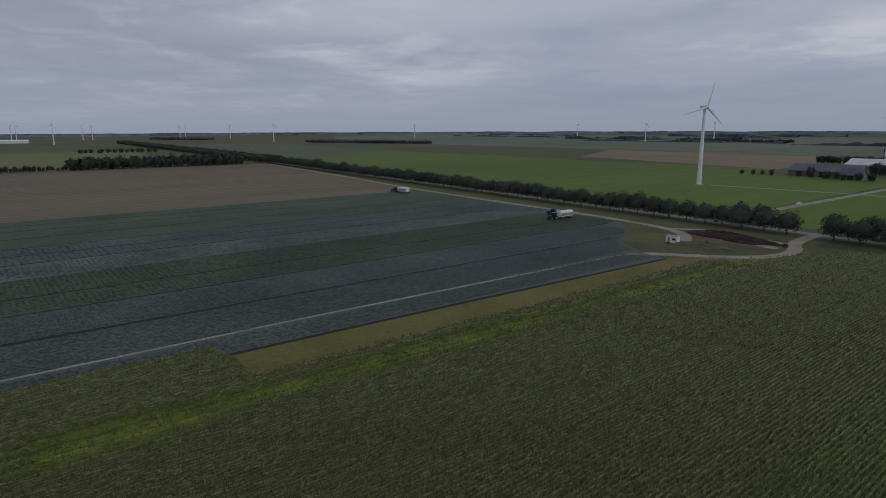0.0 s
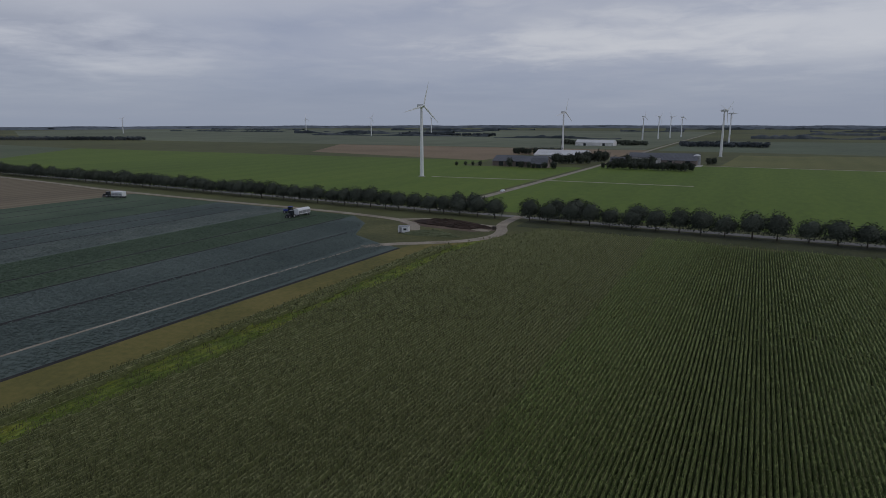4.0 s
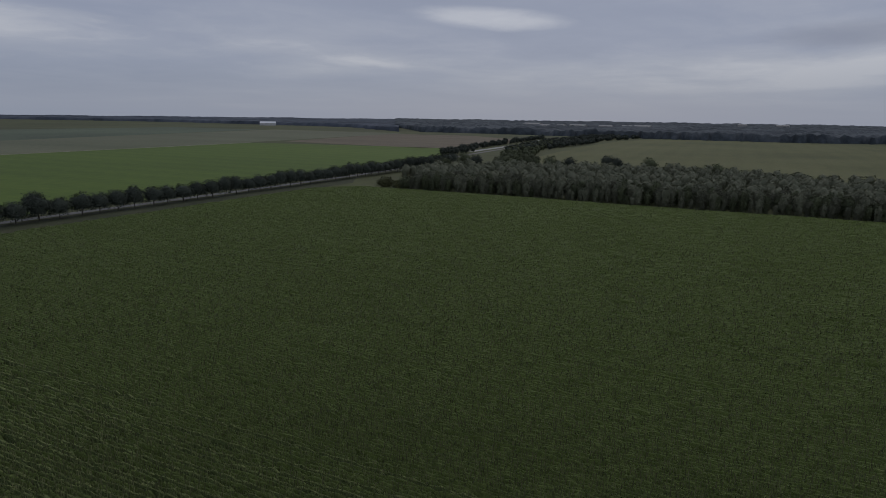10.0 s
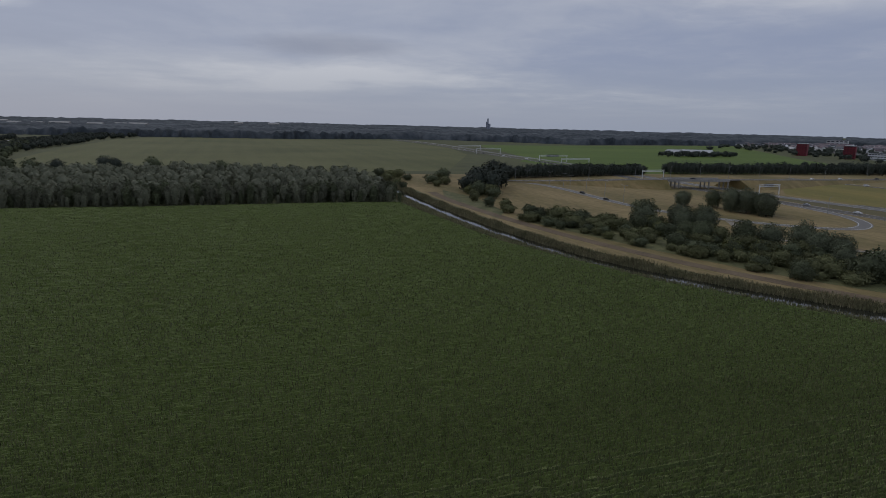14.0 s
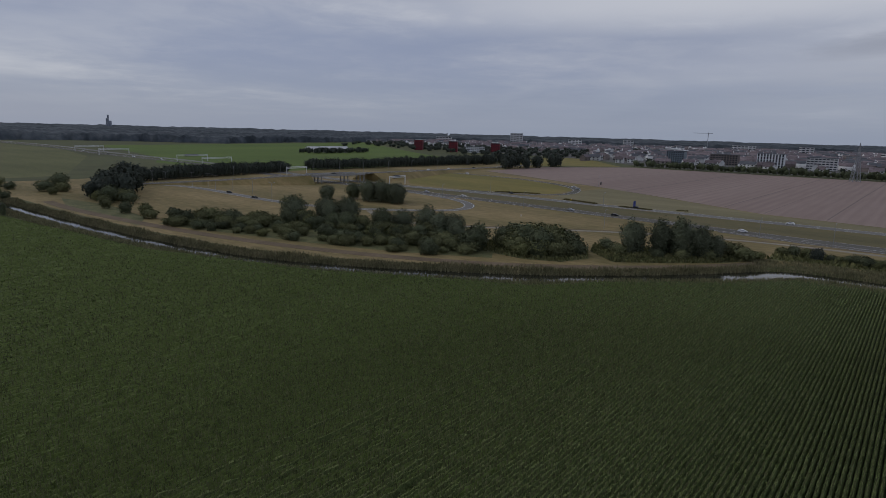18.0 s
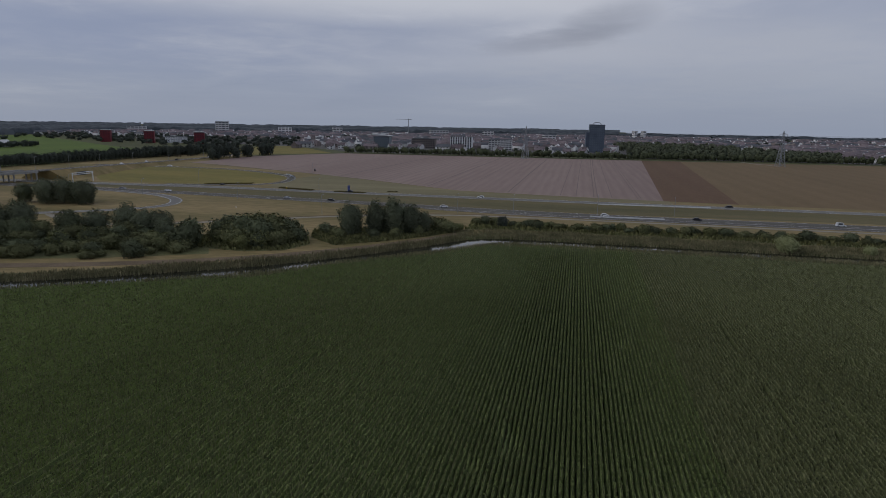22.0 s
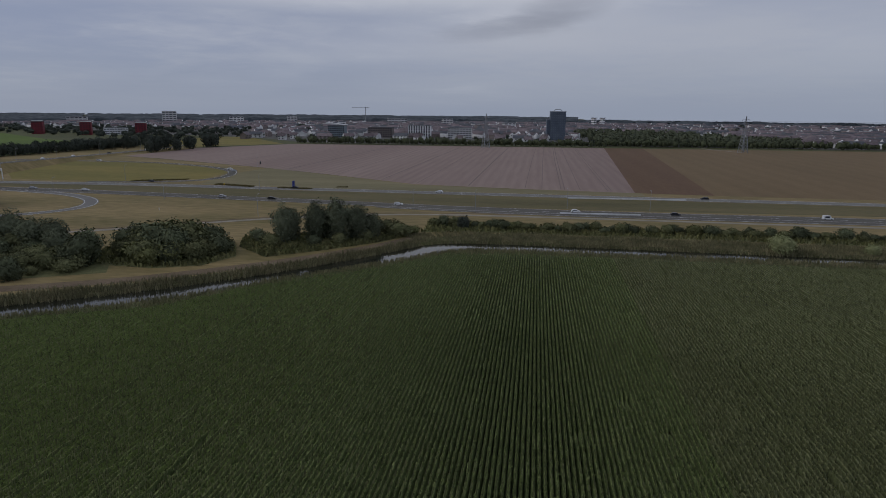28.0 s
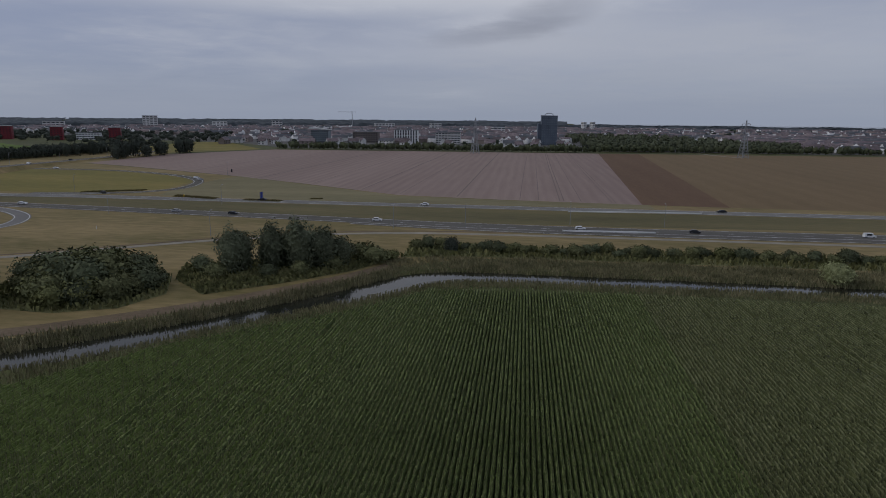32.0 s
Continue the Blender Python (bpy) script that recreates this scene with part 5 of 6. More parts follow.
for k in range(26):
    y = 1350 + 100 * k + br.uniform(-40, 40)
    x = br.uniform(-1.35, 0.55) * y
    w = br.uniform(180, 620)
    belt("field_belt", x - w / 2, y - 0.05 * w, x + w / 2, y, br.uniform(6, 11), 16, 300 + k)


def tufts(name, label, polygon, step, height, mat, seed):
    """Rough standing growth over a patch of ground, joined."""
    rr = np.random.default_rng(seed)
    c = np.array([(x, y) for x, y, _ in scatter(polygon, step, rr, 0.5)])
    n = len(c)
    h = height * rr.uniform(0.4, 1.2, n)
    a = rr.uniform(0, 2 * math.pi, n)
    d = np.column_stack([np.cos(a), np.sin(a)]) * rr.uniform(0.15, 0.4, n)[:, None]
    ln = rr.normal(0, 0.3, (n, 2)) * h[:, None]
    v = np.stack([np.column_stack([c - d, np.zeros(n)]), np.column_stack([c + d, np.zeros(n)]), np.column_stack([c + d + ln, h * 0.9]), np.column_stack([c - d + ln, h])], 1).reshape(-1, 3)
    return thing(name, label, "undergrowth", kind="stuff", me=fast_mesh(name, v, np.arange(len(v)).reshape(-1, 4), mat))


CLUMP = [(85, -207), (80, -194), (67, -183), (53, -195), (40, -209), (33, -223), (46, -228), (62, -218)]
field("rough_patch", "rough green growth under the tree clump", "undergrowth", CLUMP, 0.055, M_ROUGH)
tufts("clump_undergrowth", "rough nettles and reeds under the trees", CLUMP, 0.55, 1.0, M_ROUGH, 31)
THICK = [(98, -160), (126, -145), (164, -133), (212, -121), (232, -118), (226, -134), (196, -182), (150, -186), (112, -182)]
field("thicket_floor", "dark rough growth under the thicket", "undergrowth", THICK, 0.056, M_ROUGH)
MOUND = [(114, -172), (104, -167), (90, -166), (79, -171), (75, -182), (82, -196), (96, -202), (112, -196), (116, -184)]
field("mound_floor", "dark rough growth under the mound thicket", "undergrowth", MOUND, 0.052, M_ROUGH)
tufts("mound_undergrowth", "rough growth round the mound thicket", MOUND, 0.8, 1.1, M_ROUGH, 32)
RIVERSIDE = [(300, -110), (230, -110), (250, -122), (300, -128), (340, -122)]
field("marsh_patch", "grey-green marsh grass by the ditch", "undergrowth", RIVERSIDE, 0.059, M_ROUGH)
HEDGE = [(31, -226), (31, -244), (-240, -247), (-240, -232), (10, -230)]
field("hedge_floor", "rough growth under the hedge", "undergrowth", HEDGE, 0.05, M_ROUGH)
tufts("hedge_undergrowth", "rough growth along the hedge", HEDGE, 0.9, 1.3, M_ROUGH, 33)

# rough ditch growth in the junction's grass
for k, (a, b, w) in enumerate((((218, -342), (193, -355), 2.4), ((166, -338), (141, -331), 2.6), ((127, -330), (108, -329), 2.2), ((98, -339), (92, -340), 1.2))):
    q = [(a[0], a[1] - w), (b[0], b[1] - w), (b[0], b[1] + w), (a[0], a[1] + w)]
    tufts("ditch_growth", "dark rough growth in a shallow ditch", q, 0.5, 0.55, M_SLOPE, 50 + k)

# ---------- wind turbines ----------
def blade_mesh():
    v, f = [], []
    for z, c, t in ((0.6, 0.45, 0.4), (1.8, 0.65, 0.35), (4.0, 0.75, 0.24), (9, 0.48, 0.14), (14, 0.28, 0.08), (17.0, 0.1, 0.04)):
        n = len(v)
        v += [(-c, 0, z), (0, t, z), (c * 0.9, 0, z), (0, -t, z)]
        if n:
            f += [(n - 4 + k, n - 4 + (k + 1) % 4, n + (k + 1) % 4, n + k) for k in range(4)]
    f += [(3, 2, 1, 0), tuple(range(len(v) - 4, len(v)))]
    return mesh("blade", v, f, M_WHITE)


def turbine():
    ob = thing("wind_turbine", "white three-bladed wind turbine on a tapered tower", "wind turbine", "wind turbines")
    part("tower", tube_mesh("tower", M_WHITE, ([(0, 0, 0), (0, 0, 12), (0, 0, 30), (0, 0, 48.4)], [1.5, 1.3, 1.05, 0.8]), sides=14), ob)
    part("base", tube_mesh("base", M_CONCRETE, ([(0, 0, -0.2), (0, 0, 0.35)], [2.8, 2.5]), sides=16), ob)
    bm = bmesh.new()
    box(bm, -1.25, -2.4, 48.2, 1.25, 4.2, 50.6, bevel=0.4)
    part("nacelle", bm_mesh("nacelle", bm, M_WHITE), ob)
    part("hub", tube_mesh("hub", M_WHITE, ([(0, -2.3, 49.4), (0, -3.0, 49.4), (0, -4.2, 49.4)], [0.9, 1.0, 0.25]), sides=10), ob)
    b = blade_mesh()
    for k in range(3):
        part("blade", b, ob, at=pose(0, -3.1, 49.4) @ pose(0, 0, 0, 0, 120 * k + 14, 0) @ pose(0, 0, 0, 0, 0, 12))
    return ob


model = turbine()
model.matrix_basis = pose(-215, 387, 0, 0, 0, 62)
for i, (x, y) in enumerate(((-219, 753), (-38, 738), (-44, 1050), (-216, 1314), (-198, 1400), (-185, 1490), (-172, 1590), (-932, 1394), (-860, 1600), (672, 1828), (746, 1624), (-2379, 139), (-2480, 158), (-1753, 187), (-2401, 339), (-2350, 360), (-1665, 705), (-1893, 1353), (-2800, 760), (-1490, 1800), (-2500, 700), (-2350, 820))):
    s = 1.0 if y < 1100 and x > -1000 else 0.95
    o = copy_thing(model, Matrix.Identity(4))
    # rotors stand still at different angles
    o.matrix_basis = pose(x, y, 0, 0, 0, 62 + 4 * math.sin(i)) @ Matrix.Diagonal((s, s, s, 1))
    spin = pose(0, -3.1, 49.4) @ pose(0, 0, 0, 0, 37 * i, 0) @ pose(0, 3.1, -49.4)
    for c in o.children:
        if c.name.startswith("blade"):
            c.matrix_basis = spin @ c.matrix_basis


# ---------- farm buildings ----------
def gable(name, label, category, w, d, eave, ridge, wall, roof, at, doors=0, group="", windows=0):
    """A building with its ridge along x: walls with gables, two roof slopes with an overhang, doors and windows."""
    ob = thing(name, label, category, group, at=at)
    a, b = w / 2, d / 2
    v = [(-a, -b, 0), (a, -b, 0), (a, b, 0), (-a, b, 0), (-a, -b, eave), (a, -b, eave), (a, b, eave), (-a, b, eave), (-a, 0, ridge), (a, 0, ridge)]
    f = [(0, 1, 5, 4), (2, 3, 7, 6), (1, 2, 6, 9, 5), (3, 0, 4, 8, 7)]
    part("wall", mesh("wall", v, f, wall), ob)
    o, t = 0.5, 0.25
    k = (ridge - eave) / b
    for s in (-1, 1):
        y0, z0 = s * (b + o), eave - o * k
        v = [(-a - o, y0, z0), (a + o, y0, z0), (a + o, 0, ridge), (-a - o, 0, ridge)]
        v += [(p, q, z + t) for p, q, z in v]
        f = [(0, 1, 2, 3), (4, 5, 6, 7), (0, 1, 5, 4), (1, 2, 6, 5), (2, 3, 7, 6), (3, 0, 4, 7)]
        part("roof_slope", mesh("roof_slope", v, f, roof), ob)
    for i in range(doors):
        x = -a + w * (i + 0.5) / doors
        part("door", box_mesh("door", (x - 2.0, -b - 0.08, 0, x + 2.0, -b + 0.02, min(4.0, eave - 0.4)), M_WINDOW), ob)
    for i in range(windows):
        x = -a + w * (i + 0.5) / windows
        for z in ((1.0,) if eave < 4.5 else (1.0, 3.6)):
            part("window", box_mesh("window", (x - 0.8, -b - 0.06, z, x + 0.8, -b + 0.02, z + 1.3), M_WINDOW), ob)
    return ob


gable("barn", "long barn with a dark slate-grey roof among trees", "barn", 48, 22, 4.2, 8.6, M_BRICK, M_DARKROOF, pose(-188, 522, 0), 3)
gable("barn", "large shed with a pale metal roof behind trees", "barn", 52, 30, 5.0, 9.5, M_PLASTER, M_PALEROOF, pose(-180, 622, 0), 2)
gable("barn", "long grey shed with a dark roof beside a silo", "barn", 62, 20, 5.2, 9.0, M_PLASTER, M_DARKROOF, pose(-80, 612, 0), 4)
gable("barn", "lower grey shed wing", "barn", 30, 14, 4.2, 7.0, M_BRICK, M_DARKROOF, pose(-64, 592, 0), 2)
gable("farmhouse", "brown brick farmhouse with a dark roof", "house", 14, 9, 3.6, 8.0, M_BRICK, M_DARKROOF, pose(-165, 503, 0), 1, windows=3)
gable("farmhouse", "small pale farmhouse among trees", "house", 12, 9, 3.4, 7.4, M_PLASTER, M_DARKROOF, pose(-112, 560, 0), 1, windows=3)
gable("barn", "distant pale shed beside a copse", "barn", 60, 25, 5.0, 9.0, M_PLASTER, M_PALEROOF, pose(-235, 995, 0), 2)
gable("barn", "distant white shed at the edge of the woods", "barn", 48, 30, 7.0, 12.0, M_PLASTER, M_WHITE, pose(1545, 1335, 0, 0, 0, -45), 0)
gable("barn", "far white shed in the western fields", "barn", 70, 30, 6.0, 9.0, M_PLASTER, M_WHITE, pose(-2000, 120, 0, 0, 0, 80), 0)
gable("barn", "pale-roofed barn inside a ring of trees", "barn", 48, 22, 4.5, 9.0, M_PLASTER, M_PALEROOF, pose(738, -655, 0, 0, 0, 80), 2)
gable("barn", "second pale-roofed barn inside a ring of trees", "barn", 36, 18, 4.0, 8.0, M_PLASTER, M_PALEROOF, pose(760, -640, 0, 0, 0, 80), 2)
silo = thing("silo", "round pale steel silo with a conical cap", "silo", at=pose(-50, 598, 0))
part("shell", tube_mesh("shell", M_STEEL, ([(0, 0, 0), (0, 0, 8)], [3.2, 3.2]), sides=18), silo)
part("cap", tube_mesh("cap", M_PALEROOF, ([(0, 0, 8), (0, 0, 9.6)], [3.4, 0.4]), sides=18), silo)
field("farm_yard", "pale concrete farm yard", "yard", [(-112, 572), (-44, 572), (-44, 598), (-112, 598)], 0.045, M_CONCRETE)
kinds = [tree_kind("farm_tree", "dark green farmyard tree", "tree", "farmyard trees", 130 + i, 4.0, 8.0, 0.6, M_LEAF, 15, 260, 0.95, 0.2, flat=0.95) for i in range(3)]
places = [(x, 497 + rng.uniform(-3, 3), rng.uniform(0.4, 0.6)) for x in np.arange(-240, -212, 7)] + [(x, 492 + rng.uniform(-3, 5), rng.uniform(0.6, 0.9)) for x in (-190, -178, -172, -166, -158, -150)]
places += [(x, 560 + rng.uniform(-8, 8), rng.uniform(0.9, 1.2)) for x in np.arange(-172, -136, 4.5)] + [(x, 600 + rng.uniform(-6, 6), rng.uniform(0.95, 1.25)) for x in np.arange(-156, -132, 4.5)] + [(x, 700 + rng.uniform(-4, 4), 1.0) for x in np.arange(-262, -205, 5)]
places += [(x, 516 + rng.uniform(-3, 3), rng.uniform(0.7, 0.95)) for x in np.arange(-110, -44, 4.2)] + [(x, 560 + rng.uniform(-14, 12), rng.uniform(0.7, 1.05)) for x in np.arange(-116, -82, 4.0)] + [(-40, 604, 0.8), (-36, 606, 0.7), (-116, 520, 0.6), (-114, 585, 0.9), (-110, 592, 1.0)]
plant_all(kinds, places, rng, 1.05, 1.28)

# ---------- the yard by the road: cabin, heap, machines ----------
cabin = thing("site_cabin", "small white site cabin with a teal end and dark window", "cabin", at=pose(-110.5, 186.5, 0, 0, 0, 12))
part("body", box_mesh("body", (-1.9, -1.1, 0.35, 1.9, 1.1, 2.5), M_WHITE, 0.05), cabin)
part("end_panel", box_mesh("end_panel", (-1.96, -1.05, 0.4, -1.88, 1.05, 2.45), M_TEAL), cabin, "teal painted end")
part("window", box_mesh("window", (0.2, -1.16, 1.2, 1.3, -1.08, 1.9), M_WINDOW), cabin)
part("door", box_mesh("door", (-1.3, -1.15, 0.4, -0.5, -1.08, 2.2), M_STEEL), cabin)
part("roof", box_mesh("roof", (-2.0, -1.2, 2.504, 2.0, 1.2, 2.6), M_STEEL), cabin)
for x in (-1.4, 1.4):
    part("skid", box_mesh("skid", (x - 0.12, -1.1, 0.0, x + 0.12, 1.1, 0.35), M_BLACK), cabin)


def heap(name, label, category, at, rx, ry, h, mat, seed):
    rr = np.random.default_rng(seed)
    n, m = 28, 9
    v, f = [(0, 0, h)], []
    for j in range(1, m + 1):
        u = j / m
        for i in range(n):
            a = 2 * math.pi * i / n
            k = 1 + 0.14 * math.sin(3 * a + seed) + rr.normal(0, 0.05)
            z = h * max(0.0, (1 - u ** 2.2)) * (1 + rr.normal(0, 0.12)) if j < m else -0.1
            v.append((rx * u * k * math.cos(a), ry * u * k * math.sin(a), z))
    f += [(0, 1 + i, 1 + (i + 1) % n) for i in range(n)]
    f += [(1 + j * n + i, 1 + (j + 1) * n + i, 1 + (j + 1) * n + (i + 1) % n, 1 + j * n + (i + 1) % n) for j in range(m - 1) for i in range(n)]
    return thing(name, label, category, at=at, me=mesh(name, v, f, mat))


heap("muck_heap", "long dark brown muck heap on the yard", "heap", pose(-104, 209.5, 0, 0, 0, -2), 17.5, 4.0, 2.0, M_MUCK, 1)
heap("muck_mound", "lower end of the dark muck heap", "heap", pose(-97, 205.5, 0, 0, 0, -8), 8, 2.4, 1.4, M_MUCK, 2)
heap("weed_ridge", "weedy earth ridge beside the track", "heap", pose(-100, 187, 0, 0, 0, 8), 10.5, 3.0, 1.7, M_BUSHD, 3)
heap("earth_heap", "rough brown earth heap beside the maize", "heap", pose(-75, 184, 0, 0, 0, 30), 5.5, 2.6, 1.0, M_VERGE, 4)
heap("spoil_mound", "small pale spoil heap on the yard", "heap", pose(-88, 203.5, 0, 0, 0, 0), 4, 1.8, 0.5, M_SAND, 5)
pile = thing("pallet_stack", "brown stack of pallets on the yard", "pallets", at=pose(-84.5, 207.5, 0, 0, 0, 15))
for k in range(5):
    part("pallet", box_mesh("pallet", (-0.7, -0.6, 0.24 * k, 0.7, 0.6, 0.24 * k + 0.2), M_BARK), pile)


def wheel(parent, x, y, r, w):
    wh = part("wheel", tube_mesh("wheel", M_BLACK, ([(0, -w / 2, 0), (0, w / 2, 0)], [r, r]), sides=14), parent, at=pose(x, y, r))
    part("rim", tube_mesh("rim", M_STEEL, ([(0, -w / 2 - 0.02, 0), (0, w / 2 + 0.02, 0)], [r * 0.55, r * 0.55]), sides=10), wh)


def tractor(at, paint, label):
    ob = thing("tractor", label, "tractor", at=at)
    part("bonnet", box_mesh("bonnet", (-2.6, -0.5, 0.9, -0.4, 0.5, 1.75), paint, 0.1), ob)
    part("cab", box_mesh("cab", (-0.4, -0.8, 1.0, 1.2, 0.8, 2.8), M_WINDOW, 0.08), ob, "glazed cab")
    part("roof", box_mesh("roof", (-0.5, -0.9, 2.8, 1.3, 0.9, 2.98), paint, 0.05), ob)
    part("exhaust", tube_mesh("exhaust", M_BLACK, ([(-1.0, 0.45, 1.7), (-1.0, 0.45, 2.7)], [0.06, 0.06])), ob)
    for y in (-0.85, 0.85):
        wheel(ob, 0.7, y, 0.85, 0.5)
        wheel(ob, -2.0, y, 0.6, 0.4)
    return ob


def trailer(at, label, w=8.6, rounded=True):
    ob = thing("crop_trailer", label, "trailer", at=at)
    n = 9
    v, f = [], []
    prof = [(-1.3, 1.0)] + ([(-1.3 * math.cos(math.pi * k / (n - 1)), 2.6 + 0.75 * math.sin(math.pi * k / (n - 1))) for k in range(n)] if rounded else [(-1.3, 3.3), (1.3, 3.3)]) + [(1.3, 1.0)]
    for x in (-w / 2, w / 2):
        v += [(x, y, z) for y, z in prof]
    m = len(prof)
    f = [(i, i + 1, i + 1 + m, i + m) for i in range(m - 1)] + [(m - 1, 0, m, 2 * m - 1), tuple(range(m))[::-1], tuple(range(m, 2 * m))]
    part("cover", mesh("cover", v, f, M_WHITE), ob, "white canvas cover")
    part("chassis", box_mesh("chassis", (-w / 2 - 1.4, -0.5, 0.65, w / 2, 0.5, 0.95), M_STEEL), ob)
    for i in range(3):
        part("side_panel", box_mesh("side_panel", (-w / 2 + 0.3 + i * (w - 0.4) / 3, -1.36, 1.3, -w / 2 + 0.1 + (i + 1) * (w - 0.4) / 3, -1.31, 2.4), M_STEEL), ob)
    for x in (-w / 2 + 1.0, w / 2 - 1.8, w / 2 - 0.7):
        for y in (-1.0, 1.0):
            wheel(ob, x, y, 0.5, 0.35)
    return ob


trailer(pose(-170, 202.5, 0.03, 0, 0, 90), "white covered crop trailer in the cabbage field", 7.6)
tractor(pose(-170, 195.6, 0.03, 0, 0, 90), M_CARD, "dark tractor hitched to a white trailer")
trailer(pose(-296, 207.5, 0.03, 0, 0, 8), "white box trailer at the field's edge", 7.4, False)
tractor(pose(-303.5, 206.4, 0.03, 0, 0, 8), M_CARD, "dark tractor before a white box trailer")
tractor(pose(-179, 205, 0.03, 0, 0, 20), M_BLUE, "blue tractor on the headland track")


# ---------- cars ----------
def car(paint, label, van=False):
    ob = thing("car", label, "car", "cars on the roads")
    hgt = 1.9 if van else 1.45
    bm = bmesh.new()
    prof = [(-2.2, 0.3), (-2.2, 0.8), (-1.2, 0.95), (-0.6 if not van else -1.0, hgt), (1.3 if not van else 2.0, hgt), (2.1, 0.95), (2.2, 0.3)]
    vs = [[bm.verts.new((x, y * (0.88 if z > 1.1 else 1.0), z)) for x, z in prof] for y in (-0.88, 0.88)]
    n = len(prof)
    for i in range(n):
        bm.faces.new((vs[0][i], vs[0][(i + 1) % n], vs[1][(i + 1) % n], vs[1][i]))
    bm.faces.new(vs[0][::-1])
    bm.faces.new(vs[1])
    bmesh.ops.recalc_face_normals(bm, faces=bm.faces)
    part("body", bm_mesh("body", bm, paint), ob)
    part("windscreen", mesh("windscreen", [(-1.12, -0.7, 1.02), (-1.12, 0.7, 1.02), (-0.68 if not van else -1.06, 0.66, hgt - 0.06), (-0.68 if not van else -1.06, -0.66, hgt - 0.06)], [(0, 1, 2, 3)], M_WINDOW), ob, at=pose(-0.03, 0, 0.02))
    for y in (-0.885, 0.885):
        part("side_window", box_mesh("side_window", (-0.6, min(y, y * 0.9), 0.98, 1.4, max(y, y * 0.9), hgt - 0.15), M_WINDOW), ob)
        for x in (-1.4, 1.35):
            wheel(ob, x, y * 0.92, 0.32, 0.22)
    return ob


models = {"w": car(M_CARW, "white car on the asphalt"), "d": car(M_CARD, "dark car on the asphalt"), "s": car(M_CARS, "silver car on the asphalt"), "v": car(M_CARW, "white van on the asphalt", True)}
first = set()
for k, x, y, z, a in (("s", 243, -299, 0.12, 4), ("w", 213, -298, 0.12, 4), ("s", 137, -290.5, 0.12, 2), ("d", 112, -289, 0.12, 5), ("w", 52, -284, 0.12, 6), ("w", -23, -279, 0.12, 0), ("d", -62, -279, 0.12, 0), ("v", -119, -281, 0.12, 0),
                       ("d", 117, -328.5, 0.14, 180), ("w", 41, -328, 0.14, 180), ("d", -86, -330, 0.14, 180), ("w", 199, -417, 0.11, 50), ("s", 191, -407, 0.11, 60), ("d", 205, -339, 0.11, 150), ("d", 312, -201, 0.1, 0), ("d", 281, -197, 0.1, 0), ("w", -127, 322, 0.08, 90),
                       ("w", 640, -327, 0.12, 5), ("w", 700, -325, 0.12, 5), ("d", 760, -323, 0.12, 5), ("w", 850, -330, 0.12, 5), ("d", 330, -297, 6.1, 75), ("w", 352, -430, 3.1, 105), ("w", 360, -470, 2.2, 105), ("d", 366, -520, 1.3, 100), ("w", 371, -580, 0.4, 95), ("w", 330, -460, 0.11, 0)):
    m = pose(x, y, z, 0, 0, a)
    if k in first:
        copy_thing(models[k], m)
    else:
        models[k].matrix_basis = m @ Matrix.Scale(1 / U, 4)
        first.add(k)


# ---------- link road on its bank, flyover, lamps, gantries ----------
LINK = np.array([(392, -182, 0.15), (362, -235, 2.8), (341, -270, 5.6), (333, -298, 6.0), (329, -326, 6.0), (334, -368, 5.2), (350, -425, 3.2), (363, -500, 1.6), (372, -590, 0.4), (392, -700, 0.15)], float)
lp = smooth_line(LINK, 2)
road_ob = thing("link_road", "grey asphalt link road crossing the motorway", "road", kind="structure", me=mesh("link_road", *ribbon(lp, 5.0, -5.0, 0, 0.5), M_ASPHALT))
for off in (4.4, -4.4, 0.0):
    q = lp.copy()
    q[:, 2] += 0.03
    part("edge_line", mesh("edge_line", *ribbon(q, off + 0.12, off - 0.12, 0), M_LINE), road_ob)


def bank(name, pts):
    n = normals(pts)
    z = pts[:, 2] - 0.1
    cols = [np.column_stack([pts[:, :2] + n * (s * (5.5 + (2.0 * z if wide else 0 * z)))[:, None], (0 * z - 0.1) if wide else z]) for s, wide in ((np.ones(len(z)), True), (np.ones(len(z)), False), (-np.ones(len(z)), False), (-np.ones(len(z)), True))]
    m = len(pts)
    v = np.concatenate(cols)
    f = [(c * m + i, (c + 1) * m + i, (c + 1) * m + i + 1, c * m + i + 1) for c in range(3) for i in range(m - 1)]
    f += [(0, m, 2 * m, 3 * m), (4 * m - 1, 3 * m - 1, 2 * m - 1, m - 1)]
    return thing(name, "dry grass embankment carrying the link road", "embankment", kind="structure", me=mesh(name, v, f, M_HWYGRASS))


bank("embankment_north", lp[lp[:, 1] > -284])
bank("embankment_south", lp[lp[:, 1] < -325])
fly = thing("flyover", "pale concrete flyover with parapets over the motorway", "bridge", kind="structure")
deck = lp[(lp[:, 1] < -276) & (lp[:, 1] > -332)].copy()
deck[:, 2] -= 0.06
part("deck", mesh("deck", *ribbon(deck, 6.0, -6.0, 0, 1.0), M_CONCRETE), fly)
for off in (6.0, -6.0):
    q = deck.copy()
    q[:, 2] += 0.7
    part("parapet", mesh("parapet", *ribbon(q, off + 0.15, off - 0.15, 0, 0.9), M_CONCRETE), fly)
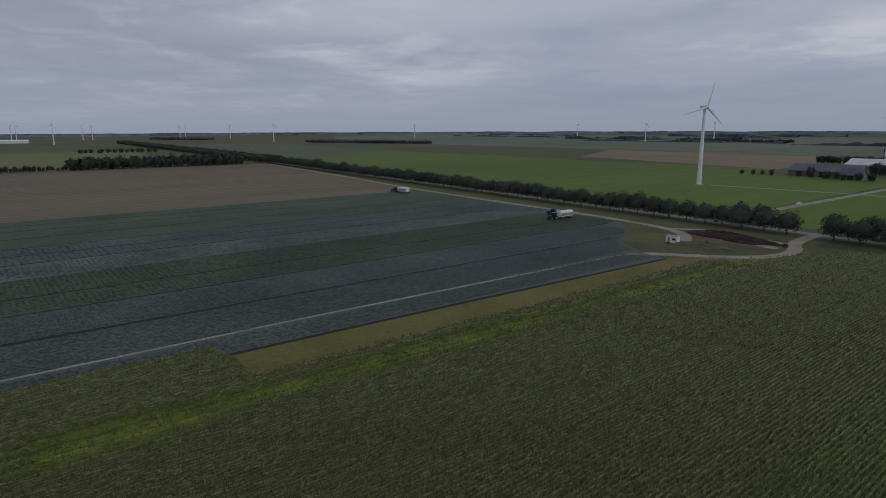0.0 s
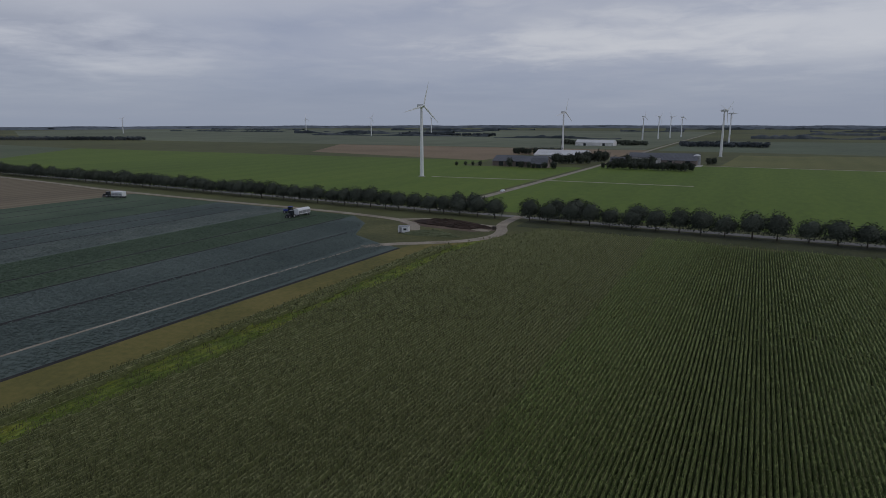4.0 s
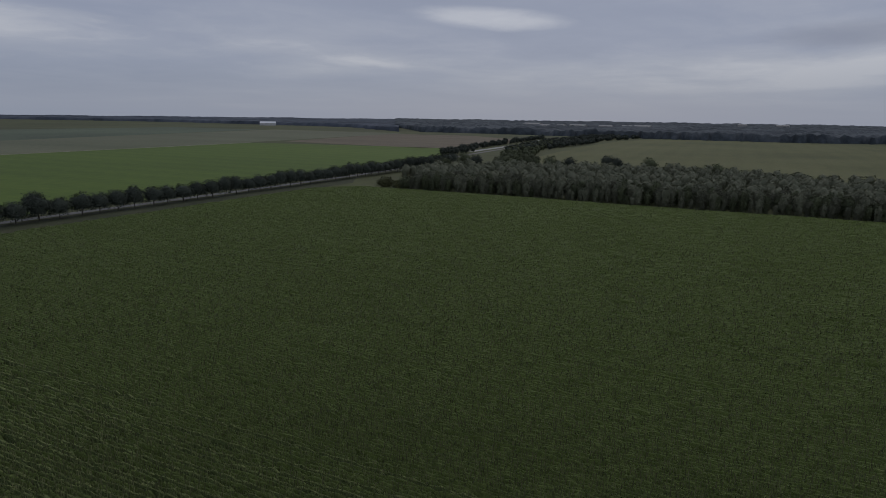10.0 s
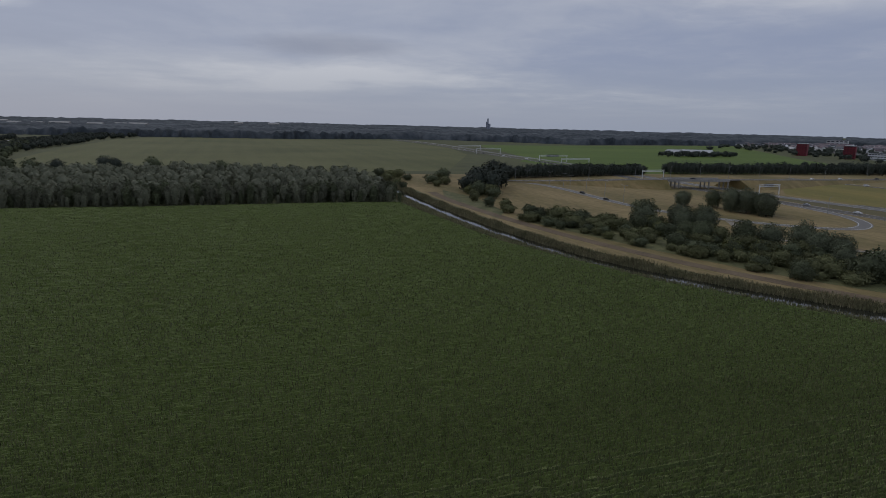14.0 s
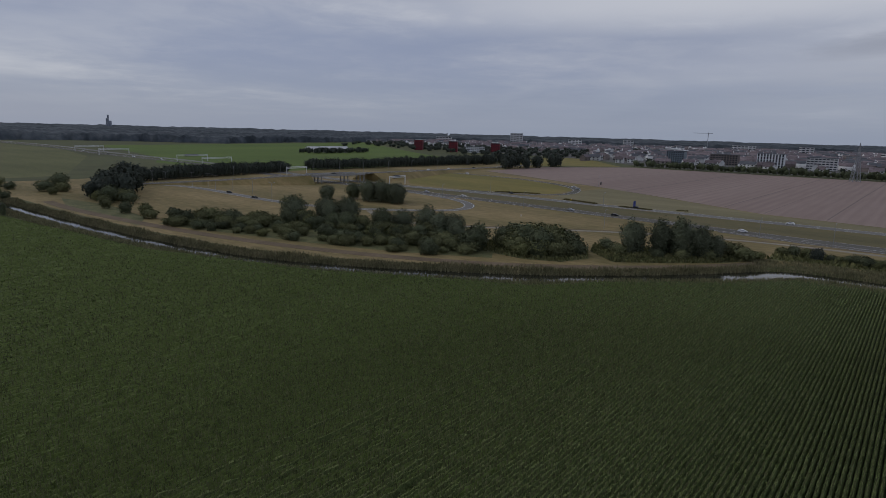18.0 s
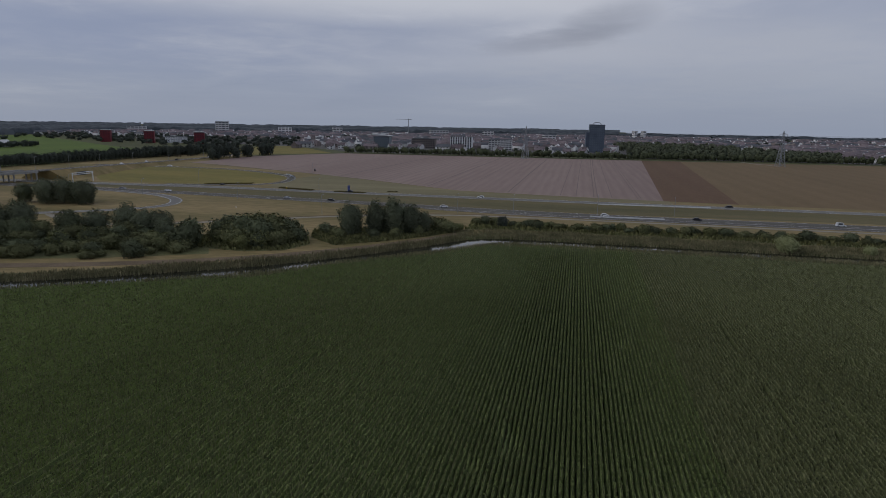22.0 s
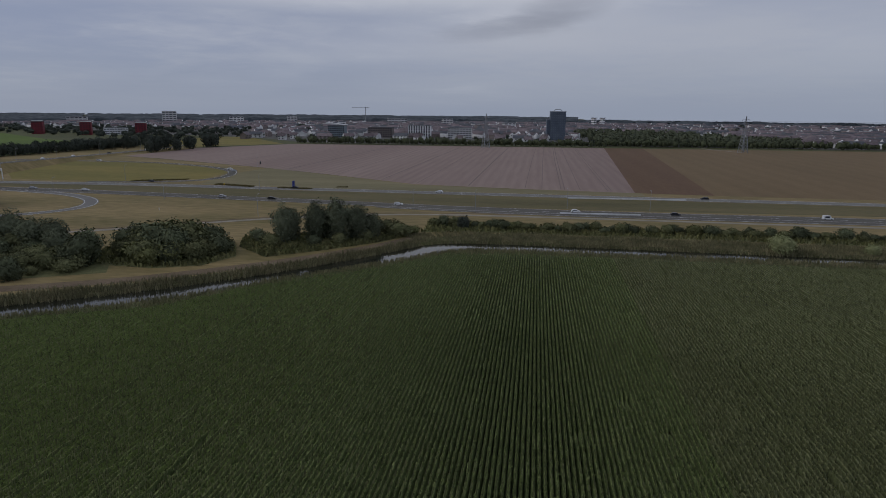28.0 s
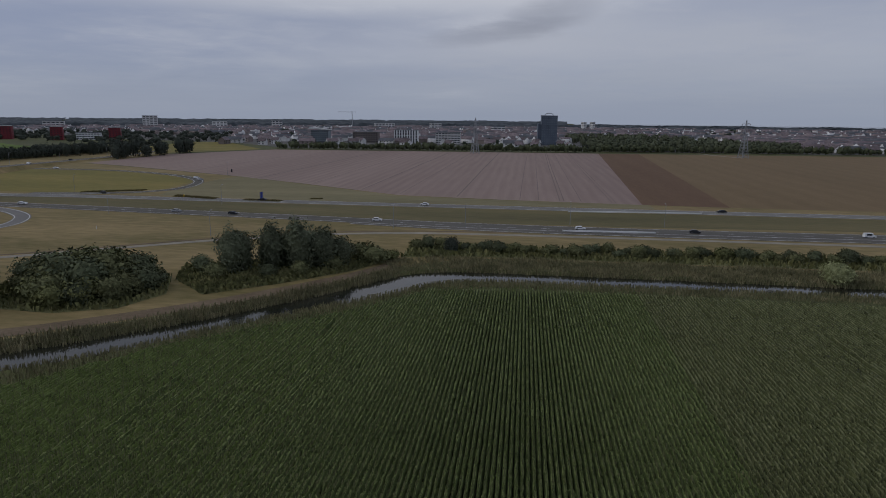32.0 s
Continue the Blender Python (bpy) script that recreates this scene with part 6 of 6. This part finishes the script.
for y in (-286, -307, -326):
    i = int(np.argmin(abs(deck[:, 1] - y)))
    for off in (-4.0, 0.0, 4.0):
        part("pier", tube_mesh("pier", M_CONCRETE, ([(deck[i, 0] + off, deck[i, 1], -0.1), (deck[i, 0] + off, deck[i, 1], deck[i, 2] - 1.2)], [0.5, 0.5]), sides=8), fly)


def lamp_post(h, arm, double=False):
    ob = thing("lamp_post", "slim pale grey street lamp post", "street lamp", "street lamps")
    part("pole", tube_mesh("pole", M_STEEL, ([(0, 0, 0), (0, 0, h * 0.6), (0, 0, h)], [0.10, 0.08, 0.06])), ob)
    for s in ((1, -1) if double else (1,)):
        a = part("arm", tube_mesh("arm", M_STEEL, ([(0, 0, h - 0.1), (s * arm * 0.6, 0, h + 0.3), (s * arm, 0, h + 0.35)], [0.06, 0.05, 0.05])), ob)
        part("lamp_head", box_mesh("lamp_head", (s * arm - 0.45, -0.18, h + 0.28, s * arm + 0.45, 0.18, h + 0.44), M_STEEL, 0.04), a)
    return ob


lamp = lamp_post(8.2, 1.4)
lamp.matrix_basis = pose(98, -245, 0, 0, 0, -90)
for x, y in ((42.6, -270), (17.6, -275), (-20, -287.5), (-54, -289.5), (160, -281), (215, -280), (270, -290), (130, -315), (225, -345), (300, -340), (190, -440)):
    copy_thing(lamp, pose(x, y, 0, 0, 0, -90))
lamp2 = lamp_post(8.5, 1.6, True)
lamp2.matrix_basis = pose(386, -192, 0)
for x, y in ((376, -196), (362, -206), (350, -210), (335, -206), (316, -206), (296, -206), (275, -204)):
    copy_thing(lamp2, pose(x, y, 0, 0, 0, 20))
for i in range(6, len(lp) - 2, 3):
    copy_thing(lamp, Matrix.Translation((lp[i, 0] + 5.2, lp[i, 1], lp[i, 2])) @ pose(0, 0, 0, 0, 0, 180))


def gantry(at, span, h, sign, label):
    ob = thing("sign_gantry", label, "gantry", "motorway gantries", at=at)
    for s in (-1, 1):
        part("leg", tube_mesh("leg", M_WHITE, ([(s * span / 2, 0, 0), (s * span / 2, 0, h)], [0.3, 0.25]), sides=8), ob)
    for z in (h, h - 1.0):
        part("beam", box_mesh("beam", (-span / 2 - 0.3, -0.25, z - 0.2, span / 2 + 0.3, 0.25, z + 0.15), M_WHITE), ob)
    for i in range(8):
        x = -span / 2 + span * i / 8
        part("brace", tube_mesh("brace", M_WHITE, ([(x, 0, h - 1.0), (x + span / 8, 0, h)], [0.08, 0.08]), sides=4), ob)
    if sign:
        part("sign_panel", box_mesh("sign_panel", (-span * 0.2, -0.45, h - 1.7, span * 0.25, -0.3, h + 0.6), M_CARD, 0.03), ob, "dark matrix sign panel")
    return ob


gantry(pose(292, -324, 0.1, 0, 0, 95), 18, 6.2, True, "white motorway gantry with a dark sign panel")
gantry(pose(404, -322, 0.1, 0, 0, 95), 22, 6.4, False, "white steel motorway gantry")
gantry(pose(600, -340, 0.1, 0, 0, 95), 36, 7.0, True, "white motorway gantry with a dark sign panel")
gantry(pose(545, -335, 0.1, 0, 0, 95), 34, 7.0, False, "white steel motorway gantry")
gantry(pose(760, -330, 0.1, 0, 0, 95), 36, 7.0, False, "white steel motorway gantry")
gantry(pose(850, -338, 0.1, 0, 0, 95), 36, 7.0, False, "white steel motorway gantry")

sign = thing("road_sign", "blue motorway direction sign on two posts", "road sign", at=pose(119, -332, 0, 0, 0, 75))
part("panel", box_mesh("panel", (-1.05, -0.06, 0.6, 1.05, 0.06, 3.7), M_BLUE, 0.02), sign)
for z in (1.3, 2.0, 2.8):
    part("text_bar", box_mesh("text_bar", (-0.75, -0.09, z, 0.5, -0.064, z + 0.22), M_LINE), sign)
for x in (-0.7, 0.7):
    part("post", tube_mesh("post", M_STEEL, ([(x, 0.1, 0), (x, 0.1, 3.6)], [0.07, 0.07])), sign)


def barrier(x0, y0, x1, y1):
    ob = thing("crash_barrier", "bright white line along the carriageway, built as a crash barrier", "barrier", "crash barriers")
    d = Vector((x1 - x0, y1 - y0, 0))
    n = max(2, int(d.length / 4))
    side = Vector((-d.y, d.x, 0)).normalized() * 0.16
    a, b = Vector((x0, y0, 0.42)), Vector((x1, y1, 0.42))
    v = [a - side, a + side, b + side, b - side]
    v += [p + Vector((0, 0, 0.45)) for p in v]
    part("rail", mesh("rail", v, [(4, 5, 6, 7), (0, 1, 5, 4), (2, 3, 7, 6), (0, 4, 7, 3), (1, 2, 6, 5), (3, 2, 1, 0)], M_CARW), ob)
    for i in range(n + 1):
        p = a + d * (i / n)
        part("post", tube_mesh("post", M_STEEL, ([(p.x, p.y, 0.0), (p.x, p.y, 0.6)], [0.07, 0.07]), sides=4), ob)


# this rail stands in for a painted white gore marking beside the slip lane
barrier(-16.5, -273.2, -48, -274.8)
barrier(-21.5, -318.5, -76, -323)


# ---------- pylons ----------
def pylon(at, h):
    ob = thing("pylon", "grey steel lattice electricity pylon", "pylon", "pylons", at=at)
    for sx in (-1, 1):
        for sy in (-1, 1):
            part("leg", tube_mesh("leg", M_STEEL, ([(sx * 3.6, sy * 3.6, 0), (sx * 1.2, sy * 1.2, h * 0.62), (0.15 * sx, 0.15 * sy, h)], [0.32, 0.26, 0.18]), sides=4), ob)
    for k in range(8):
        z0, z1 = h * 0.62 * k / 8, h * 0.62 * (k + 1) / 8
        a, b = 3.6 - 2.4 * k / 8, 3.6 - 2.4 * (k + 1) / 8
        lines = []
        for s in (-1, 1):
            lines += [([(-a, s * a, z0), (b, s * b, z1)], [0.12, 0.12]), ([(a, s * a, z0), (-b, s * b, z1)], [0.12, 0.12]), ([(s * a, -a, z0), (s * b, b, z1)], [0.12, 0.12]), ([(s * a, a, z0), (s * b, -b, z1)], [0.12, 0.12])]
        part("bracing", tube_mesh("bracing", M_STEEL, *lines, sides=3), ob)
    for z, w in ((h * 0.64, 9.0), (h * 0.78, 7.0), (h * 0.9, 4.5)):
        for s in (-1, 1):
            part("crossarm", tube_mesh("crossarm", M_STEEL, ([(0, 0, z + 1.2), (s * w, 0, z)], [0.2, 0.1]), ([(0, 0, z - 0.2), (s * w, 0, z)], [0.2, 0.1]), sides=4), ob)
            part("insulator", tube_mesh("insulator", M_BRICK, ([(s * w, 0, z), (s * w, 0, z - 2.0)], [0.14, 0.14]), sides=4), ob)
    return ob


pylon(pose(51, -730, 0, 0, 0, 30), 38)
pylon(pose(-223, -722, 0, 0, 0, 20), 38)
road("track_pylon", "pale track to the pylon", [(-200, -800), (-205, -770), (-222, -724)], 4.0, 0.05, M_SAND, rounds=0)


# ---------- the town ----------
def block(name, label, at, w, d, h, wall, floors, bays, win=M_WINDOW, roof=M_DARKROOF, inset=0.12, ww=0.62, wh=0.55, sides=("f",)):
    """A block of flats: body, roof, and each window as a part on the faces that look north."""
    ob = thing(name, label, "building", at=at)
    part("wall", box_mesh("wall", (-w / 2, -d / 2, -0.2, w / 2, d / 2, h), wall), ob)
    part("roof", box_mesh("roof", (-w / 2 - 0.3, -d / 2 - 0.3, h + 0.004, w / 2 + 0.3, d / 2 + 0.3, h + 0.7), roof), ob)
    bw, fh = w / bays, h / floors
    pane = box_mesh("window", (-bw * ww / 2, -0.14, -fh * wh / 2, bw * ww / 2, 0.14, fh * wh / 2), win)
    for i in range(bays):
        for j in range(floors):
            part("window", pane, ob, at=pose(-w / 2 + bw * (i + 0.5), d / 2, fh * (j + 0.5)))
    bd = d / max(2, int(bays * d / w))
    for i in range(max(2, int(bays * d / w))):
        for j in range(floors):
            part("window", pane, ob, at=pose(w / 2, -d / 2 + bd * (i + 0.5), fh * (j + 0.5), 0, 0, 90))
    return ob


tower = block("tower_block", "tall dark blue tower block", pose(-36, -975, 0, 0, 0, 4), 22, 22, 41, M_BLUECLAD, 12, 7, M_GLASSCLAD, ww=0.35, wh=0.35)
part("roof_arch", tube_mesh("roof_arch", M_STEEL, ([(6 * math.cos(a), 0, 41.8 + 3.2 * math.sin(a)) for a in np.linspace(0, math.pi, 9)], [0.5] * 9)), tower)
part("low_wing", box_mesh("low_wing", (11.1, -9, 0, 16, 9, 30), M_BLUECLAD), tower)
block("flats", "white block of flats with dark upright windows", pose(170, -955, 0, 0, 0, 3), 34, 14, 19, M_WHITE, 5, 9, ww=0.5, wh=0.85)
glass = block("flats", "pale blue-grey block with a slanting roof", pose(300, -955, 0, 0, 0, 3), 26, 16, 17, M_GLASSCLAD, 6, 8)
part("slanting_roof", mesh("slanting_roof", [(-15, -9, 18), (15, -9, 19.5), (15, 9, 19.5), (-15, 9, 18), (-15, -9, 18.8), (15, -9, 22.3), (15, 9, 22.3), (-15, 9, 18.8)], [(0, 3, 2, 1), (4, 5, 6, 7), (0, 1, 5, 4), (1, 2, 6, 5), (2, 3, 7, 6), (3, 0, 4, 7)], M_PALEROOF), glass)
block("flats", "dark brown block of flats", pose(234, -968, 0, 0, 0, 3), 38, 15, 15, M_BRICK, 5, 10)
block("flats", "pale pink-banded block of flats", pose(110, -968, 0, 0, 0, 3), 36, 15, 16, M_PLASTER, 5, 8, ww=0.75, wh=0.45)
for x, y, s in ((772, -900, 0.95), (684, -895, 0.95), (598, -905, 0.92)):
    rb = block("red_block", "deep red clad office block", pose(x, y, 0, 0, 0, 30), 15.5, 13, 20 * s, M_REDCLAD, 6, 4, ww=0.45, wh=0.3)
    part("roof_rim", box_mesh("roof_rim", (-7.0, -5.5, 20 * s + 0.71, 7.0, 5.5, 20 * s + 1.6), M_PLASTER), rb)
block("office", "low white office block", pose(656, -925, 0, 0, 0, 40), 34, 14, 10, M_WHITE, 3, 9, ww=0.8, wh=0.4)
for x, y, w_, h_ in ((1010, -1650, 20, 34), (1045, -1670, 18, 34), (870, -1750, 40, 20), (760, -1900, 30, 22), (420, -1900, 60, 18), (250, -1800, 30, 20), (60, -1500, 30, 16), (-170, -1900, 9, 26), (-195, -1905, 9, 26), (1230, -1550, 50, 18)):
    block("far_flats", "far pale block of flats", pose(x, y, 0, 0, 0, 30), w_, 14, h_, M_PLASTER, max(3, int(h_ / 5)), max(2, int(w_ / 9)), ww=0.7, wh=0.45)


def terrace(seed, wall, roof, n, glazed=False):
    rr = random.Random(seed)
    ob = thing("terrace", "terrace of brick houses with tiled roofs" if wall is M_BRICK else "terrace of pale houses with tiled roofs", "houses", "town houses")
    w = 6.0 * n * 0.85
    v = [(-w / 2, -4.5, 0), (w / 2, -4.5, 0), (w / 2, 4.5, 0), (-w / 2, 4.5, 0), (-w / 2, -4.5, 5.6), (w / 2, -4.5, 5.6), (w / 2, 4.5, 5.6), (-w / 2, 4.5, 5.6), (-w / 2, 0, 9), (w / 2, 0, 9)]
    part("wall", mesh("wall", v, [(0, 1, 5, 4), (2, 3, 7, 6), (1, 2, 6, 9, 5), (3, 0, 4, 8, 7)], wall), ob)
    for s in (-1, 1):
        v = [(-w / 2 - 0.3, s * 5.0, 5.2), (w / 2 + 0.3, s * 5.0, 5.2), (w / 2 + 0.3, 0, 9.05), (-w / 2 - 0.3, 0, 9.05)]
        v += [(x, y, z + 0.2) for x, y, z in v]
        part("roof_slope", mesh("roof_slope", v, [(0, 1, 2, 3), (4, 5, 6, 7), (0, 1, 5, 4), (2, 3, 7, 6), (1, 2, 6, 5), (3, 0, 4, 7)], roof), ob)
    win = box_mesh("windows", (-1.0, -0.08, -0.7, 1.0, 0.08, 0.7), M_WINDOW)
    for i in range(n):
        for z in (1.6, 4.2) if glazed else ():
            part("window", win, ob, at=pose(-w / 2 + 6 * i + 3 + rr.uniform(-0.6, 0.6), 4.5, z))
        if i % 2 and glazed:
            part("chimney", box_mesh("chimney", (-w / 2 + 6 * i - 0.4, -0.4, 8.5, -w / 2 + 6 * i + 0.4, 0.4, 10.2), M_BRICK), ob)
    return ob


rows = [terrace(k + 1, *kind, glazed) for glazed in (True, False) for k, kind in enumerate(((M_BRICK, M_REDROOF, 4), (M_PLASTER, M_REDROOF, 2), (M_PLASTER, M_DARKROOF, 5), (M_PLASTER, M_REDROOF, 3)))]
used = set()
tr = np.random.default_rng(21)
spots = []
for y in np.arange(-850, -1900, -27):
    for x in np.arange(-620, 430, 30 + max(0, (-y - 900)) * 0.012):
        if -340 < x < -60 and y > -1150 or abs(x + 37) < 40 and abs(y + 975) < 35 or y > -1000 and 80 < x < 330 and abs(y + 960) < 25:
            continue
        if tr.uniform() < 0.5:
            spots.append((x + tr.uniform(-8, 8), y + tr.uniform(-8, 8)))
for _ in range(40):
    spots.append((tr.uniform(560, 1250), -tr.uniform(1180, 1320)))
spots = [p for p in spots if p[1] > -1330][:290]
for i, (x, y) in enumerate(spots):
    k = int(tr.integers(4)) + (0 if y > -960 else 4)
    m = pose(x, y, 0, 0, 0, tr.choice([5, 5, 95, 40, -30]) + tr.uniform(-6, 6))
    if k in used:
        copy_thing(rows[k], m)
    else:
        rows[k].matrix_basis = m
        used.add(k)



def far_houses(count, seed):
    """The mass of small houses deep in the town, joined."""
    rr = np.random.default_rng(seed)
    v = np.zeros((count, 10, 3))
    x = np.where(rr.uniform(size=count) < 0.8, rr.uniform(-1100, 480, count), rr.uniform(560, 1250, count))
    y = -rr.uniform(1000, 2150, count)
    y = np.where((x < -340) & (rr.uniform(size=count) < 0.6), -rr.uniform(850, 1300, count), y)
    x = np.where((y > -1250) & (x > -330) & (x < -70), x - 300, x)
    y = np.where((x > 540) & (y > -1200), y - 350, y)
    a = rr.choice([0.1, 1.67, 0.7, -0.5], count)
    w, d, e, h = rr.uniform(6, 16, count), rr.uniform(4, 5, count), rr.uniform(4.5, 6.5, count), rr.uniform(8, 10.5, count)
    c, s = np.cos(a), np.sin(a)
    shape = [(-1, -1, 0), (1, -1, 0), (1, 1, 0), (-1, 1, 0), (-1, -1, 1), (1, -1, 1), (1, 1, 1), (-1, 1, 1), (-1, 0, 2), (1, 0, 2)]
    for k, (i, j, t) in enumerate(shape):
        p, q = i * w, j * d
        v[:, k] = np.column_stack([x + p * c - q * s, y + p * s + q * c, (0 * e, e, h)[t]])
    quads = np.array([(0, 1, 5, 4), (2, 3, 7, 6), (1, 2, 6, 5), (3, 0, 4, 7), (5, 6, 9, 9), (7, 4, 8, 8), (4, 5, 9, 8), (6, 7, 8, 9)])
    tris = np.array([t for q in quads for t in ((q[0], q[1], q[2]), (q[0], q[2], q[3])) if len(set(t)) == 3])
    wall = np.array([0 if k < 10 else 1 for k in range(len(tris))])
    f = (np.arange(count) * 10)[:, None, None] + tris[None]
    pale = rr.uniform(size=count) < 0.6
    dark = rr.uniform(size=count) < 0.35
    slot = np.where(wall[None] == 0, np.where(pale, 1, 0)[:, None], np.where(dark, 3, 2)[:, None])
    thing("far_town_houses", "mass of small brick and pale houses in the distance", "houses", kind="stuff", me=fast_mesh("far_town_houses", v.reshape(-1, 3), f.reshape(-1, 3), [M_BRICK, M_PLASTER, M_REDROOF, M_DARKROOF], slot.ravel()))


far_houses(3200, 51)

# far works and towers above the woods
for x, y, w_, d_, h_ in ((1850, 520, 30, 20, 16), (1900, 430, 50, 20, 17), (1920, 350, 40, 20, 16), (1980, 250, 50, 20, 17), (2050, 620, 60, 30, 18), (1890, 480, 26, 20, 16), (2000, 300, 30, 20, 16), (2500, -30, 30, 20, 21), (2500, -160, 40, 20, 21)):
    gable("works_hall", "long white works hall above the far woods", "building", w_, d_, h_ - 3, h_, M_CONCRETE, M_CONCRETE, pose(x, y, 0, 0, 0, 80))
ft = thing("far_tower", "far haze-grey tower on the horizon", "tower", at=pose(3277, -1391, 0) @ Matrix.Diagonal((0.55, 0.55, 0.8, 1)))
part("shaft", box_mesh("shaft", (-6, -6, 0, 6, 6, 84), M_HAZEWALL), ft)
part("wing", box_mesh("wing", (6.1, -6, 0, 14, 14, 62), M_HAZEWALL), ft)
part("base_block", box_mesh("base_block", (-12, -26, 0, 12, -6.1, 48), M_HAZEWALL), ft)
crane = thing("tower_crane", "far thin tower crane above the town", "crane", at=pose(520, -1900, 0))
part("mast", tube_mesh("mast", M_STEEL, ([(0, 0, 0), (0, 0, 52)], [1.0, 1.0]), sides=4), crane)
part("jib", tube_mesh("jib", M_STEEL, ([(-12, 0, 50), (40, 10, 50)], [0.8, 0.6]), sides=4), crane)

# small fixtures in the junction's grass
def marker(name, label, at, h, r, mat):
    ob = thing(name, label, "post", at=at)
    part("shaft", tube_mesh("shaft", mat, ([(0, 0, -0.1), (0, 0, h)], [r, r * 0.9]), sides=8), ob)
    part("cap", tube_mesh("cap", M_STEEL, ([(0, 0, h), (0, 0, h + 0.12)], [r * 1.1, r * 0.6]), sides=8), ob)


marker("marker_post", "small white marker post in dry grass", pose(143, -251, 0), 1.0, 0.12, M_CARW)
marker("marker_post", "dark post standing in the pale field", pose(198, -462, 0), 2.2, 0.5, M_CARD)
M_YELLOW = surface("yellow_paint", ramp3((0.5, 0.34, 0.03)), 0.5, 2.0, 0.5)
marker("marker_post", "short yellow post beside the ramp", pose(159, -334, 0), 1.4, 0.35, M_YELLOW)

# ---------- from the plan's units to metres ----------
for ob in [o for o in scene.objects if o.parent is None and o.type in ("MESH", "EMPTY")]:
    ob.matrix_basis = Matrix.Scale(U, 4) @ ob.matrix_basis
